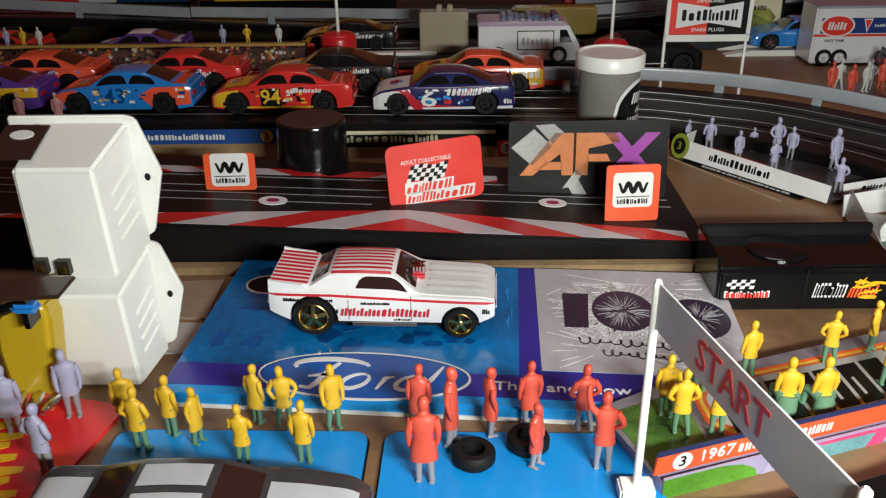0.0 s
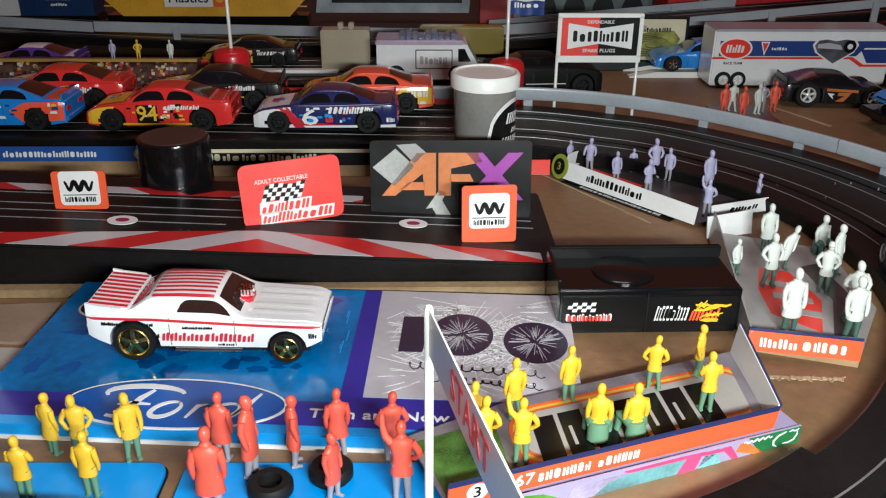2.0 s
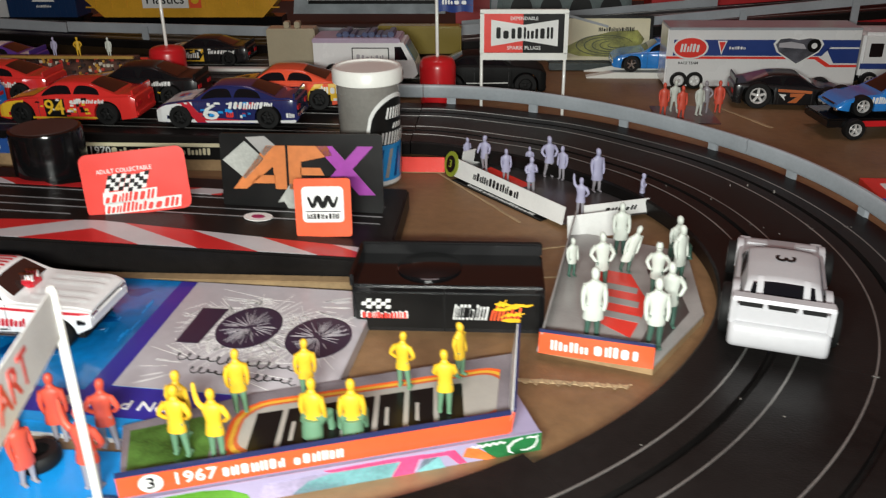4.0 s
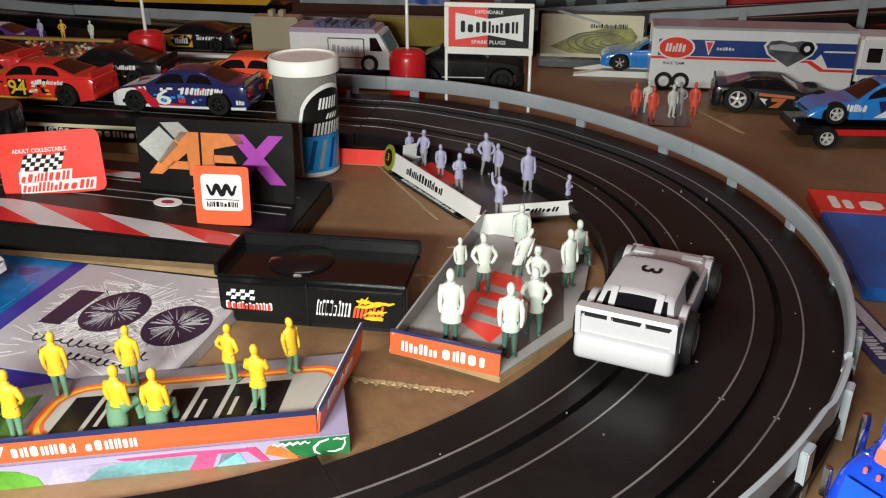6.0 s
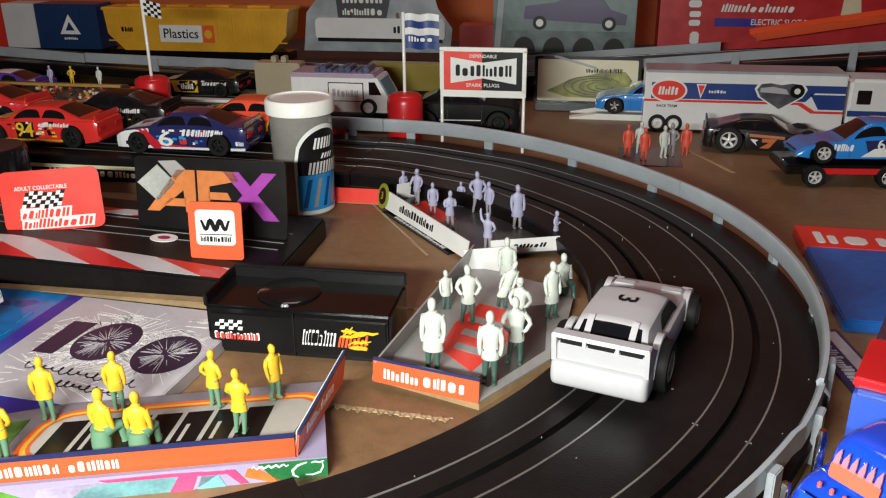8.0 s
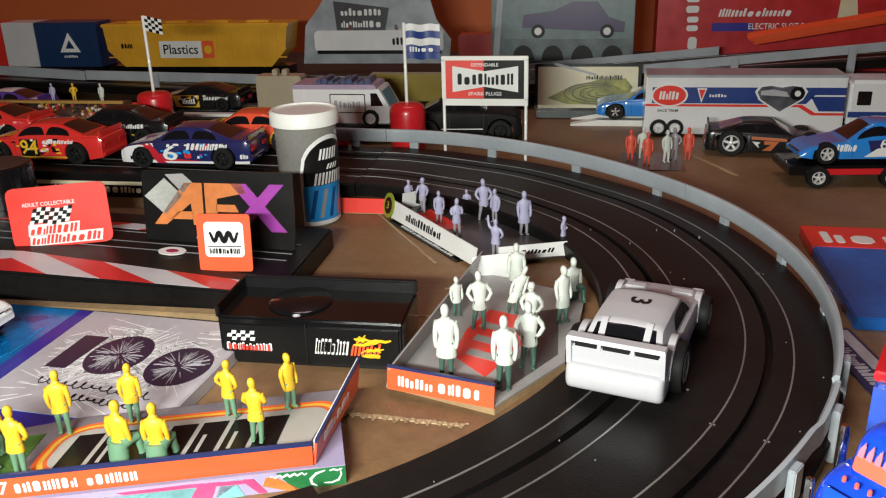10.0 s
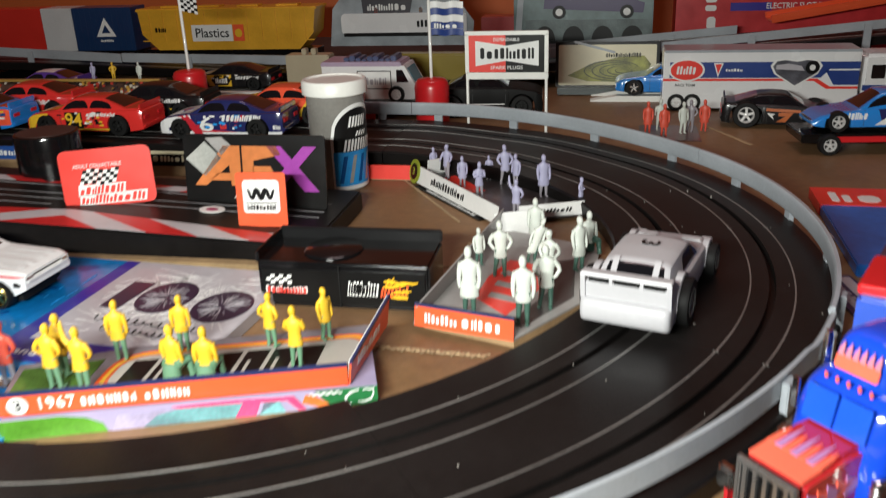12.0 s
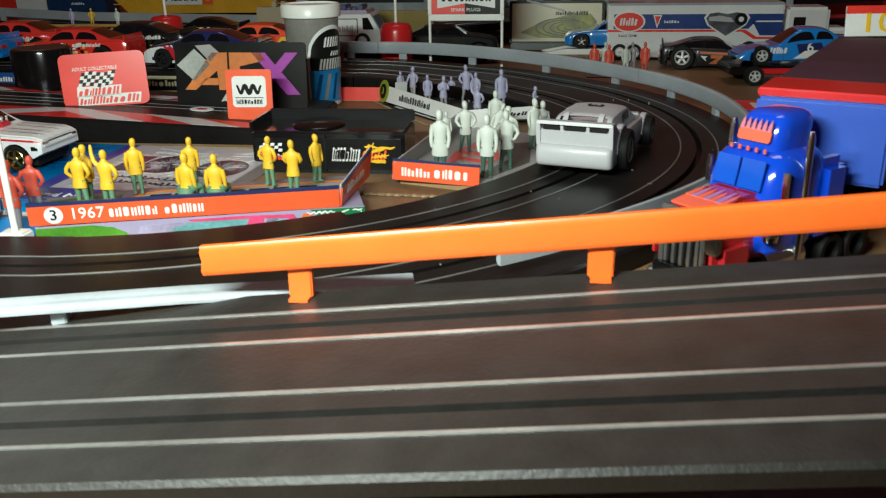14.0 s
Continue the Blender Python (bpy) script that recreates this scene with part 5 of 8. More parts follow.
def sponsor_prints(t, seed, inks, n=9):
    """Small uneven patches of print scattered over a race car's flanks and deck lid."""
    sh = SHELLS[t.name]
    rnd = random.Random(seed)
    for ink in inks:
        spots = []
        while len(spots) < n:
            x, z, w, hh = rnd.uniform(-0.033, 0.031), rnd.uniform(0.0048, 0.0126), rnd.uniform(0.0012, 0.0038), rnd.uniform(0.0007, 0.0016)
            if all(abs(x + w / 2 - ax) > ar * 1.5 or z > 0.0118 for ax, ar in sh.axles):
                spots.append((x, z, w, hh))
        for s in (-1, 1):
            bm = bmesh.new()
            for x, z, w, hh in spots:
                prism(bm, [(x, z), (x + w, z), (x + w * 0.9, z + hh), (x + w * 0.1, z + hh)], 0, 0.0002)
            ob = tagged(part("sponsor_print", bm, ink, t, smooth=None), kind="stuff")
            wrap_flank(ob, sh, s, 0.0001)
        x0, y0 = rnd.uniform(0.018, 0.024), rnd.uniform(-0.008, 0.002)
        top_strip(t, x0, x0 + 0.005, y0, y0 + 0.006, ink, "hood_print", lift=0.0003)


# white funny car with red roof stripes
STRIPE = plastic("red_car_stripe", (0.55, 0.02, 0.035))
CABING = plastic("brown_tinted_window", (0.030, 0.014, 0.012), rough=0.10, coat=0.7)
ram = car("white toy funny car with red roof stripes and gold wheels", pose(-0.0098, 0.2705, PZ + 0.0002, 0, 0, -2.5), WHITEPAINT, L=0.0695, W=0.0262, H=0.0207, base=0.0452, r=0.0050, rear_r=0.0064, rim=GOLD,
          hood=0.0142, deck=0.0158, cabin=(-0.0222, -0.0158, 0.0036, 0.0112), zb=0.0048, kick=0.0038, nose_drop=0.0016, front_axle=0.0243, coupe=True, glass=CABING, tuck=0.16, lamps=False)
for i in range(9):
    y = -0.0088 + 0.0022 * i
    top_strip(ram, -0.0152, 0.0032, y - 0.00055, y + 0.00055, STRIPE, "roof_stripe", lift=0.0003, n=26)
SPM = Matrix.Translation((-0.0224, 0, 0.0159)) @ Matrix.Rotation(radians(6), 4, "Y")
bm = prismbm([(0.0, -0.0108), (-0.0105, -0.0114), (-0.0120, -0.0116), (-0.0120, 0.0116), (-0.0105, 0.0114), (0.0, 0.0108)], -0.0003, 0.0006)
part("rear_spoiler", bm, WHITEPAINT, ram, m=SPM)
for s in (-1, 1):
    part("spoiler_end", prismbm([(-0.0120, -0.0030), (-0.0122, 0.0012), (-0.0090, 0.0008), (-0.0020, 0.0006), (0.0, -0.0010)], s * 0.0114 - 0.0004, s * 0.0114 + 0.0004, STAND), WHITEPAINT, ram, m=SPM)
for i in range(9):
    y = -0.0096 + 0.0024 * i
    part("spoiler_stripe", boxbm(-0.0117, -0.0003, y - 0.0006, y + 0.0006, 0.0005, 0.00075), STRIPE, ram, m=SPM)
flank_panel(ram, [(-0.0345, 0.0134), (-0.0150, 0.0134), (0.0345, 0.0112), (0.0345, 0.0119), (-0.0150, 0.0141), (-0.0345, 0.0141)], STRIPE, "side_stripe")
flank_bars(ram, STRIPE, -0.0125, 0.0150, 0.0084, 0.0028, 11, 81, 0.15)
flank_bars(ram, BLACKI, -0.0300, -0.0145, 0.0122, 0.0010, 14, 82)
flank_bars(ram, BLACKI, -0.0060, 0.0030, 0.0114, 0.0007, 12, 83)
flank_bars(ram, BLACKI, 0.0040, 0.0090, 0.0058, 0.0006, 5, 84)
flank_bars(ram, BLACKI, 0.0310, 0.0335, 0.0090, 0.0016, 2, 85)
flank_bars(ram, BLACKI, -0.0148, -0.0130, 0.0086, 0.0014, 2, 86)
part("engine_block", boxbm(0.0086, 0.0128, -0.0030, 0.0030, 0.0140, 0.0166, bevel=0.0006), STRIPE, ram)
for k in range(4):
    for s in (-1, 1):
        part("intake", lathebm([(0.0006, 0.0), (0.0006, 0.0018), (0.0008, 0.0022)], 8, pose(0.0092 + 0.0010 * k, s * 0.0015, 0.0164)), CHROME, ram)
for y in (-0.0072, -0.0030, 0.0030, 0.0072):
    top_strip(ram, 0.0145, 0.0325, y - 0.0005, y + 0.0005, WHITEPAINT, "hood_rib", lift=0.0006)
for s in (-1, 1):
    part("side_pipe", lathebm([(0.0008, -0.010), (0.0009, 0.0), (0.0008, 0.010)], 10, pose(0.001, s * 0.0124, 0.0036, 0, 90, 0)), CHROME, ram)

# white slot car in the bend
SLOTW = plastic("off_white_body", (0.49, 0.485, 0.505), rough=0.42, coat=0.25, vary=0.05)
slot = car("plain white slot car with black number 3 on its roof", pose(0.2306, 0.2888, TZ + 0.0002, 0, 0, 74), SLOTW, L=0.0655, W=0.0268, H=0.0198, base=0.0405, r=0.0058, rear_r=0.0074, hood=0.0124, deck=0.0136,
           cabin=(-0.0290, -0.0222, 0.0010, 0.0112), zb=0.0034, rim=mat("worn_rubber_grey", (0.16, 0.16, 0.15), rough=0.5), front_axle=0.0205, coupe=True, tuck=0.13, lamps=False, track_w=-0.0002, rear_bar=False)
words("3", BLACKI, slot, 0, 0, 0, 0.0058, m=Matrix.Translation((-0.0085, 0.0, 0.0200)) @ Matrix.Rotation(radians(180), 4, "Z"), name="roof_number", squeeze=1.25)
tail = [(-0.0280, 0.0034)] + [(-0.0346 - 0.0024 * math.sin(radians(v)) ** 0.7, 0.0072 - 0.0038 * math.cos(radians(v))) for v in range(0, 181, 12)][1:-1] + [(-0.0344, 0.0110), (-0.0280, 0.0110)]
bm = bmesh.new()
rings = [[bm.verts.new((-0.028 + (x + 0.028) * k, y, 0.0072 + (z - 0.0072) * h_)) for x, z in tail] for y, k, h_ in ((-0.0134, 0.70, 0.80), (-0.0132, 0.86, 0.93), (-0.0126, 0.96, 0.99), (-0.0116, 1.0, 1.0), (0.0116, 1.0, 1.0), (0.0126, 0.96, 0.99), (0.0132, 0.86, 0.93), (0.0134, 0.70, 0.80))]
for ra, rb in zip(rings, rings[1:]):
    for i in range(len(tail)):
        j = (i + 1) % len(tail)
        bm.faces.new((ra[i], ra[j], rb[j], rb[i]))
bm.faces.new(rings[0])
bm.faces.new(rings[-1][::-1])
part("rear_bumper", bm, SLOTW, slot, smooth=60)
part("tail_panel", prismbm([(-0.0270, 0.0098), (-0.0344, 0.0098), (-0.0349, 0.0153), (-0.0340, 0.0160), (-0.0270, 0.0145)], -0.0124, 0.0124, STAND), SLOTW, slot)
bm = prismbm([(-0.0362, 0.0180), (-0.0358, 0.0191), (-0.0324, 0.0190), (-0.0324, 0.0183), (-0.0350, 0.0178)], -0.0130, 0.0130, STAND)
part("wing", bm, SLOTW, slot)
for y0, y1 in ((-0.0112, -0.0052), (-0.0036, 0.0036), (0.0052, 0.0112)):
    part("tail_opening", boxbm(-0.0344, -0.0322, y0, y1, 0.0140, 0.0180), RUBBER, slot)
for y in (-0.0045, 0.0045):
    part("wing_strut", boxbm(-0.0348, -0.0334, y - 0.0005, y + 0.0005, 0.0142, 0.0184), SLOTW, slot)
for s in (-1, 1):
    part("wing_end", prismbm([(-0.0352, 0.0105), (-0.0360, 0.0188), (-0.0330, 0.0188), (-0.0240, 0.0135), (-0.0240, 0.0105)], s * 0.0126 - 0.0007, s * 0.0126 + 0.0007, STAND), SLOTW, slot)
for y in (-0.0062, 0.0062):
    top_strip(slot, -0.0292, -0.0216, y - 0.0009, y + 0.0009, SLOTW, "window_bar", lift=0.0007)
for y in (-0.0074, 0.0074):
    part("hood_scoop", boxbm(0.0185, 0.0222, y - 0.0034, y + 0.0034, 0.0116, 0.0126, bevel=0.0004), SLOTW, slot)
    part("nose_lamp", boxbm(0.0262, 0.0284, y * 1.5 - 0.0020, y * 1.5 + 0.0020, 0.0100, 0.0108, bevel=0.0004), SLOTW, slot)
top_strip(slot, 0.0106, 0.0113, -0.0108, 0.0108, SEAM, "cowl_seam", lift=0.0003, n=3)
for s in (-1, 1):
    for ax, ar in ((0.0205, 0.0058), (-0.0200, 0.0074)):
        bm = bmesh.new()
        ribbon(bm, [(ax + ar * 1.20 * math.cos(radians(a)), s * 0.0131, ar * 0.95 + ar * 1.20 * math.sin(radians(a)), 0, s) for a in range(5, 176, 10)], [(-0.0016, -0.0006), (-0.0016, 0.0003), (0.0003, 0.0002), (0.0005, -0.0005)])
        part("wheel_flare", bm, SLOTW, slot)

# stock cars on the back straight, all facing the same way
RED1 = plastic("stock_red", (0.74, 0.035, 0.03), coat=1.0, rough=0.18)
YEL1 = plastic("stock_yellow", (0.80, 0.48, 0.03), coat=0.5)
BLU1 = plastic("stock_sky_blue", (0.020, 0.23, 0.68), coat=1.0, rough=0.18)
ORR1 = plastic("stock_orange_red", (0.90, 0.11, 0.05), coat=1.0, rough=0.18)
NAV1 = plastic("stock_navy", (0.02, 0.025, 0.11), coat=1.0, rough=0.18)
BLK1 = plastic("stock_black", (0.008, 0.008, 0.009), coat=0.15, rough=0.3, spec=0.3)
PUR1 = plastic("stock_purple", (0.10, 0.04, 0.28), coat=0.5)
SK = {"L": 0.0715, "W": 0.0280, "H": 0.0215, "base": 0.0445, "r": 0.0058, "hood": 0.0140, "deck": 0.0152, "cabin": (-0.026, -0.011, 0.006, 0.0165), "rim": RUBBER, "spoiler": 0.0022}
G = "stock cars on the back straight"
ZB = 0.0160


c = car("red stock car with yellow number 94 and yellow nose", pose(-0.0755, 0.4660, ZB, 0, 0, 180), RED1, group=G, **SK)
flank_panel(c, [(0.0000, 0.0042), (0.0105, 0.0042), (0.0108, 0.0132), (0.0004, 0.0132)], BLACKI, "number_field", d=0.0001)
flank_panel(c, [(0.0230, 0.0035), (0.0350, 0.0040), (0.0345, 0.0100), (0.0290, 0.0120), (0.0215, 0.0125)], YEL1, "nose_field")
flank_panel(c, [(-0.0180, 0.0032), (0.0180, 0.0032), (0.0180, 0.0042), (-0.0180, 0.0042)], YEL1, "sill_stripe")
flank_words(c, "94", YEL1, 0.0054, 0.0088, 0.0076, d=0.0004)
flank_bars(c, WHITEI, -0.0200, -0.0020, 0.0122, 0.0022, 9, 91, 0.2)
top_patch(c, 0.018, 0.031, 0.0136, 0.009, YEL1)
sponsor_prints(c, 300, (WHITEI, YEL1, BLACKI), 8)
c = car("navy and white stock car with large white number 6", pose(0.0065, 0.4660, ZB - 0.0012, 0, 0, 180), NAV1, group=G, **SK)
flank_panel(c, [(0.0150, 0.0030), (0.0356, 0.0030), (0.0356, 0.0120), (0.0200, 0.0136), (0.0170, 0.0136)], WHITEPAINT, "nose_field")
flank_panel(c, [(-0.0100, 0.0030), (0.0150, 0.0030), (0.0230, 0.0132), (0.0185, 0.0136), (0.0120, 0.0060), (-0.0100, 0.0042)], STRIPE, "red_flash", d=0.0001)
flank_panel(c, [(-0.0350, 0.0030), (0.0100, 0.0030), (0.0110, 0.0040), (-0.0350, 0.0044)], WHITEPAINT, "sill_field", d=0.00012)
flank_words(c, "6", WHITEI, 0.0075, 0.0080, 0.0078, d=0.0004, squeeze=1.7)
flank_bars(c, WHITEI, -0.0235, -0.0010, 0.0118, 0.0034, 9, 92, 0.2)
flank_bars(c, REDI, -0.0040, 0.0000, 0.0072, 0.0026, 2, 93)
flank_bars(c, WHITEI, -0.0345, -0.0300, 0.0070, 0.0026, 3, 91)
top_patch(c, 0.0175, 0.0345, 0, 0.0112, WHITEPAINT, "hood_panel")
sponsor_prints(c, 301, (WHITEI, STRIPE, LIGHTBLUE), 8)

c = car("sky blue and orange-red stock car with dull blue number", pose(-0.1570, 0.4660, ZB + 0.0006, 0, 0, 180), BLU1, group=G, **SK)
flank_panel(c, [(-0.0350, 0.0050), (-0.0150, 0.0040), (-0.0090, 0.0100), (-0.0190, 0.0150), (-0.0350, 0.0150)], ORR1, "rear_field")
flank_panel(c, [(0.0190, 0.0040), (0.0350, 0.0040), (0.0350, 0.0110), (0.0230, 0.0130)], ORR1, "nose_field")
flank_words(c, "43", INKBLUE2, 0.0030, 0.0092, 0.0078, d=0.0003)
top_patch(c, -0.0340, -0.0265, 0.0150, 0.0115, ORR1, "deck_panel")
top_patch(c, 0.0170, 0.0310, 0.0136, 0.0100, ORR1, "hood_panel")
sponsor_prints(c, 302, (WHITEI, YEL1, INKBLUE2), 8)
c = car("dark blue and yellow stock car beside the wall", pose(-0.2350, 0.4660, ZB + 0.0008, 0, 0, 180), PUR1, group=G, **SK)
flank_panel(c, [(-0.0350, 0.0090), (0.0050, 0.0090), (0.0050, 0.0150), (-0.0350, 0.0150)], YEL1, "rear_field")
sponsor_prints(c, 303, (WHITEI, ORR1, BLACKI), 8)
c = car("red stock car with orange nose in the far lane", pose(-0.1400, 0.5020, ZB + 0.0006, 0, 0, 180), RED1, group=G, **SK)
flank_bars(c, WHITEI, -0.0200, 0.0050, 0.0110, 0.0030, 9, 94)
sponsor_prints(c, 304, (WHITEI, YEL1, BLACKI), 5)
c = car("red stock car with white print in the far lane", pose(-0.2200, 0.5020, ZB + 0.0006, 0, 0, 180), ORR1, group=G, **SK)
sponsor_prints(c, 305, (WHITEI, STRIPE, LIGHTBLUE), 5)
c = car("black and yellow stock car in the far lane", pose(-0.0560, 0.5020, ZB, 0, 0, 180), BLK1, group=G, **SK)
flank_panel(c, [(-0.0350, 0.0040), (-0.0200, 0.0040), (-0.0140, 0.0080), (-0.0350, 0.0085)], YEL1, "rear_field")
flank_panel(c, [(0.0120, 0.0040), (0.0350, 0.0040), (0.0350, 0.0110), (0.0200, 0.0130)], YEL1, "nose_field")
flank_bars(c, WHITEI, -0.0220, -0.0060, 0.0125, 0.0024, 8, 95)
top_patch(c, 0.0170, 0.0310, 0.0136, 0.0100, YEL1, "hood_panel")
sponsor_prints(c, 306, (WHITEI, YEL1, INKBLUE2), 5)
c = car("orange-red and yellow stock car in the far lane", pose(0.0250, 0.5020, ZB - 0.0012, 0, 0, 180), ORR1, group=G, **SK)
flank_panel(c, [(-0.0350, 0.0050), (-0.0120, 0.0050), (-0.0200, 0.0150), (-0.0350, 0.0150)], YEL1, "rear_field")
top_patch(c, -0.0105, 0.0055, 0.0215, 0.0085, ORR1, "roof_panel")
flank_bars(c, WHITEI, -0.0330, -0.0210, 0.0110, 0.0040, 4, 96)
top_patch(c, 0.0180, 0.0310, 0.0136, 0.0100, YEL1, "hood_panel")
sponsor_prints(c, 307, (WHITEI, ORR1, BLACKI), 5)
SK2 = {**SK, "L": 0.064, "W": 0.026, "H": 0.0185, "base": 0.040, "r": 0.0050, "hood": 0.0120, "deck": 0.0130, "cabin": (-0.023, -0.010, 0.005, 0.015)}
c = car("yellow and black stock car with white print on the far track", pose(-0.0600, 0.6250, 0.0108, 0, 0, 180), BLK1, **SK2)
flank_panel(c, [(-0.0020, 0.0032), (0.0315, 0.0035), (0.0315, 0.0095), (0.0150, 0.0118), (-0.0020, 0.0118)], YEL1, "nose_field")
flank_panel(c, [(0.0010, 0.0040), (0.0110, 0.0040), (0.0135, 0.0075), (0.0110, 0.0112), (0.0010, 0.0112), (-0.0015, 0.0075)], BLACKI, "badge", d=0.0001)
flank_bars(c, WHITEI, 0.0010, 0.0108, 0.0075, 0.0040, 4, 97)
flank_bars(c, WHITEI, -0.0230, -0.0050, 0.0095, 0.0024, 9, 98, 0.2)
top_patch(c, 0.0155, 0.0300, 0, 0.0100, YEL1, "hood_panel")
sponsor_prints(c, 308, (WHITEI, YEL1, BLACKI), 5)
c = car("purple and white toy car on the far track", pose(-0.1960, 0.5980, 0.0108, 0, 0, 180), PUR1, **SK2)
top_patch(c, -0.0100, 0.0050, 0.0185, 0.0080, WHITEPAINT, "roof_panel")
top_patch(c, -0.0300, -0.0240, 0.0130, 0.0105, WHITEPAINT, "deck_panel")
sponsor_prints(c, 309, (WHITEI, STRIPE, LIGHTBLUE), 5)
c = car("red toy car at the far end of the far track", pose(-0.2900, 0.5980, 0.0108, 0, 0, 180), RED1, **SK2)
sponsor_prints(c, 310, (WHITEI, YEL1, INKBLUE2), 5)

# cars beyond the bend
c = car("sky blue stock car with yellow and red print beside the trailer", pose(0.2530, 0.6420, 0.0042, 0, 0, 180), BLU1, **{**SK2, "L": 0.070, "W": 0.028, "H": 0.0205, "base": 0.044, "r": 0.0056, "hood": 0.0130, "deck": 0.0145, "rim": CHROME})
flank_panel(c, [(-0.0310, 0.0035), (-0.0060, 0.0035), (-0.0020, 0.0080), (-0.0120, 0.0118), (-0.0310, 0.0118)], YEL1, "rear_field")
flank_panel(c, [(-0.0310, 0.0050), (-0.0100, 0.0050), (-0.0060, 0.0080), (-0.0120, 0.0102), (-0.0310, 0.0102)], BLU1, "inner_field", d=0.0001)
loader = empty("car_ramp", pose(0.2450, 0.6420, 0.0, 0, 0, 180), "pair of low white ramp tracks under the sky blue car", "ramp")
for y in (-0.0100, 0.0100):
    part("ramp_track", prismbm([(-0.030, 0.0), (0.0445, 0.0), (0.0445, 0.0008), (0.026, 0.0040), (-0.030, 0.0040)], -y - 0.0038, -y + 0.0038, STAND), WHITEP, loader)
SILVER = mat("bright_silver_rim", (0.78, 0.78, 0.77), rough=0.38, metal=0.45, vary=0.12)
c = car("black toy muscle car with red rear window and orange side print", pose(0.3140, 0.5640, 0.0002, 0, 0, -5), BLK1, L=0.066, W=0.028, H=0.0200, base=0.040, r=0.0068, rear_r=0.0078, hood=0.0128, deck=0.0146, cabin=(-0.027, -0.012, 0.003, 0.014), rim=SILVER, spoiler=0.003, rear_glass=plastic("dark_red_glass", (0.20, 0.020, 0.018), coat=0.6))
flank_panel(c, [(-0.0080, 0.0104), (0.0110, 0.0096), (0.0110, 0.0112), (-0.0080, 0.0120)], plastic("flame_orange", (0.50, 0.13, 0.035)), "upper_stripe")
flank_panel(c, [(-0.0020, 0.0040), (0.0030, 0.0040), (0.0070, 0.0096), (-0.0010, 0.0096), (-0.0010, 0.0076), (0.0030, 0.0076)], MATS["flame_orange"], "number_field", d=0.0002)
flank_panel(c, [(-0.0075, 0.0092), (-0.0030, 0.0088), (-0.0044, 0.0076), (-0.0034, 0.0054), (-0.0056, 0.0072)], WHITEI, "white_flash", d=0.0002)
PF = car("bright blue and white drag car sitting on a small trailer", pose(0.3530, 0.5120, 0.0110, 0, 0, 186), BLU1, L=0.070, W=0.026, H=0.0210, base=0.043, r=0.0055, hood=0.0110, deck=0.0150, cabin=(-0.024, -0.014, 0.000, 0.013), rim=SILVER, nose_drop=0.005)
flank_bars(PF, WHITEI, 0.0085, 0.0220, 0.0085, 0.0036, 6, 99, 0.15)
flank_panel(PF, [(-0.0330, 0.0040), (0.0040, 0.0036), (-0.0020, 0.0080), (-0.0330, 0.0095)], WHITEI, "white_field")
flank_words(PF, "6", WHITEI, -0.0050, 0.0100, 0.0060)
flank_panel(PF, [(-0.0140, 0.0060), (0.0010, 0.0060), (0.0035, 0.0136), (-0.0110, 0.0136)], NAV1, "number_field", d=-0.0001)
trail = empty("car_trailer", pose(0.3500, 0.5100, 0.0, 0, 0, 186), "low black car trailer with red side and chrome wheels", "trailer")
part("bed", boxbm(-0.036, 0.038, -0.0145, 0.0145, 0.0060, 0.0108, bevel=0.0008), BLACKP, trail)
part("red_side", boxbm(-0.030, 0.026, 0.0146, 0.0152, 0.0066, 0.0096), REDP, trail)
part("red_side", boxbm(-0.030, 0.026, -0.0152, -0.0146, 0.0066, 0.0096), REDP, trail)
tm, rm = wheel_meshes(0.0055, 0.0052, SILVER)
for x in (-0.012, -0.024, 0.024):
    for s in (-1, 1):
        wo = new("wheel", tm)
        wo.parent, wo.matrix_local = trail, pose(x, s * 0.0150, 0.0055, 0, 0, 0 if s < 0 else 180)
        ro = new("rim", rm)
        ro.parent = wo

c = car("flat black toy car with a silver sill behind the billboard", pose(0.1330, 0.5900, 0.0002, 0, 0, 4), mat("flat_black_paint", (0.005, 0.005, 0.005), rough=0.55, spec=0.15), L=0.074, W=0.030, H=0.0260, base=0.046, r=0.0072, hood=0.0190, deck=0.0200, cabin=(-0.026, -0.014, 0.006, 0.016), rim=RUBBER)
flank_panel(c, [(-0.0130, 0.0085), (0.0130, 0.0085), (0.0130, 0.0091), (-0.0130, 0.0091)], SILVER, "sill_strip")
bar_ = part("yellow_block", boxbm(0.054, 0.114, 0.655, 0.667, 0.0105, 0.0300, bevel=0.0012), plastic("ochre_yellow", (0.26, 0.19, 0.02)))
tagged(bar_, "dull yellow plastic block standing on the far track", "toy block")

# dark grey striped car close to the camera
c = car("dark grey toy muscle car with white racing stripes", pose(-0.0440, 0.1705, 0.0004, 0, 0, 0), plastic("dark_grey_paint", (0.085, 0.090, 0.095), coat=0.5, rough=0.3, metal=0.55), L=0.074, W=0.030, H=0.0208, base=0.045, r=0.0058, hood=0.0150, deck=0.0165, cabin=(-0.0235, -0.0125, 0.0040, 0.0150), glass=CABING, coupe=True, tuck=0.14)
for y in (-0.0048, 0.0048):
    for x0, x1 in ((-0.0118, 0.0034), (-0.0355, -0.0240), (0.0155, 0.0350)):
        top_strip(c, x0, x1, y - 0.0036, y + 0.0036, plastic("silver_stripe", (0.50, 0.52, 0.54), rough=0.3), "racing_stripe", lift=0.0002)


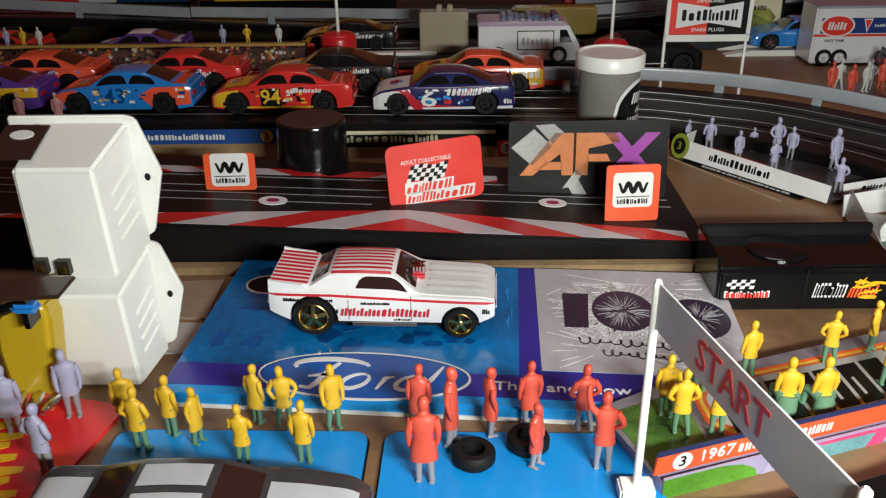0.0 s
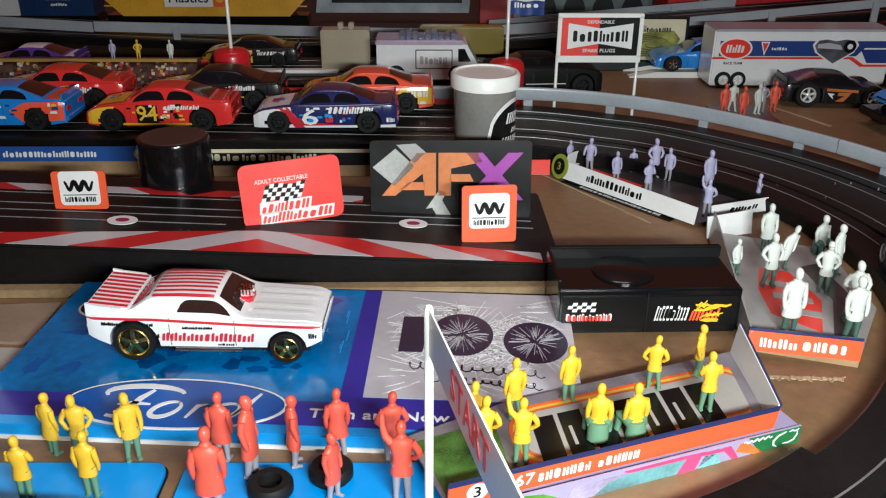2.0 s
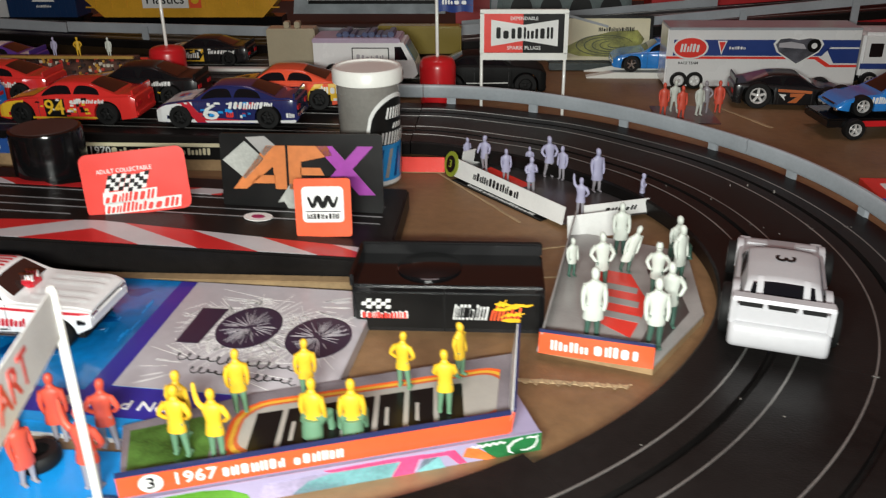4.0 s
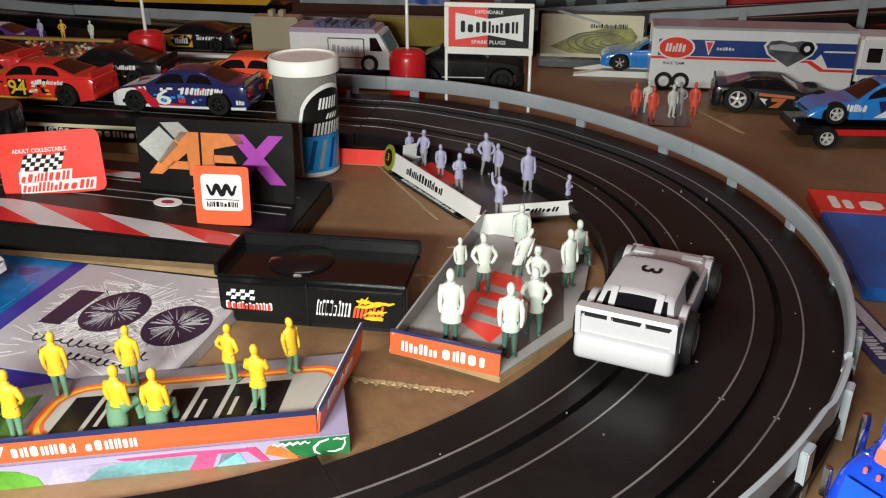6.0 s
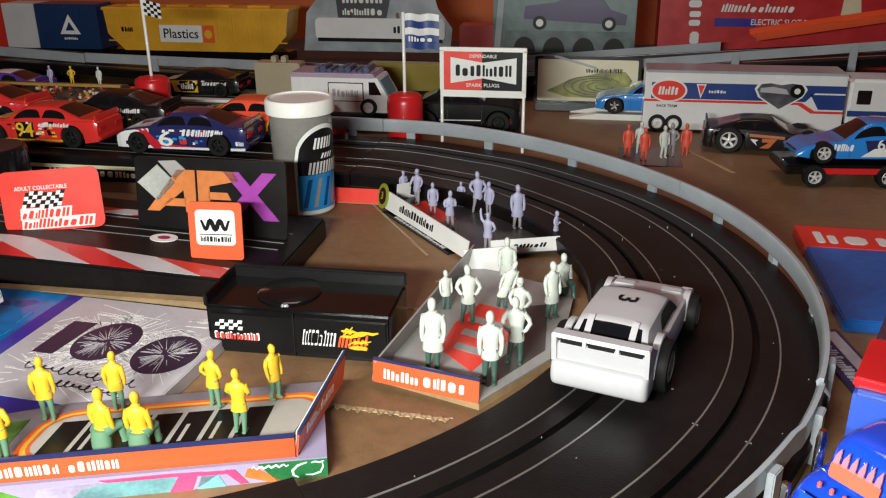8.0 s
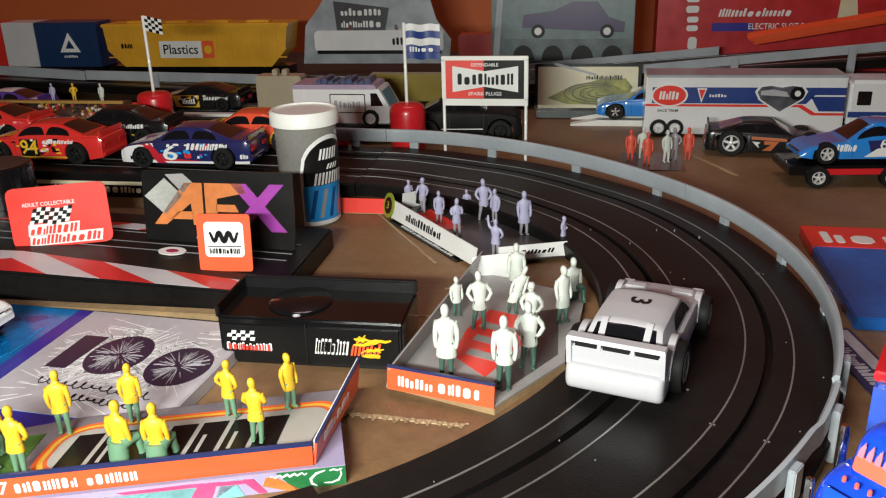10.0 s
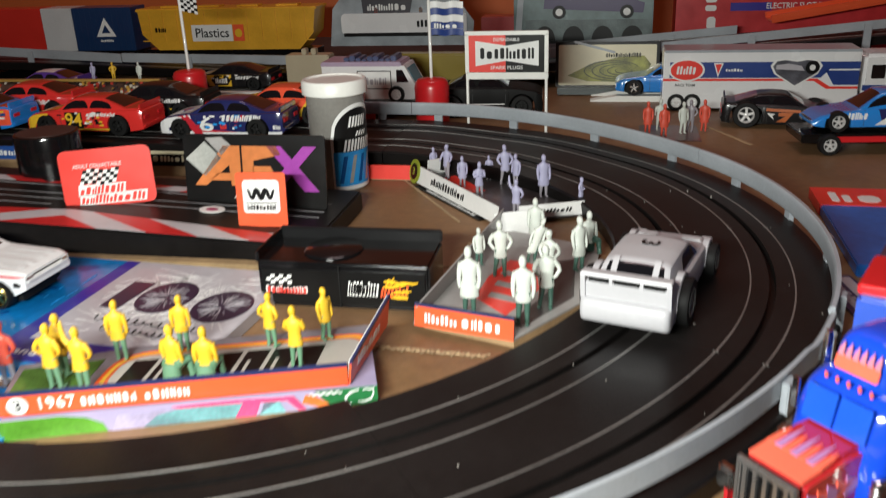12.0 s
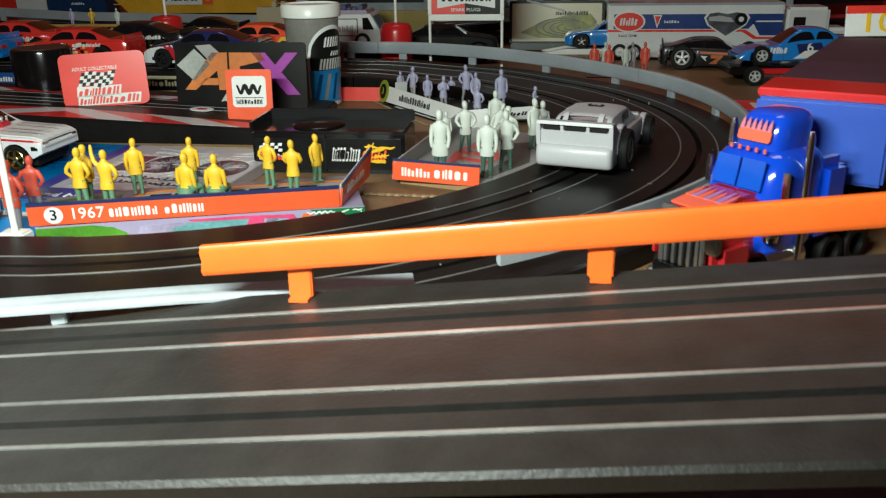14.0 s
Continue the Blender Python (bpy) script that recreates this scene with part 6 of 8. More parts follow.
# ---- trucks and wagons ----
# race team trailer with its tractor
rig = empty("race_truck", pose(0.2475, 0.6000, 0.0024), "white race team trailer truck with blue and red side stripes", "toy truck")
part("trailer_body", boxbm(0, 0.1190, 0, 0.026, -0.0008, 0.0365, bevel=0.0010), WHITEPAINT, rig)
part("roof_edge", boxbm(0.0005, 0.1185, -0.0006, 0.0266, 0.0350, 0.0366, bevel=0.0003), GUARDM, rig)
rs = Matrix.Translation((0, -0.0002, 0)) @ STAND
NB = card_ink("truck_blue_print", (0.02, 0.05, 0.22))
part("blue_band", prismbm([(0.004, 0.0190), (0.096, 0.0190), (0.101, 0.0245), (0.1185, 0.0245), (0.1185, 0.0290), (0.004, 0.0290)], 0, 0.0002), NB, rig, m=rs, smooth=None)
part("red_line", prismbm([(0.0, 0.0170), (0.092, 0.0170), (0.100, 0.0120), (0.1185, 0.0120), (0.1185, 0.0135), (0.102, 0.0135), (0.094, 0.0185), (0.0, 0.0185)], 0, 0.0002), REDI, rig, m=rs, smooth=None)
part("blue_block", prismbm([(0.104, 0.0145), (0.1185, 0.0145), (0.1185, 0.0235), (0.0985, 0.0235)], 0, 0.0002), NB, rig, m=rs, smooth=None)
part("badge_rim", prismbm(oval(0.0145, 0.0240, 0.0112, 0.0072), 0, 0.0004), WHITEI, rig, m=rs, smooth=None)
part("badge", prismbm(oval(0.0145, 0.0240, 0.0100, 0.0062), 0, 0.0006), REDI, rig, m=rs, smooth=None)
print_bars(WHITEI, rig, 0.0080, 0.0205, 0.0240, 0.0052, 0.0006, 3, m=rs, slant=0.1, seed=101)
part("pennant", prismbm([(0.0310, 0.0285), (0.0370, 0.0285), (0.0340, 0.0195)], 0, 0.0004), WHITEI, rig, m=rs, smooth=None)
part("pennant_red", prismbm([(0.0320, 0.0277), (0.0360, 0.0277), (0.0340, 0.0215)], 0, 0.0006), REDI, rig, m=rs, smooth=None)
print_bars(WHITEI, rig, 0.0385, 0.0490, 0.0240, 0.0020, 0.0002, 6, m=rs, seed=102)
words("RACE TEAM", BLACKI, rig, 0.0140, 0.0143, 0.0002, 0.0017, m=rs)
heart = [(0.0810, 0.0130), (0.0680, 0.0215), (0.0655, 0.0265), (0.0680, 0.0302), (0.0740, 0.0310), (0.0810, 0.0298), (0.0880, 0.0310), (0.0940, 0.0302), (0.0965, 0.0265), (0.0940, 0.0215)]
part("heart_rim", prismbm(heart, 0, 0.0004), WHITEI, rig, m=rs, smooth=None)
part("heart_field", prismbm([(0.081 + (x - 0.081) * 0.9, 0.0235 + (y - 0.0235) * 0.88) for x, y in heart], 0, 0.0006), card_ink("heart_grey_print", (0.10, 0.10, 0.12), vary=0.5, scale=300), rig, m=rs, smooth=None)
part("heart_wheel", prismbm(oval(0.0905, 0.0255, 0.0042, 0.0042, 22), 0, 0.0008), BLACKI, rig, m=rs, smooth=None)
part("heart_hub", prismbm(oval(0.0905, 0.0255, 0.0018, 0.0018, 16), 0, 0.0010), WHITEI, rig, m=rs, smooth=None)
part("heart_car", prismbm([(0.0690, 0.0245), (0.0860, 0.0235), (0.0840, 0.0265), (0.0760, 0.0280), (0.0690, 0.0270)], 0, 0.0008), GREYI, rig, m=rs, smooth=None)
part("cab", boxbm(0.1215, 0.1500, 0.002, 0.030, 0.0040, 0.0330, bevel=0.0020), WHITEPAINT, rig)
part("cab_window", boxbm(0.1260, 0.1340, 0.0014, 0.0022, 0.0180, 0.0265, bevel=0.0003), GLASSD, rig)
part("cab_stripe", boxbm(0.1216, 0.1500, 0.0015, 0.0020, 0.0105, 0.0140), NB, rig)
part("hood", boxbm(0.1490, 0.1640, 0.005, 0.027, 0.0040, 0.0190, bevel=0.0020), WHITEPAINT, rig)
part("chassis", boxbm(0.020, 0.160, 0.006, 0.026, 0.0030, 0.0090), BLACKP, rig)
for x in (0.0090, 0.0190, 0.1280, 0.1560):
    for s, y in ((-1, 0.0014), (1, 0.0250)):
        wo = new("wheel", tm)
        wo.parent, wo.matrix_local = rig, pose(x, y, 0.0032, 0, 0, 0 if s < 0 else 180)
        ro = new("rim", rm)
        ro.parent = wo

# white step van with a lilac roof
van = empty("step_van", pose(0.0270, 0.5680, 0.0118), "white toy delivery van with lilac roof and dark roof load", "toy van")
part("body", prismbm([(0, 0.002), (0.062, 0.002), (0.0645, 0.0045), (0.0630, 0.0110), (0.0560, 0.0235), (0, 0.0235)], -0.026, 0.0, STAND), WHITEPAINT, van)
part("roof", boxbm(-0.0005, 0.054, -0.0005, 0.0265, 0.0225, 0.0260, bevel=0.0008), plastic("lilac_roof", (0.42, 0.33, 0.44)), van)
for i in range(9):
    part("roof_load", boxbm(0.014 + 0.004 * i, 0.0178 + 0.004 * i, 0.004, 0.022, 0.026, 0.0282 + 0.0012 * math.sin(i * 1.7), bevel=0.0006), plastic("slate_blue_load", (0.07, 0.09, 0.18)), van)
vs_ = Matrix.Translation((0, -0.0001, 0)) @ STAND
part("hatch_frame", prismbm(rrect(0.024, 0.047, 0.0085, 0.0205, 0.0006), 0, 0.0002), BLACKI, van, m=vs_, smooth=None)
part("hatch", prismbm(rrect(0.0246, 0.0464, 0.0091, 0.0199, 0.0005), 0, 0.0003), WHITEI, van, m=vs_, smooth=None)
print_bars(GREYI, van, 0.0265, 0.0440, 0.0140, 0.0050, 0.0003, 6, m=vs_, seed=111)
part("side_window", prismbm([(0.0505, 0.0130), (0.0585, 0.0130), (0.0545, 0.0210), (0.0505, 0.0210)], 0, 0.0003), GLASSD, van, m=vs_, smooth=None)
part("windscreen", boxbm(-0.0002, 0.0002, 0.003, 0.023, 0, 0.0115), plastic("teal_glass", (0.05, 0.15, 0.20), rough=0.15), van, m=Matrix.Translation((0.0627, 0, 0.0117)) @ Matrix.Rotation(radians(-28), 4, "Y"))
for x in (0.012, 0.050):
    for s, y in ((-1, 0.001), (1, 0.025)):
        wo = new("wheel", tm)
        wo.parent, wo.matrix_local = van, pose(x, y, 0.0052, 0, 0, 0 if s < 0 else 180)
        ro = new("rim", rm)
        ro.parent = wo

# ---- blue flamed tractor by the rising track ----
TB = plastic("candy_blue", (0.008, 0.060, 0.60), coat=1.0, rough=0.14)
TO = plastic("flame_pink_orange", (0.85, 0.14, 0.08), coat=0.5)
truck = empty("toy_truck", pose(0.2607, 0.1829, 0.0, 0, 0, 221) @ Matrix.Diagonal((0.94, 0.78, 0.93, 1)), "candy blue toy tractor truck with orange flames and chrome grille", "toy truck")
part("chassis", boxbm(-0.050, 0.0222, -0.0095, 0.0095, 0.0040, 0.0090, bevel=0.0005), BLACKP, truck)
bm = bmesh.new()
prism(bm, [(0.0180, 0.0065), (0.0186, 0.0236), (0.0170, 0.0254), (0.0050, 0.0272), (-0.004, 0.0272), (-0.004, 0.0065)], -0.0088, 0.0088, STAND)
bmesh.ops.bevel(bm, geom=list(bm.edges), offset=0.0014, segments=2, affect="EDGES")
part("hood", bm, plastic("hood_red", (0.42, 0.018, 0.022), coat=1.0, rough=0.16), truck, "red flame-painted hood")
def soft_block(cx, cz, ax, ay, az, power, lean):
    bm = bmesh.new()
    bmesh.ops.create_uvsphere(bm, u_segments=40, v_segments=24, radius=1.0)
    for v in bm.verts:
        p = [math.copysign(abs(c) ** power, c) for c in v.co]
        v.co = (cx + p[0] * ax - lean * max(p[2], 0) * az, p[1] * ay, cz + p[2] * az)
    return bm


bm = soft_block(-0.0105, 0.0225, 0.0115, 0.0148, 0.0156, 0.46, 0.22)
part("cab", bm, TB, truck, smooth=80)
for y0, y1 in ((-0.0092, -0.0004), (0.0004, 0.0092)):
    part("windscreen", boxbm(-0.0001, 0.0003, y0, y1, 0, 0.0080, bevel=0.0001), plastic("blue_glass", (0.012, 0.085, 0.55), rough=0.08, coat=1.0), truck, m=Matrix.Translation((0.0006, 0, 0.0278)) @ Matrix.Rotation(radians(-12), 4, "Y"))
bm = soft_block(-0.0130, 0.0388, 0.0078, 0.0090, 0.0086, 0.50, 0.25)
part("roof_fairing", bm, TB, truck, smooth=80)
fm2 = Matrix.Translation((-0.0053, 0, 0.0418)) @ pose(0, 0, 0, 76, 0, 90) @ Matrix.Scale(0.82, 4)
flame_base = part("roof_flame", prismbm(rrect(-0.0075, 0.0075, -0.0030, 0.0010, 0.0010), 0, 0.0004), TO, truck, m=fm2, smooth=None)
for i in range(6):
    x = -0.0063 + 0.0025 * i
    part("flame_tongue", prismbm([(x - 0.0009, 0.0006), (x + 0.0009, 0.0006), (x + 0.0009, 0.0024), (x + 0.0005, 0.0046), (x - 0.0006, 0.0026)], 0.0, 0.00045), plastic("flame_pink", (0.62, 0.20, 0.27), coat=0.5), flame_base, smooth=None)
LIL = plastic("flame_lilac", (0.42, 0.20, 0.42), coat=0.5)
HM = Matrix.Translation((0, 0, 0.0279)) @ Matrix.Rotation(radians(8.5), 4, "Y")
part("hood_field", prismbm([(0.0180, -0.0080), (0.0180, 0.0080), (0.0120, 0.0080), (0.0120, -0.0080)], -0.0005, 0.0001), TO, truck, m=HM)
for i in range(7):
    y = -0.0069 + 0.0023 * i
    part("hood_flame", prismbm([(0.0125, y - 0.0011), (0.0125, y + 0.0011), (0.0085, y + 0.0008), (0.0055 - 0.0015 * (i % 2), y), (0.0085, y - 0.0008)], -0.0004, 0.0003), LIL if i % 2 else TO, truck, m=HM)
for s in (-1, 1):
    for i in range(5):
        x = 0.0165 - 0.0030 * i
        part("side_flame", prismbm([(x, 0.0170), (x - 0.0026, 0.0176 + 0.0006 * (i % 2)), (x - 0.0060, 0.0196 + 0.0008 * (i % 2)), (x - 0.0020, 0.0210), (x, 0.0222)], s * 0.0088 - 0.0003, s * 0.0088 + 0.0003, STAND), TO if i % 2 else LIL, truck)
grille = part("grille", boxbm(0.0184, 0.0196, -0.0084, 0.0084, 0.0080, 0.0246, bevel=0.0004), BLACKP, truck)
DULLC = mat("dull_chrome", (0.45, 0.43, 0.42), rough=0.25, metal=0.9)
for i in range(5):
    part("grille_bar", boxbm(0.0192, 0.0203, -0.0068 + 0.0031 * i, -0.0056 + 0.0031 * i, 0.0092, 0.0232), DULLC, grille)
for y0, y1, z0, z1 in ((-0.0090, 0.0090, 0.0232, 0.0250), (-0.0090, -0.0074, 0.0080, 0.0236), (0.0074, 0.0090, 0.0080, 0.0236), (-0.0090, 0.0090, 0.0072, 0.0090)):
    part("grille_frame", boxbm(0.0190, 0.0206, y0, y1, z0, z1, bevel=0.0004), DULLC, grille)
part("bumper", boxbm(0.0185, 0.0220, -0.0125, 0.0125, 0.0025, 0.0065, bevel=0.0008), CHROME, truck)
for s in (-1, 1):
    part("fender", boxbm(0.0060, 0.0200, s * 0.0115 - 0.0030, s * 0.0115 + 0.0030, 0.0080, 0.0185, bevel=0.0024), MATS["hood_red"], truck)
    part("headlight", boxbm(0.0184, 0.0212, s * 0.0118 - 0.0026, s * 0.0118 + 0.0026, 0.0150, 0.0205, bevel=0.0008), CHROME, truck)
    part("air_cleaner", lathebm([(0.0022, 0.0), (0.0024, 0.0015), (0.0018, 0.0022), (0.0024, 0.0030), (0.0018, 0.0038), (0.0024, 0.0046), (0.0018, 0.0054), (0.0022, 0.0062), (0.0012, 0.0070)], 14, pose(-0.0005, s * 0.0140, 0.0150)), CHROME, truck)
    part("sleeper_fender", boxbm(-0.030, -0.0175, s * 0.0125 - 0.0040, s * 0.0125 + 0.0040, 0.0120, 0.0345, bevel=0.0028), TB, truck)
    part("exhaust", lathebm([(0.0012, 0.006), (0.0012, 0.041), (0.0008, 0.043)], 12, pose(-0.0120, s * 0.0146, 0)), CHROME, truck)
    part("fuel_tank", lathebm([(0.0034, -0.008), (0.0036, 0.0), (0.0034, 0.008)], 16, pose(-0.008, s * 0.0115, 0.0080, 0, 90, 0)), CHROME, truck)
    part("mirror", boxbm(-0.0040, -0.0027, s * 0.0150 - 0.0010, s * 0.0150 + 0.0010, 0.0260, 0.0335, bevel=0.0003), CHROME, truck)
    for x in (0.0130, -0.0300, -0.0420):
        wo = new("wheel", tm)
        wo.parent, wo.matrix_local = truck, pose(x, s * 0.0110, 0.0055, 0, 0, 0 if s < 0 else 180)
        if x > 0:
            ro = new("rim", rm)
            ro.parent = wo
for i in range(5):
    part("roof_lamp", lathebm([(0.0005, 0), (0.0005, 0.0009), (0.0002, 0.0012)], 8, pose(-0.0029, -0.0064 + 0.0032 * i, 0.0372)), TO, truck)
crate = empty("storage_box", pose(0.2685, 0.2075, 0.0, 0, 0, -24), "long blue trailer box with red top, its rear shaded in maroon", "box")
part("box_body", boxbm(0.0, 0.0335, 0.0, 0.135, 0.0225, 0.0440, bevel=0.0008), plastic("box_blue", (0.04, 0.10, 0.50)), crate)
part("red_rim", boxbm(-0.0004, 0.0339, 0.002, 0.022, 0.0438, 0.0462, bevel=0.0004), REDP, crate)
# rest of the red top, its shade put into a maroon colour
part("cover", boxbm(0.0004, 0.0331, 0.0215, 0.134, 0.0436, 0.0462, bevel=0.0006), mat("shaded_red_top", (0.06, 0.012, 0.03), rough=0.8, vary=0.3), crate)
part("undercarriage", boxbm(0.004, 0.030, 0.048, 0.130, 0.0030, 0.0226), BLACKP, crate)
for y in (0.095, 0.110):
    for x in (0.003, 0.0305):
        part("wheel", tm, None, crate, m=pose(x, y, 0.0055, 0, 0, 90))
tenm = Matrix.Translation((0.3400, 0.3270, 0.0470)) @ Matrix.Scale(0.85, 4) @ Matrix.Rotation(radians(4), 4, "Z") @ Matrix.Rotation(radians(80), 4, "X")
ten = empty("number_board", tenm, "white board with a red edge and yellow number", "sign")
part("panel", boxbm(-0.0180, 0.0200, -0.0005, 0.0130, -0.001, 0, bevel=0.0002), WHITEI, ten)
part("red_edge", boxbm(-0.0180, 0.0200, 0.0095, 0.0130, 0.0, 0.0003), REDI, ten)
words("10", MATS["flame_yellow_print"], ten, -0.0040, 0.0052, 0.0002, 0.0090, squeeze=1.3)
awbox = empty("car_box", pose(0.3560, 0.3700, 0.0, 0, 0, -1.5), "blue box with red band and white print by the bend", "box")
part("box_body", boxbm(-0.053, 0.060, -0.046, 0.0455, 0.0, 0.0046, bevel=0.0005), card_ink("box_deep_blue", (0.012, 0.12, 0.45), vary=0.3, scale=50), awbox)
part("red_band", boxbm(-0.0535, 0.0605, 0.0215, 0.0460, 0.0002, 0.0049), REDI, awbox)
print_bars(WHITEI, awbox, -0.048, 0.030, 0.0325, 0.0130, 0.0049, 6, seed=121)
leaf = empty("display_card", pose(0.2975, 0.3020, 0.0002, 0, 0, -80), "dark card with pale print lying beside the guard rail", "card")
part("card", boxbm(-0.022, 0.022, -0.006, 0.006, 0, 0.0008), NAVYI, leaf)
print_bars(GREYI, leaf, -0.019, 0.016, -0.002, 0.004, 0.0008, 14, seed=122)
part("pale_field", boxbm(-0.020, 0.006, 0.001, 0.005, 0.0008, 0.0010), GREYI, leaf)


# ---- billboard, flags, drums ----
def post(parent, x, y, z0, z1, r, material, name="post"):
    part(name, lathebm([(r, z0), (r, z1 - r * 0.5), (r * 0.6, z1)], 10, pose(x, y, 0)), material, parent)


bill = empty("billboard", pose(0.1550, 0.5220, 0.0), "white-framed billboard with red and black bow-tie print on two posts", "billboard")
part("panel", boxbm(-0.0225, 0.0225, -0.0006, 0.0010, 0.0385, 0.0605, bevel=0.0002), BLACKI, bill)
for x0, x1, z0, z1 in ((-0.0240, 0.0240, 0.0600, 0.0622), (-0.0235, 0.0240, 0.0350, 0.0388), (-0.0240, -0.0218, 0.0385, 0.0603), (0.0218, 0.0240, 0.0385, 0.0603)):
    part("frame_bar", boxbm(x0, x1, -0.0014, 0.0014, z0, z1, bevel=0.0003), WHITEP, bill)
post(bill, -0.0232, 0.0006, 0.0, 0.0400, 0.0009, WHITEP)
post(bill, 0.0228, 0.0006, 0.0, 0.0400, 0.0009, WHITEP)
bs = Matrix.Translation((0, -0.0006, 0)) @ STAND
part("red_half", prismbm([(-0.0218, 0.0390), (-0.0005, 0.0390), (-0.0005, 0.0600), (-0.0218, 0.0600)], 0, 0.0001), REDI, bill, m=bs, smooth=None)
part("bow_tie", prismbm([(-0.0180, 0.0425), (0.0, 0.0455), (0.0185, 0.0425), (0.0185, 0.0568), (0.0, 0.0540), (-0.0180, 0.0568)], 0, 0.0002), WHITEI, bill, m=bs, smooth=None)
print_bars(BLACKI, bill, -0.0155, 0.0165, 0.0497, 0.0062, 0.0002, 8, m=bs, seed=131)
words("DEPENDABLE", WHITEI, bill, 0.0, 0.0574, 0.0001, 0.0018, m=bs)
words("SPARK PLUGS", WHITEI, bill, 0.0, 0.0415, 0.0001, 0.0020, m=bs, squeeze=1.1)

for x, y, z, hh, top, kind in ((-0.0580, 0.5500, 0.0150, 0.0210, 0.0830, 0), (0.1055, 0.5450, 0.0, 0.0310, 0.0780, 1)):
    d = empty("flag_drum", pose(x, y, z), "red plastic drum holding a white flag pole", "flag", "flag drums")
    part("drum", lathebm([(0.0098, 0.0), (0.0104, 0.001), (0.0108, hh * 0.85), (0.0100, hh * 0.95), (0.0085, hh), (0.002, hh + 0.001)], 26), REDP, d)
    post(d, 0, 0, hh, top - z, 0.0010, WHITEP, "pole")
    fm_ = Matrix.Translation((0, 0, 0)) @ STAND
    ft = top - z
    if kind == 0:
        b1, b2 = bmesh.new(), bmesh.new()
        for i in range(5):
            for j in range(5):
                x0, z0 = 0.0008 + 0.0022 * i, ft - 0.0018 * (j + 1) - 0.0005 * i
                prism(b1 if (i + j) % 2 else b2, [(x0, z0), (x0 + 0.0022, z0 - 0.0005), (x0 + 0.0022, z0 + 0.0013), (x0, z0 + 0.0018)], 0, 0.0003)
        part("flag_dark", b1, BLACKI, d, m=fm_, smooth=None)
        part("flag_light", b2, WHITEI, d, m=fm_, smooth=None)
    else:
        for k, mm in enumerate((WHITEI, NB, WHITEI, NB, NB)):
            bm = bmesh.new()
            z0 = ft - 0.0010 - 0.0040 * k
            ribbon(bm, [(0.0008 + 0.0020 * i, 0.0008 * math.sin(i * 0.8), z0 + 0.0004 * math.sin(i * 1.1), 0, 1) for i in range(11)], [(-0.0001, -0.0038), (-0.0001, 0), (0.0001, 0), (0.0001, -0.0038)])
            part("flag_band", bm, mm, d)
        print_bars(WHITEI, d, 0.003, 0.018, ft - 0.0150, 0.0030, 0.0008, 4, m=fm_, seed=132)

start = empty("start_flag", pose(0.0555, 0.1900, 0.0012), "white pole with a long white flag and red lettering", "flag")
part("pole", lathebm([(0.0010, 0.0), (0.0010, 0.0580), (0.0006, 0.0590)], 12), WHITEP, start)
part("base", boxbm(-0.0042, 0.0042, -0.0030, 0.0030, 0, 0.0040, bevel=0.0006), WHITEP, start)
sm = Matrix.Rotation(radians(-78), 4, "Z") @ Matrix.Translation((0.0011, 0, 0)) @ STAND
part("flag", prismbm([(0, 0.0478), (0.034, 0.0484), (0.0665, 0.0496), (0.0665, 0.0610), (0.034, 0.0595), (0, 0.0586)], -0.0002, 0.0002), WHITEI, start, m=sm, smooth=None)
part("end_cap", lathebm([(0.0010, 0.0485), (0.0010, 0.0615), (0.0004, 0.0622)], 10, Matrix.Rotation(radians(-78), 4, "Z") @ Matrix.Translation((0.0680, 0, 0))), WHITEP, start)
for d in (0.00021, -0.00021):
    words("START", REDI, start, 0.0, 0.0, 0.0, 0.0066, m=sm @ Matrix.Translation((0.0310, 0.0537, d)) @ Matrix.Rotation(radians(1.5), 4, "Z") @ Matrix.Rotation(0 if d > 0 else math.pi, 4, "Y"), squeeze=0.95)

block = empty("tan_block", pose(0.0050, 0.6080, 0.0105), "tan plastic block with two studs on top", "toy block")
part("block", boxbm(-0.0160, 0.0160, -0.006, 0.008, 0, 0.0270, bevel=0.0008), plastic("tan_plastic", (0.42, 0.36, 0.25)), block)
for x in (-0.0030, 0.0040):
    part("stud", boxbm(x - 0.0018, x + 0.0018, -0.003, 0.003, 0.027, 0.031, bevel=0.0005), MATS["tan_plastic"], block)

cream = sign("railway_sign", 0.2110, 0.6570, 0.0051, 0.0735, 0.0318, 0.0012, BLACKI, "cream framed picture card with a yellow-green railway print", 0, -4)
part("foot", boxbm(-0.035, 0.035, -0.0049, 0.0, -0.008, 0.008, bevel=0.0006), plastic("dark_teal_base", (0.010, 0.022, 0.022)), cream)
part("cream_field", prismbm(rrect(-0.0345, 0.0345, 0.0012, 0.0298, 0.001), 0, 0.0002), CREAMI, cream, smooth=None)
part("picture", prismbm([(-0.028, 0.008), (-0.014, 0.004), (0.006, 0.0035), (0.026, 0.006), (0.031, 0.016), (0.026, 0.022), (0.008, 0.021), (-0.012, 0.016)], 0.0002, 0.0004), card_ink("landscape_print", (0.30, 0.30, 0.05), vary=0.6, scale=260), cream, smooth=None)
bm = bmesh.new()
for k in range(5):
    stroke(bm, curl(0.004 + 0.002 * k, 0.0115, 0.020 - 0.0035 * k, 0.0070 - 0.0013 * k, 20 + 30 * k, 300 + 20 * k, 18), 0.0008, 0.0004, 0.0005)
tagged(part("picture_line", bm, card_ink("olive_dark_print", (0.05, 0.06, 0.01)), cream, smooth=None), kind="stuff")
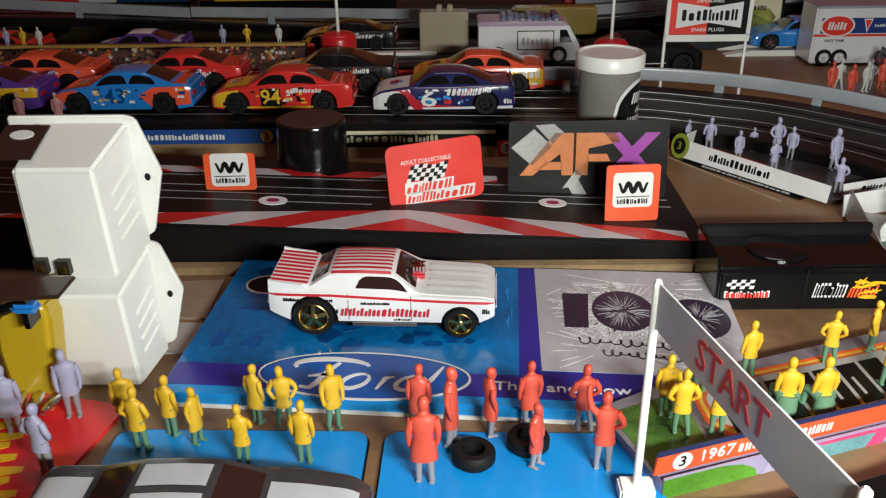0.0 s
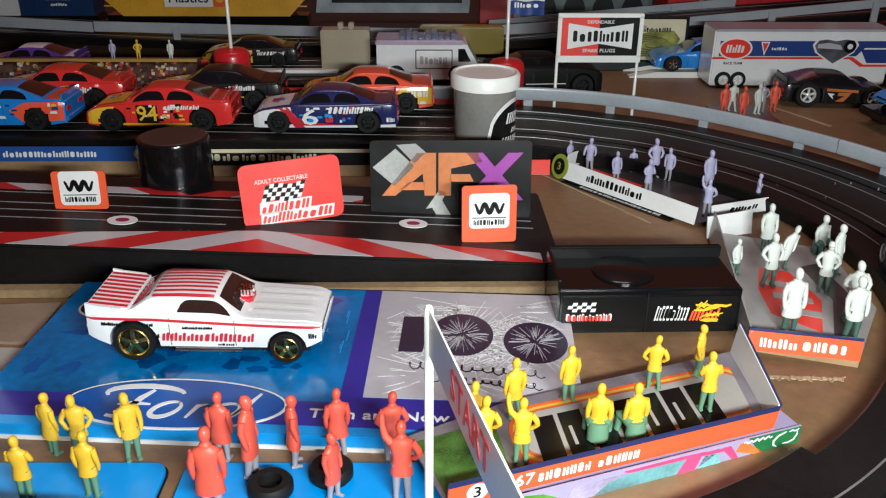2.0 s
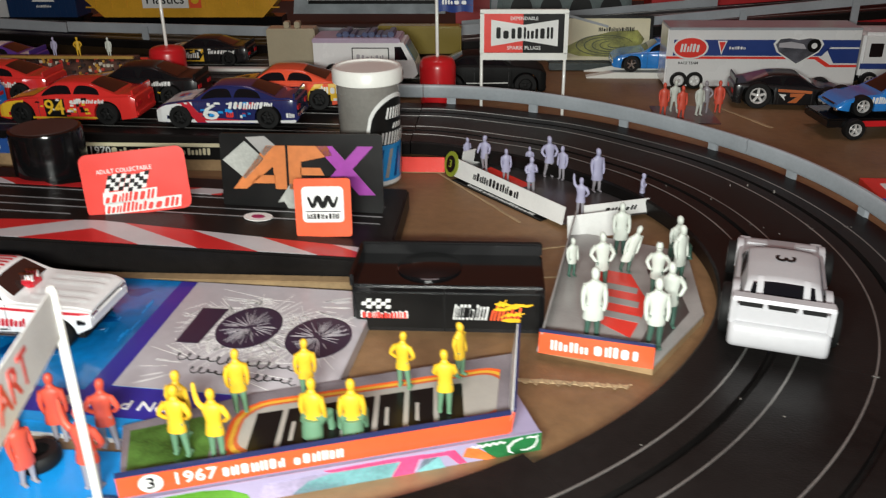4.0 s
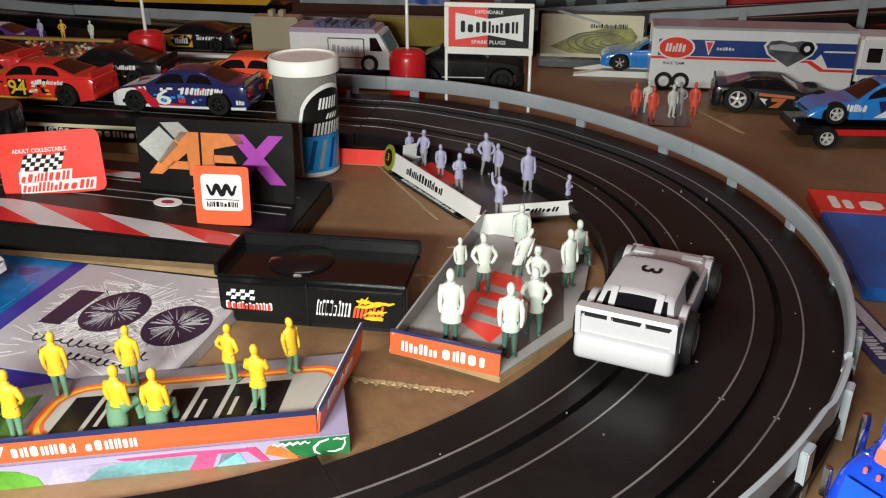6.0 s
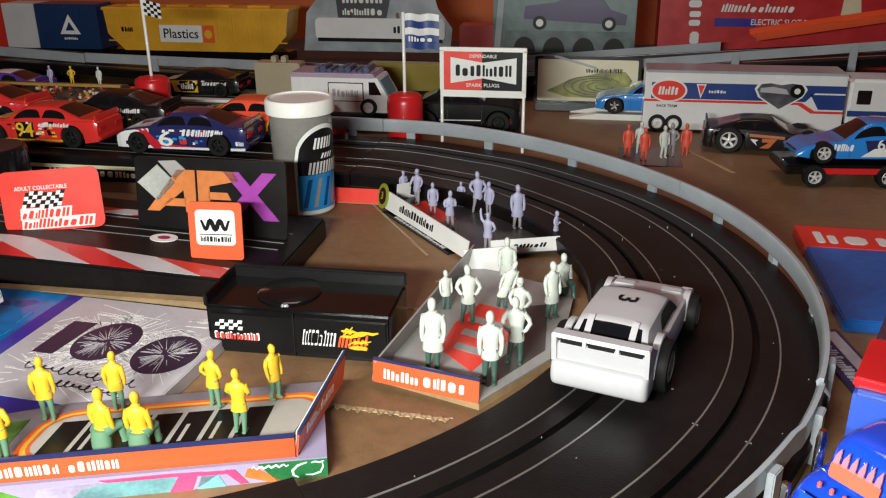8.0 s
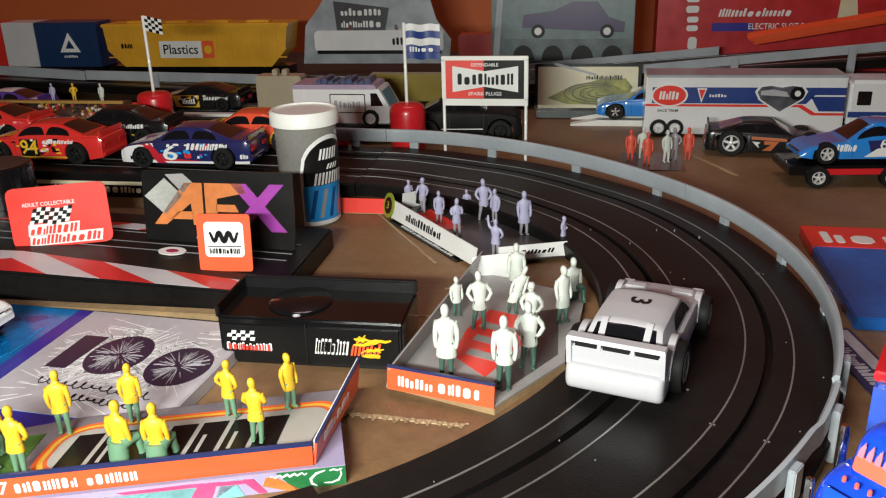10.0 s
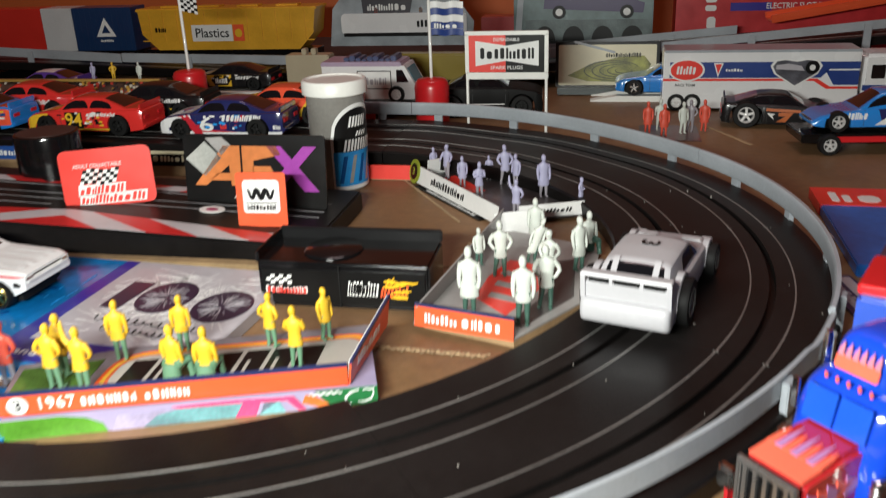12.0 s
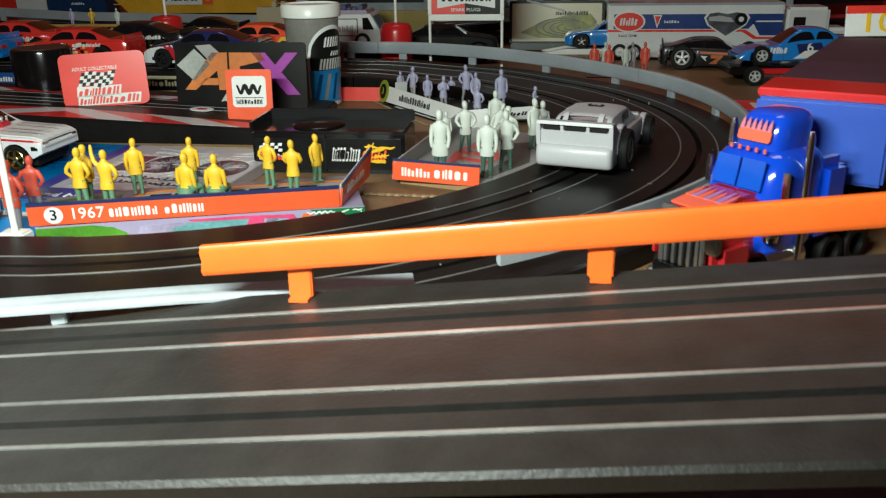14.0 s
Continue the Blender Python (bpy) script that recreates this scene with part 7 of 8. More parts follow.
print_bars(BLACKI, cream, -0.001, 0.024, 0.0225, 0.0030, 0.0004, 14, seed=141)
part("silver_bar", boxbm(-0.018, 0.012, -0.0008, 0.0008, 0, 0.0016, bevel=0.0003), GUARDM, cream, m=pose(-0.006, 0.0275, 0.001, 0, 0, -15))

# ---- back row ----
TY = 0.7450
cont = empty("container_wagon", pose(-0.2500, TY, 0.0), "train wagon with red, white and blue container panels", "toy wagon")
for x0, x1, c in ((-0.110, -0.0440, (0.62, 0.03, 0.02)), (-0.0435, -0.0130, (0.60, 0.60, 0.60)), (-0.0125, 0.0455, (0.010, 0.036, 0.11))):
    part("container_panel", boxbm(x0, x1, -0.006, 0.020, 0.0225, 0.0600, bevel=0.0005), plastic("container_%d" % int(c[0] * 1000), c), cont)
for i in range(11):
    part("panel_rib", boxbm(-0.0105 + 0.0052 * i, -0.0099 + 0.0052 * i, -0.0063, -0.0058, 0.0240, 0.0590), MATS["container_10"], cont)
bm = bmesh.new()
tri_o = [(0.0190 + 0.0110 * math.cos(radians(a)), 0.0405 + 0.0110 * math.sin(radians(a))) for a in (90, 210, 330)]
tri_i = [(0.0190 + 0.0050 * math.cos(radians(a)), 0.0405 + 0.0050 * math.sin(radians(a))) for a in (90, 210, 330)]
for k in range(3):
    prism(bm, [tri_o[k], tri_o[(k + 1) % 3], tri_i[(k + 1) % 3], tri_i[k]], 0, 0.0003)
part("triangle_mark", bm, WHITEI, cont, m=Matrix.Translation((0, -0.0064, 0)) @ STAND, smooth=None)
print_bars(WHITEI, cont, 0.0125, 0.0255, 0.0315, 0.0022, 0.0002, 7, m=Matrix.Translation((0, -0.0064, 0)) @ STAND, seed=151)
part("wagon_bed", boxbm(-0.110, 0.047, -0.004, 0.018, 0.0170, 0.0225), BLACKP, cont)

hop = empty("hopper_wagon", pose(-0.1160, TY, 0.0), "yellow covered hopper train wagon with a white sign", "toy wagon")
YH = plastic("hopper_yellow", (0.74, 0.38, 0.03), vary=0.12)
part("hull", prismbm([(-0.0820, 0.0560), (-0.0800, 0.0360), (-0.0660, 0.0225), (0.0660, 0.0225), (0.0790, 0.0360), (0.0820, 0.0560)], -0.022, 0.006, STAND), YH, hop)
part("roof", boxbm(-0.0835, 0.0835, -0.0070, 0.0230, 0.0555, 0.0580, bevel=0.0006), YH, hop)
for i in range(12):
    x = -0.072 + 0.0131 * i
    part("rib", boxbm(x - 0.0004, x + 0.0004, -0.0068, -0.0058, 0.0300, 0.0555), YH, hop)
for i in range(4):
    part("roof_hatch", boxbm(-0.064 + 0.036 * i, -0.044 + 0.036 * i, 0.002, 0.014, 0.0578, 0.0595, bevel=0.0005), YH, hop)
for s in (-1, 1):
    for k in range(3):
        part("ladder_rung", boxbm(s * 0.0760 - 0.004, s * 0.0760 + 0.004, -0.0066, -0.0058, 0.030 + 0.007 * k, 0.0310 + 0.007 * k), YH, hop)
hs = Matrix.Translation((0, -0.0068, 0)) @ STAND
part("sign_plate", prismbm([(-0.0320, 0.0300), (0.0060, 0.0300), (0.0060, 0.0440), (-0.0320, 0.0440)], 0, 0.0004), WHITEI, hop, m=hs, smooth=None)
words("Plastics", BLACKI, hop, -0.0130, 0.0368, 0.0006, 0.0080, m=hs, squeeze=0.98)
part("red_plate", prismbm([(0.0068, 0.0300), (0.0165, 0.0300), (0.0165, 0.0440), (0.0068, 0.0440)], 0, 0.0004), ORANGERED, hop, m=hs, smooth=None)
part("red_mark", prismbm(oval(0.0116, 0.0368, 0.0034, 0.0036, 16), 0, 0.0006), YEL1, hop, m=hs, smooth=None)
print_bars(BLACKI, hop, -0.0670, -0.0560, 0.0400, 0.0040, 0.0002, 4, m=hs, seed=152)
part("wagon_bed", boxbm(-0.080, 0.080, -0.002, 0.016, 0.0150, 0.0226), BLACKP, hop)

CUT = card_ink("cutout_grey", (0.36, 0.40, 0.43), vary=0.2)
nick = empty("cutout_card", Matrix.Translation((0.0330, 0.7720, 0.0)) @ STAND, "grey cut-out display card with a white race car", "card")
part("card", prismbm([(-0.066, 0.0200), (0.062, 0.0200), (0.064, 0.0400), (0.052, 0.0560), (0.046, 0.0760), (0.020, 0.0860), (-0.036, 0.0860), (-0.050, 0.0660), (-0.062, 0.0520)], -0.001, 0), CUT, nick, smooth=None)
part("white_car", prismbm(rrect(-0.054, 0.058, 0.0300, 0.0480, 0.004), 0, 0.0030), WHITEPAINT, nick)
part("car_shadow", prismbm([(-0.052, 0.0285), (0.056, 0.0285), (0.056, 0.0315), (-0.052, 0.0315)], 0, 0.0034), BLACKI, nick, smooth=None)
part("banner", prismbm([(-0.036, 0.0720), (0.012, 0.0660), (0.008, 0.0480), (-0.034, 0.0480)], 0, 0.0010), card_ink("dark_grey_banner", (0.06, 0.06, 0.07)), nick, smooth=None)
print_bars(WHITEI, nick, -0.030, 0.006, 0.0630, 0.0060, 0.0010, 5, seed=161)
print_bars(WHITEI, nick, -0.030, 0.006, 0.0530, 0.0055, 0.0010, 7, seed=162)
print_bars(BLACKI, nick, 0.014, 0.050, 0.0390, 0.0060, 0.0030, 5, seed=163)
for x in (-0.022, 0.018):
    part("lamp_dot", prismbm(oval(x, 0.0500, 0.0016, 0.0030, 14), 0.0010, 0.0024), CHROME, nick)

cbox = empty("car_box", Matrix.Translation((0.1920, 0.7620, -0.0060)) @ Matrix.Rotation(radians(-2), 4, "Z"), "blue-grey model car box with a purple car picture", "box")
part("box_body", boxbm(-0.060, 0.054, 0.0, 0.03, 0.0180, 0.1100, bevel=0.0006), card_ink("box_grey_green", (0.15, 0.22, 0.22), vary=0.35, scale=30), cbox)
part("box_foot", boxbm(-0.058, 0.050, 0.002, 0.028, 0.0180, 0.0181), BLACKP, cbox)
cs = Matrix.Translation((0, -0.0002, 0)) @ STAND
part("box_edge", prismbm([(-0.060, 0.018), (-0.055, 0.018), (-0.048, 0.110), (-0.053, 0.110)], 0, 0.0003), GUARDM, cbox, m=cs, smooth=None)
part("pictured_car", prismbm([(-0.0350, 0.0560), (-0.0340, 0.0660), (-0.0100, 0.0690), (0.0050, 0.0760), (0.0250, 0.0760), (0.0340, 0.0640), (0.0470, 0.0600), (0.0460, 0.0520)], 0, 0.0003), card_ink("aubergine_print", (0.05, 0.03, 0.11)), cbox, m=cs, smooth=None)
for x in (-0.022, 0.033):
    part("pictured_wheel", prismbm(oval(x, 0.0530, 0.0055, 0.0055, 20), 0.0003, 0.0005), BLACKI, cbox, m=cs, smooth=None)
    part("pictured_rim", prismbm(oval(x, 0.0530, 0.0030, 0.0030, 14), 0.0005, 0.0007), WHITEI, cbox, m=cs, smooth=None)
part("pictured_ground", prismbm([(-0.050, 0.020), (0.054, 0.020), (0.054, 0.047), (-0.050, 0.047)], 0, 0.0002), card_ink("teal_grey_print", (0.10, 0.14, 0.14), vary=0.4), cbox, m=cs, smooth=None)
for i in range(4):
    part("dark_arch", prismbm(curl(-0.034 + 0.024 * i, 0.030, 0.009, 0.012, 0, 180), 0.0002, 0.0003), BLACKI, cbox, m=cs, smooth=None)

rbox = empty("car_box", Matrix.Translation((0.3400, 0.7800, 0.0)), "red slot car box with white print", "box")
part("box_body", boxbm(-0.075, 0.150, 0.0, 0.04, 0.012, 0.1100, bevel=0.0006), card_ink("box_red", (0.52, 0.025, 0.03), vary=0.15), rbox)
part("box_foot", boxbm(-0.073, 0.148, 0.002, 0.038, 0.0, 0.0121), BLACKP, rbox)
xs_ = Matrix.Translation((0, -0.0002, 0)) @ STAND
print_bars(WHITEI, rbox, 0.028, 0.075, 0.0480, 0.0100, 0.0002, 3, m=xs_ @ Matrix.Rotation(radians(90), 4, "Z"), seed=171)
print_bars(WHITEI, rbox, -0.028, 0.028, 0.0585, 0.0065, 0.0002, 10, m=xs_, slant=0.2, seed=172)
words("ELECTRIC SLOT RACER", WHITEI, rbox, 0.0240, 0.0475, 0.0004, 0.0046, m=xs_, squeeze=0.85)
part("purple_stripe", prismbm([(-0.032, 0.0440), (0.000, 0.0440), (0.000, 0.0505), (-0.032, 0.0505)], 0, 0.0002), PURPLE, rbox, m=xs_, smooth=None)
part("pale_flash", prismbm([(0.062, 0.050), (0.078, 0.050), (0.072, 0.085), (0.064, 0.085)], 0, 0.0002), CREAMI, rbox, m=xs_, smooth=None)
redb = empty("small_box", pose(0.1190, 0.7650, 0.0), "small dark red box behind the billboard", "box")
part("box_body", boxbm(-0.015, 0.016, 0.0, 0.02, 0.0, 0.0440, bevel=0.0008), plastic("deep_red", (0.42, 0.02, 0.02)), redb)
dk = empty("dark_shelf", Matrix(), "dark low shelf under the back row", "shelf")
part("shelf", boxbm(-0.52, 0.75, 0.752, 0.90, 0.0, 0.0118), mat("dark_shelf_paint", (0.03, 0.025, 0.025), rough=0.6, vary=0.3), dk)

# ---- grandstand along the back straight ----
stand_ = empty("grandstand", Matrix(), "low brown stand with printed crowd dots and a gold rail", "grandstand")
part("bank", prismbm([(0.530, 0.0165), (0.548, 0.0300), (0.556, 0.0300), (0.556, 0.0), (0.530, 0.0)], -0.30, -0.078, pose(0, 0, 0) @ Matrix(((0, 0, 1, 0), (1, 0, 0, 0), (0, 1, 0, 0), (0, 0, 0, 1)))), mat("crowd_print", (0.10, 0.05, 0.035), rough=0.6, vary=0.6, scale=500), stand_)
part("gold_rail", boxbm(-0.30, -0.078, 0.5455, 0.5475, 0.0296, 0.0312), mat("brass_strip", (0.45, 0.28, 0.07), rough=0.4, vary=0.2), stand_)
rnd = random.Random(17)
dots = {c: bmesh.new() for c in ("dot_white", "dot_red", "dot_yellow", "dot_dark")}
for i in range(420):
    f, x = rnd.random(), rnd.uniform(-0.298, -0.080)
    y, z = 0.5305 + 0.0165 * f, 0.0170 + 0.0124 * f
    s_ = rnd.uniform(0.0005, 0.0011)
    box(dots[rnd.choice(list(dots))], x - s_, x + s_, y - 0.0008, y + 0.0004, z - s_, z + s_)
for c, col in (("dot_white", (0.6, 0.55, 0.45)), ("dot_red", (0.5, 0.05, 0.03)), ("dot_yellow", (0.55, 0.30, 0.05)), ("dot_dark", (0.03, 0.02, 0.02))):
    tagged(part("crowd_dots", dots[c], mat(c, col, rough=0.6), stand_, smooth=None), kind="stuff")
kerb = empty("kerb_wall", Matrix(), "long low red plastic wall beside the far track", "wall")
part("wall_strip", boxbm(-0.45, -0.075, 0.5610, 0.5640, 0.0, 0.0270, bevel=0.0006), plastic("wall_red", (0.66, 0.05, 0.03)), kerb)
part("wall_strip", boxbm(-0.45, 0.075, 0.5190, 0.5215, 0.0, 0.0205, bevel=0.0006), MATS["wall_red"], kerb)
tbar = empty("white_platform", pose(-0.0500, 0.6020, 0.0), "flat white platform strip in front of the far cars", "platform")
part("platform", boxbm(-0.045, 0.050, -0.004, 0.003, 0.0, 0.0122, bevel=0.0005), WHITEP, tbar)

# ---- white plastic towers ----
def tower(x0, x1, y0, y1, z0, zf, zb, tip, label, holes):
    t = empty("plastic_tower", pose(0, 0, 0), label, "toy building", "white towers")
    bm = bmesh.new()
    lo = [(x0, y0, z0), (x1, y0, z0), (x1 + 0.0035, y1, z0 + 0.002), (x0, y1, z0 + 0.002)]
    hi = [(x0 + 0.001, y0 - 0.0015, zf), (x1 - 0.0005, y0 - 0.0015, zf), (x1 + 0.0030, y1, zb), (x0, y1, zb)]
    a, b = [bm.verts.new(p) for p in lo], [bm.verts.new(p) for p in hi]
    bm.faces.new(b)
    bm.faces.new(a[::-1])
    for k in range(4):
        bm.faces.new((a[k], a[(k + 1) % 4], b[(k + 1) % 4], b[k]))
    bmesh.ops.bevel(bm, geom=list(bm.edges), offset=0.0010, segments=3, affect="EDGES")
    part("tower_body", bm, WHITEP, t)
    bm = prismbm([(x0 - 0.008, z0 + 0.004), (tip - 0.0070, z0 + 0.004), (tip - 0.0048, z0 + 0.0055), (tip, z0 + (zb - z0) * 0.62), (tip - 0.0050, zb + 0.0005), (tip - 0.0075, zb + 0.0015), (x0 - 0.008, zb + 0.0015)], -y1 - 0.0018, -y1, STAND)
    bmesh.ops.bevel(bm, geom=list(bm.edges), offset=0.0005, segments=2, affect="EDGES")
    fl = part("flange", bm, WHITEP, t)
    part("flange_hole", prismbm(oval(tip - 0.0040, z0 + (zb - z0) * 0.58, 0.0008, 0.0011, 14), -y1 + 0.0001, -y1 + 0.0003, STAND), BLACKI, fl)
    for k in range(4):
        f = 0.24 + 0.13 * k
        a_ = Vector(lo[1]).lerp(Vector(hi[1]), f)
        b_ = Vector(lo[2]).lerp(Vector(hi[2]), f + 0.10)
        bm = bmesh.new()
        c0, c1 = a_.lerp(b_, 0.28), a_.lerp(b_, 0.80)
        tube(bm, [(*(c0 + Vector((0.0001, 0, 0))), 0.0004, 0.0004), (*(c1 + Vector((0.0001, 0, 0))), 0.0004, 0.0004)], 6)
        part("rib", bm, WHITEP, t)
    for xx, zz in holes:
        hole = part("window_hole", boxbm(xx - 0.0017, xx + 0.0017, y0 - 0.0024, y0 + 0.0002, zz - 0.0021, zz + 0.0021), mat("hole_dark", (0.02, 0.015, 0.01), rough=0.5), t)
        part("brass_contact", boxbm(xx - 0.0012, xx + 0.0010, y0 - 0.0029, y0 - 0.0020, zz - 0.0015, zz + 0.0006, bevel=0.0003), GOLD, hole)
    return t


up = tower(-0.1015, -0.0790, 0.2355, 0.2545, 0.0368, 0.0692, 0.0755, -0.0695, "white plastic track tower stacked on another one", ((-0.0985, 0.0418), (-0.0925, 0.0414)))
part("dark_label", boxbm(-0.012, 0.0, 0.0, 0.0150, 0.0, 0.0004), plastic("brown_label", (0.035, 0.018, 0.014)), up, m=Matrix.Translation((-0.0960, 0.2368, 0.0709)) @ Matrix.Rotation(radians(17), 4, "X"))
part("white_oval", prismbm(oval(-0.006, 0.0105, 0.0032, 0.0020, 24), 0.0004, 0.0006), WHITEI, up, m=Matrix.Translation((-0.0960, 0.2368, 0.0709)) @ Matrix.Rotation(radians(17), 4, "X"))
tower(-0.1010, -0.0795, 0.2375, 0.2545, 0.0, 0.0310, 0.0375, -0.0690, "white plastic track tower with ribbed side and flange", ())
engine = empty("toy_dragster", pose(-0.1035, 0.2290, 0.0012), "yellow toy dragster standing on end with dark wing and chrome pipes", "toy car")
bm = prismbm([(-0.0075, 0.0), (0.0045, 0.0), (0.0062, 0.012), (0.0085, 0.030), (0.0070, 0.0345), (-0.0065, 0.0325), (-0.0085, 0.020)], -0.006, 0.004, STAND)
bmesh.ops.bevel(bm, geom=list(bm.edges), offset=0.0018, segments=3, affect="EDGES")
part("yellow_body", bm, plastic("engine_yellow", (0.55, 0.37, 0.015)), engine)
part("red_tip", boxbm(-0.0070, 0.0040, -0.0052, -0.0040, 0.0, 0.0060, bevel=0.0005), plastic("ember_red", (0.62, 0.10, 0.03)), engine)
rnd = random.Random(3)
for k in range(9):
    part("chrome_pipe", lathebm([(0.0009, -0.003), (0.0011, 0.0), (0.0009, 0.003)], 8, pose(-0.006 + 0.0016 * k, -0.0070 - 0.001 * (k % 2), 0.0035 + 0.0012 * (k % 3), 60 + 10 * (k % 3), 35 * k, 0)), CHROME, engine)
for k in range(4):
    part("chrome_pipe", lathebm([(0.0007, -0.002), (0.0009, 0.0), (0.0007, 0.002)], 8, pose(-0.008 + 0.0022 * k, -0.0072, 0.0465 + 0.0008 * (k % 2), 70, 30 * k, 0)), CHROME, engine)
part("dark_wing", boxbm(-0.012, 0.0185, -0.0150, -0.0040, 0.0, 0.0012, bevel=0.0005), plastic("brown_wing", (0.045, 0.022, 0.014)), engine, m=Matrix.Translation((0, 0, 0.0405)) @ Matrix.Rotation(radians(-3), 4, "Y"))
part("wing_strut", boxbm(-0.006, -0.004, -0.0100, -0.0040, 0.030, 0.0408), BLACKP, engine)
part("wing_strut", boxbm(0.0050, 0.0065, -0.0100, -0.0040, 0.030, 0.0412), BLACKP, engine)
part("blue_cap", boxbm(0.0030, 0.0100, -0.0120, -0.0075, 0.0352, 0.0378, bevel=0.0010), BLU1, engine)
part("black_rod", lathebm([(0.0014, -0.010), (0.0016, 0.0), (0.0014, 0.009)], 12, pose(-0.0010, -0.0095, 0.0350, 0, 70, 0)), BLACKP, engine)

# ---- loose tyres ----
for x, y in ((0.0170, 0.2030), (0.0312, 0.2085)):
    t = part("loose_tyre", lathebm([(0.0030, 0.0), (0.0048, 0.0), (0.0056, 0.0010), (0.0056, 0.0030), (0.0048, 0.0040), (0.0030, 0.0040), (0.0028, 0.0030), (0.0028, 0.0010)], 28, pose(0, 0, 0)), RUBBER)
    t.matrix_world = pose(x, y, 0.0012)
    tagged(t, "small loose black rubber tyre lying flat on a card", "tyre", "loose tyres")


# ---- little plastic figures ----
FIG = {}


def figure_mesh(kind, top, legs):
    """A plain standing figure 18.6 mm high; kinds differ in coat, arms and stance."""
    key = (kind, top.name, legs.name)
    if key in FIG:
        return FIG[key]
    bm = bmesh.new()
    k = 0.001
    sit = kind == "sit"
    zt = -4.0 if sit else 0.0

    def limb(pts, n=8):
        return tube(bm, [(x * k, y * k, z * k, a * k, b * k) for x, y, z, a, b in pts], n)

    low = []
    if sit:
        for s in (-1, 1):
            low += limb([(s * 1.2, 0.8, 3.9, 1.5, 1.5), (s * 2.0, -1.2, 4.6, 1.35, 1.35), (s * 2.6, -2.8, 4.3, 1.15, 1.1)])
            low += limb([(s * 2.6, -2.9, 4.6, 1.0, 1.1), (s * 2.7, -3.0, 2.4, 0.85, 0.95), (s * 2.8, -3.3, 0.7, 0.75, 1.0), (s * 2.8, -3.6, 0.0, 0.8, 1.5)])
        low += limb([(0, 1.0, 0, 2.5, 2.0), (0, 0.9, 2.5, 2.5, 1.9), (0, 0.8, 4.6, 2.2, 1.6)], 12)
    else:
        for s in (-1, 1):
            st = {"stride": 1.5 * s, "lean": 0.8 * s}.get(kind, 0.25 * s)
            spread = 1.5 if kind in ("akimbo", "stride") else 1.15
            low += limb([(s * spread, -st * 1.2, 0.55, 0.62, 0.70), (s * spread, -st * 1.1, 1.6, 0.60, 0.66), (s * (spread + 0.95) / 2, -st * 0.5 - 0.2, 4.6, 0.82, 0.88), (s * 0.95, 0, 9.0, 1.08, 1.15)])
            low += limb([(s * spread, 0.75 - st * 1.2, 0.45, 0.55, 0.45), (s * spread * 1.05, -0.5 - st * 1.2, 0.5, 0.62, 0.48), (s * spread * 1.1, -1.6 - st * 1.2, 0.35, 0.52, 0.33)])
    hem, wide = {"coat": (5.2, 2.55), "sit": (7.4, 2.35), "fold": (6.6, 2.20), "stride": (6.6, 2.10), "lean": (4.6, 2.5)}.get(kind, (6.5, 2.20))
    body = [(0, 0.1, hem, wide, 1.55), (0, 0.05, hem + 0.35, wide * 1.02, 1.58), (0, 0, hem + (10.2 - hem) * 0.55, wide * 0.93, 1.42), (0, 0, 10.3, 1.78, 1.22), (0, 0.1, 12.2, 2.12, 1.38), (0, 0.15, 13.6, 2.42, 1.32), (0, 0.15, 14.4, 2.15, 1.12), (0, 0.1, 15.0, 1.0, 0.85), (0, 0, 15.8, 0.62, 0.65)]
    limb([(x, y, z + zt, a, b) for x, y, z, a, b in body], 14)
    limb([(0, 0.1, 14.6 + zt, 1.30, 1.05), (0, 0.1, 15.25 + zt, 1.05, 0.95)], 12)
    head = [(0, 0, 15.3, 0.5, 0.5), (0, -0.2, 15.8, 0.80, 0.88), (0, -0.25, 16.6, 1.00, 1.16), (0, -0.1, 17.5, 1.04, 1.22), (0, 0.05, 18.2, 0.78, 0.92), (0, 0.05, 18.6, 0.3, 0.35)]
    limb([(x, y, z + zt, a, b) for x, y, z, a, b in head], 12)
    if kind in ("cap", "stride"):
        limb([(0, -0.1, 17.2 + zt, 1.16, 1.32), (0, -0.1, 17.9 + zt, 1.10, 1.24), (0, 0, 18.6 + zt, 0.75, 0.85)], 12)
        limb([(0, -0.9, 17.25 + zt, 0.85, 0.14), (0, -2.1, 17.15 + zt, 0.6, 0.12)], 8)
    for s in (-1, 1):
        if kind == "wave" and s > 0:
            pts = [(1.9, 0.2, 13.9, 0.78), (3.0, 0.0, 15.2, 0.72), (3.5, -0.3, 17.4, 0.58), (3.55, -0.4, 19.2, 0.52), (3.5, -0.4, 20.0, 0.3)]
        elif kind in ("akimbo", "cap") or (kind == "wave" and s < 0):
            pts = [(2.0, 0.2, 14.0, 0.78), (3.1, 0.5, 12.4, 0.72), (3.5, 0.3, 11.2, 0.64), (2.5, -0.5, 9.7, 0.55), (1.9, -0.9, 9.3, 0.4)]
        elif kind == "fold":
            pts = [(2.0, 0.2, 14.0, 0.78), (2.65, 0.0, 12.3, 0.74), (2.5, -0.9, 11.2, 0.66), (0.7, -1.6, 11.7, 0.52)]
        elif kind == "stride":
            pts = [(2.05, 0.15, 14.0, 0.78), (2.7, 0.7 * s, 12.0, 0.70), (2.9, 0.6 * s - 1.0, 10.4, 0.58), (2.8, 0.4 * s - 2.0, 9.6, 0.42)]
        else:
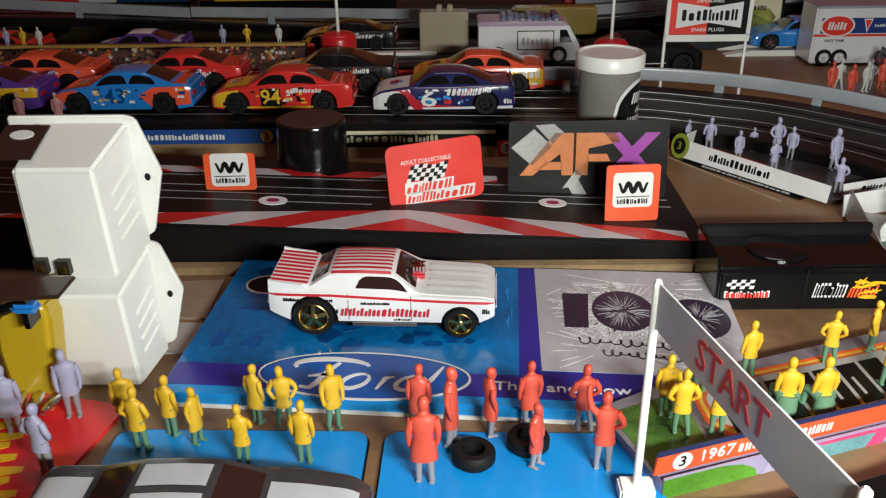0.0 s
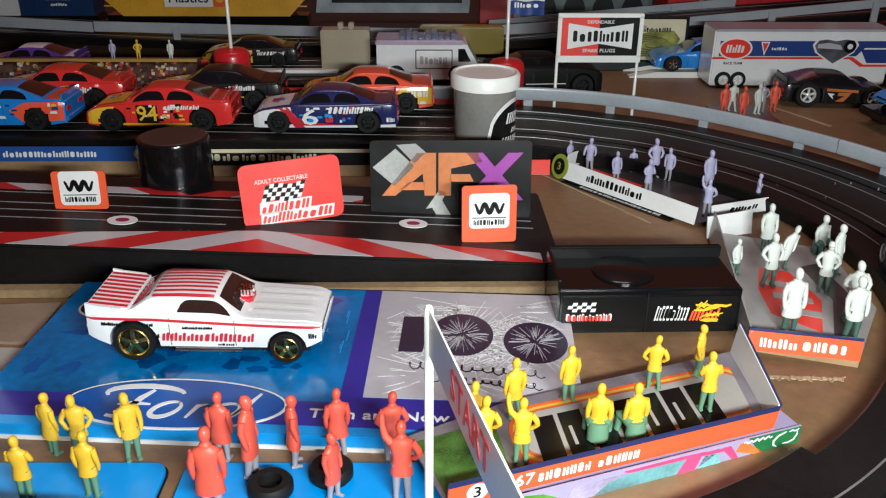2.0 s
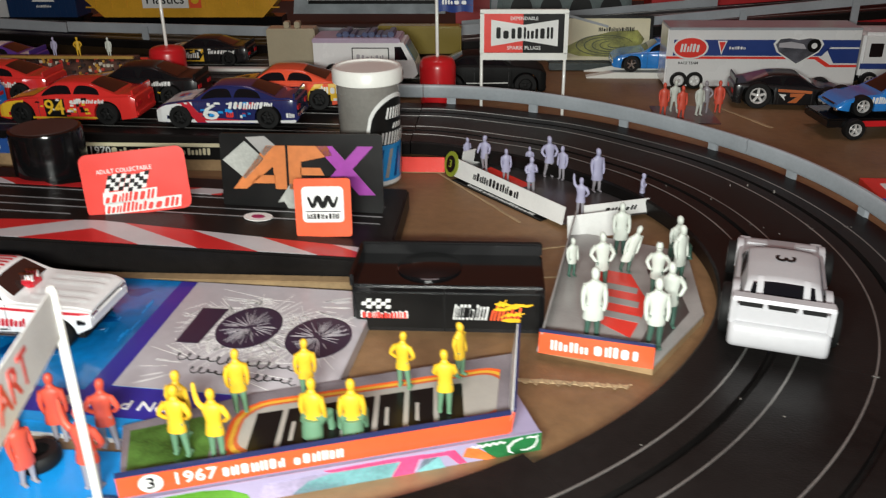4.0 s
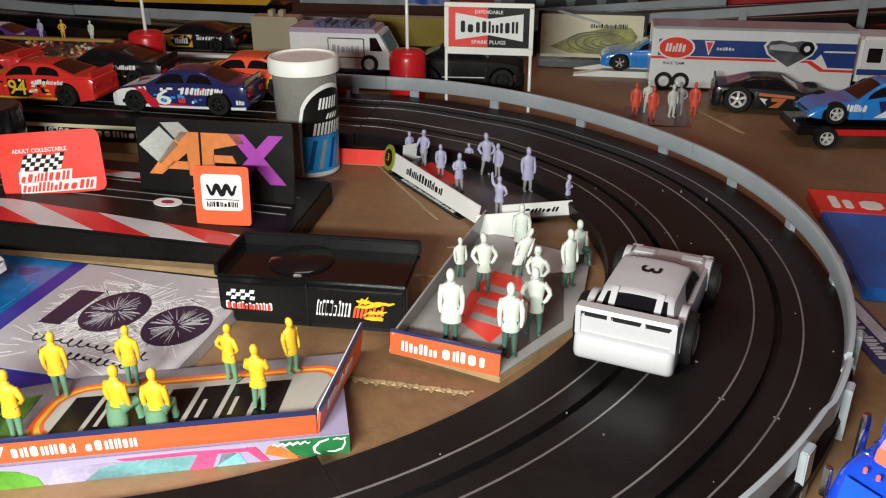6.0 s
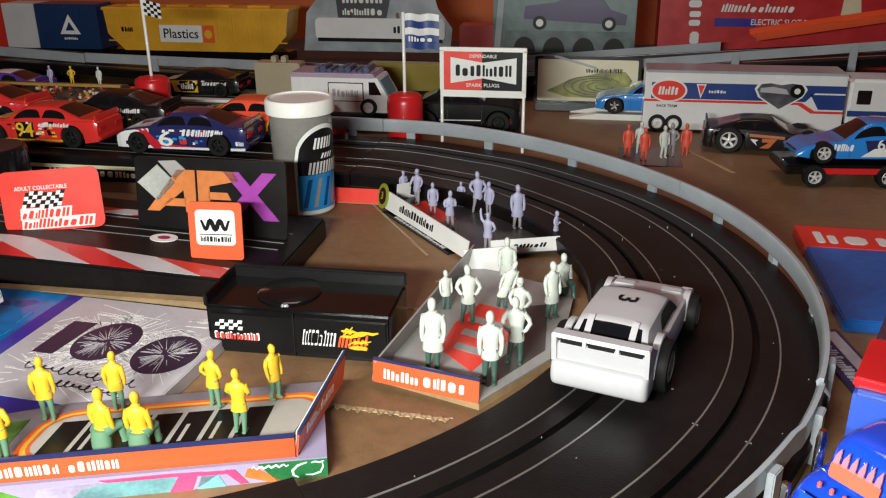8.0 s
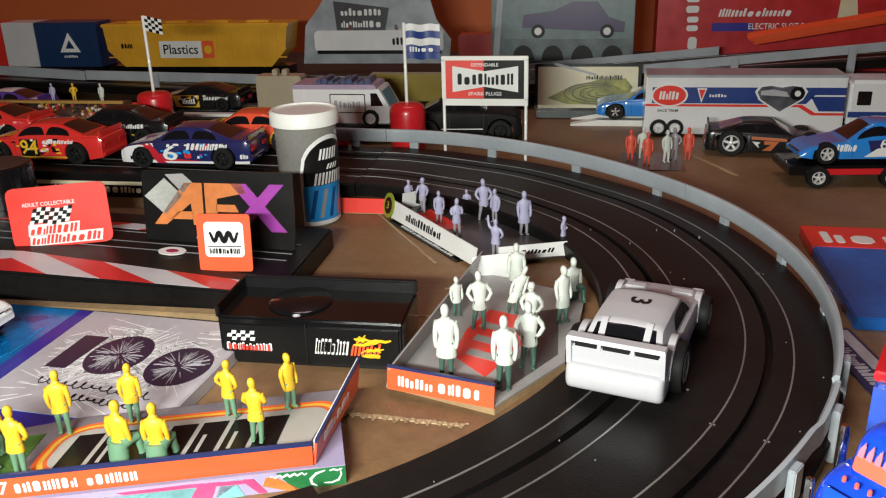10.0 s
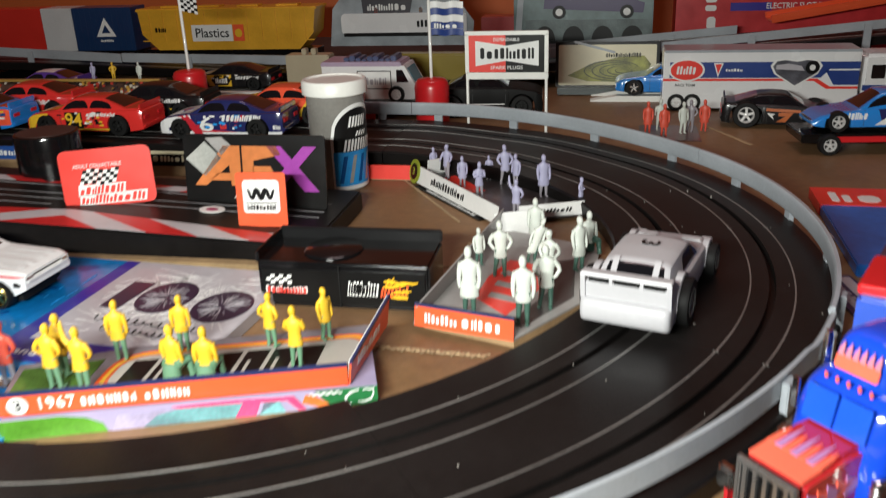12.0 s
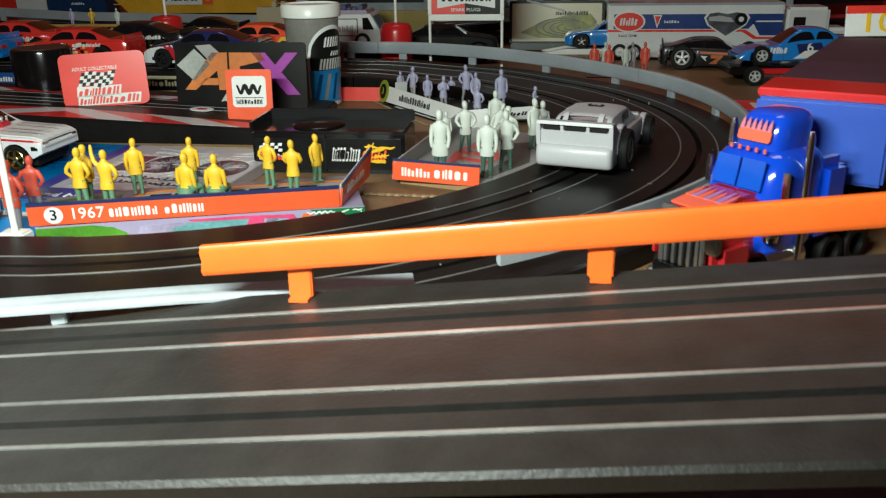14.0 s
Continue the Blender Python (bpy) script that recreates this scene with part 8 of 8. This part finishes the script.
            pts = [(2.05, 0.15, 14.0, 0.78), (2.55, 0.35, 11.9, 0.70), (2.65, -0.15, 9.8, 0.58), (2.5, -0.5, 8.3, 0.50), (2.4, -0.6, 7.5, 0.3)]
        limb([(s * x, y, z + zt, r_, r_) for x, y, z, r_ in pts])
    sway = {"akimbo": 0.5, "stride": -0.4, "plain": 0.25, "fold": -0.3, "coat": 0.2}.get(kind, 0.0)
    for v in bm.verts:
        v.co.x += sway * k * math.sin(math.pi * min(1.0, v.co.z / 0.0186))
        if kind == "lean":
            v.co.x += 0.34 * max(0.0, v.co.z - 0.003)
    for f in low:
        if f.is_valid:
            f.material_index = 1
    FIG[key] = finish("figurine", bm, [top, legs], 60)
    return FIG[key]


YF, GF = plastic("figure_yellow", (0.74, 0.45, 0.025), vary=0.10, rough=0.5, coat=0.0), plastic("figure_green", (0.12, 0.25, 0.15), rough=0.5, coat=0.0)
RF, GR = plastic("figure_red", (0.70, 0.095, 0.055), vary=0.10, rough=0.45, coat=0.05), plastic("figure_grey", (0.30, 0.28, 0.31))
LF, WF, DG = plastic("figure_lilac", (0.40, 0.39, 0.55), vary=0.08, rough=0.5, coat=0.0), plastic("figure_white", (0.62, 0.66, 0.60), vary=0.07, rough=0.5, coat=0.0), plastic("figure_dark_green", (0.06, 0.13, 0.10))


def crowd(spots, top, legs, z, label, group):
    """Figures at (x, y, yaw, kind, height in millimetres)."""
    for x, y, yaw, kind, tall in spots:
        f = tall / (20.0 if kind == "wave" else 14.6 if kind == "sit" else 18.6)
        ob = new("figurine", figure_mesh(kind, top, legs))
        ob.matrix_world = pose(x, y, z(x, y) if callable(z) else z, 0, 0, yaw) @ Matrix.Diagonal((f, f, f, 1))
        tagged(ob, label + {"wave": " raising one arm", "sit": " sitting low", "coat": " in a long coat", "cap": " in a cap", "akimbo": " with bent elbows", "fold": " with folded arms", "stride": " in mid stride", "lean": " leaning sideways", "plain": " standing upright"}[kind], "figurine", group)


def on_card(x, y):
    """The height of the orange card's floor, which slopes a little."""
    p = CM.inverted() @ Vector((x, y, 0.007))
    return (CM @ Vector((p.x, p.y, 0.0007))).z


crowd([(-0.0765, 0.2175, 20, "coat", 18.8), (-0.0690, 0.2075, 170, "akimbo", 19.8), (-0.0630, 0.2135, 160, "plain", 19.2), (-0.0555, 0.2105, 70, "coat", 17.6), (-0.0415, 0.2018, 180, "fold", 18.6), (-0.0413, 0.2190, 150, "coat", 18.8),
       (-0.0340, 0.2175, 10, "akimbo", 19.2), (-0.0257, 0.2025, 175, "plain", 19.3), (-0.0204, 0.2168, 30, "plain", 20.2)], YF, GF, 0.0012, "yellow plastic race figure with green legs", "yellow figures on the blue card")
crowd([(0.0030, 0.2160, 170, "coat", 20.6), (0.0050, 0.1955, 185, "coat", 25.4), (0.0113, 0.2095, 80, "coat", 24.0), (0.0216, 0.2135, 110, "coat", 21.2), (0.0325, 0.2178, 195, "coat", 20.2), (0.0325, 0.2010, 60, "coat", 19.2), (0.0468, 0.2155, 190, "akimbo", 20.6), (0.0491, 0.2000, 180, "wave", 25.0)],
      RF, GR, 0.0012, "red plastic race figure with grey legs", "red figures on the blue card")
crowd([(0.0672, 0.2130, 170, "plain", 18.8), (0.0695, 0.2058, 180, "akimbo", 19.5), (0.0782, 0.2055, 185, "wave", 20.6), (0.0785, 0.2240, 200, "plain", 18.6), (0.0942, 0.2318, 195, "plain", 17.6), (0.0991, 0.2160, 170, "sit", 16.2), (0.1087, 0.2165, 190, "sit", 16.0), (0.1192, 0.2378, 165, "akimbo", 17.2), (0.1305, 0.2272, 185, "fold", 18.6), (0.1335, 0.2445, 60, "plain", 16.8)],
      YF, GF, on_card, "yellow plastic race figure with green legs", "yellow figures on the orange card")
crowd([(0.1722, 0.2740, 0, "coat", 23.5), (0.1690, 0.3160, 30, "plain", 14.5), (0.1778, 0.3070, 10, "akimbo", 20.7), (0.1900, 0.2690, 0, "plain", 23.0), (0.1960, 0.2820, 0, "akimbo", 21.9), (0.1958, 0.3020, -20, "cap", 19.6), (0.1880, 0.3205, 15, "lean", 17.0), (0.1880, 0.3365, 0, "coat", 19.8), (0.2055, 0.3150, 40, "coat", 20.4), (0.2085, 0.3340, 20, "sit", 16.0)],
      WF, DG, awz + 0.0001, "white plastic race figure with dark green legs", "white figures on the grey card")
crowd([(0.1275, 0.4375, 40, "plain", 13.5), (0.1362, 0.4295, -20, "stride", 17.0), (0.1460, 0.4158, 10, "coat", 15.0), (0.1571, 0.3985, 20, "fold", 17.2), (0.1570, 0.4290, 0, "plain", 12.0), (0.1655, 0.4220, 10, "akimbo", 19.3), (0.1715, 0.4180, -30, "plain", 15.9), (0.1765, 0.3742, 170, "wave", 17.8), (0.1858, 0.4030, 20, "coat", 19.8), (0.2035, 0.3880, 70, "fold", 13.9)],
      LF, GR, rz + 0.0001, "lilac plastic race figure", "lilac figures by the bend")
crowd([(-0.0932, 0.2225, 20, "plain", 21.5), (-0.0900, 0.1985, 160, "akimbo", 21.5), (-0.1060, 0.2150, 200, "coat", 21.5)], LF, GR, 0.0012, "lilac plastic race figure", "lilac figures on the flame card")
crew = part("crew_mat", boxbm(0.2320, 0.2660, 0.5180, 0.5550, 0.0, 0.0006), card_ink("crew_mat_print", (0.09, 0.04, 0.04), vary=0.5))
tagged(crew, "thin dark card mat under the pit crew figures", "mat")
for col, spots in ((RF, [(0.2365, 0.5360, 0, "coat", 18.6), (0.2455, 0.5290, 10, "coat", 18.6), (0.2690, 0.5420, -10, "coat", 18.6)]), (WF, [(0.2440, 0.5420, 0, "stride", 18.6), (0.2565, 0.5350, 20, "plain", 18.6)]), (GR, [(0.2610, 0.5410, -20, "akimbo", 18.6)])):
    crowd(spots, col, col, 0.0006, {RF.name: "red", WF.name: "white", GR.name: "grey"}[col.name] + " plastic pit crew figure", "pit crew by the trailer")
for col, spots in ((LF, [(-0.1280, 0.5500, 0, "plain", 11.7), (-0.2600, 0.5500, 0, "coat", 11.7)]), (YF, [(-0.1130, 0.5500, 20, "cap", 11.7), (-0.2500, 0.5500, 0, "plain", 11.7)]), (WF, [(-0.0940, 0.5500, 0, "coat", 11.7), (-0.2400, 0.5500, 0, "plain", 11.7)])):
    crowd(spots, col, col, 0.0300, "small plastic spectator figure on the stand", "spectators on the stand")
crowd([(-0.2050, 0.4420, 0, "coat", 16.0), (-0.1860, 0.4420, 10, "coat", 16.0)], plastic("figure_pink", (0.55, 0.25, 0.24)), MATS["figure_pink"], 0.0155, "pink plastic race figure by the track edge", "pink figures")
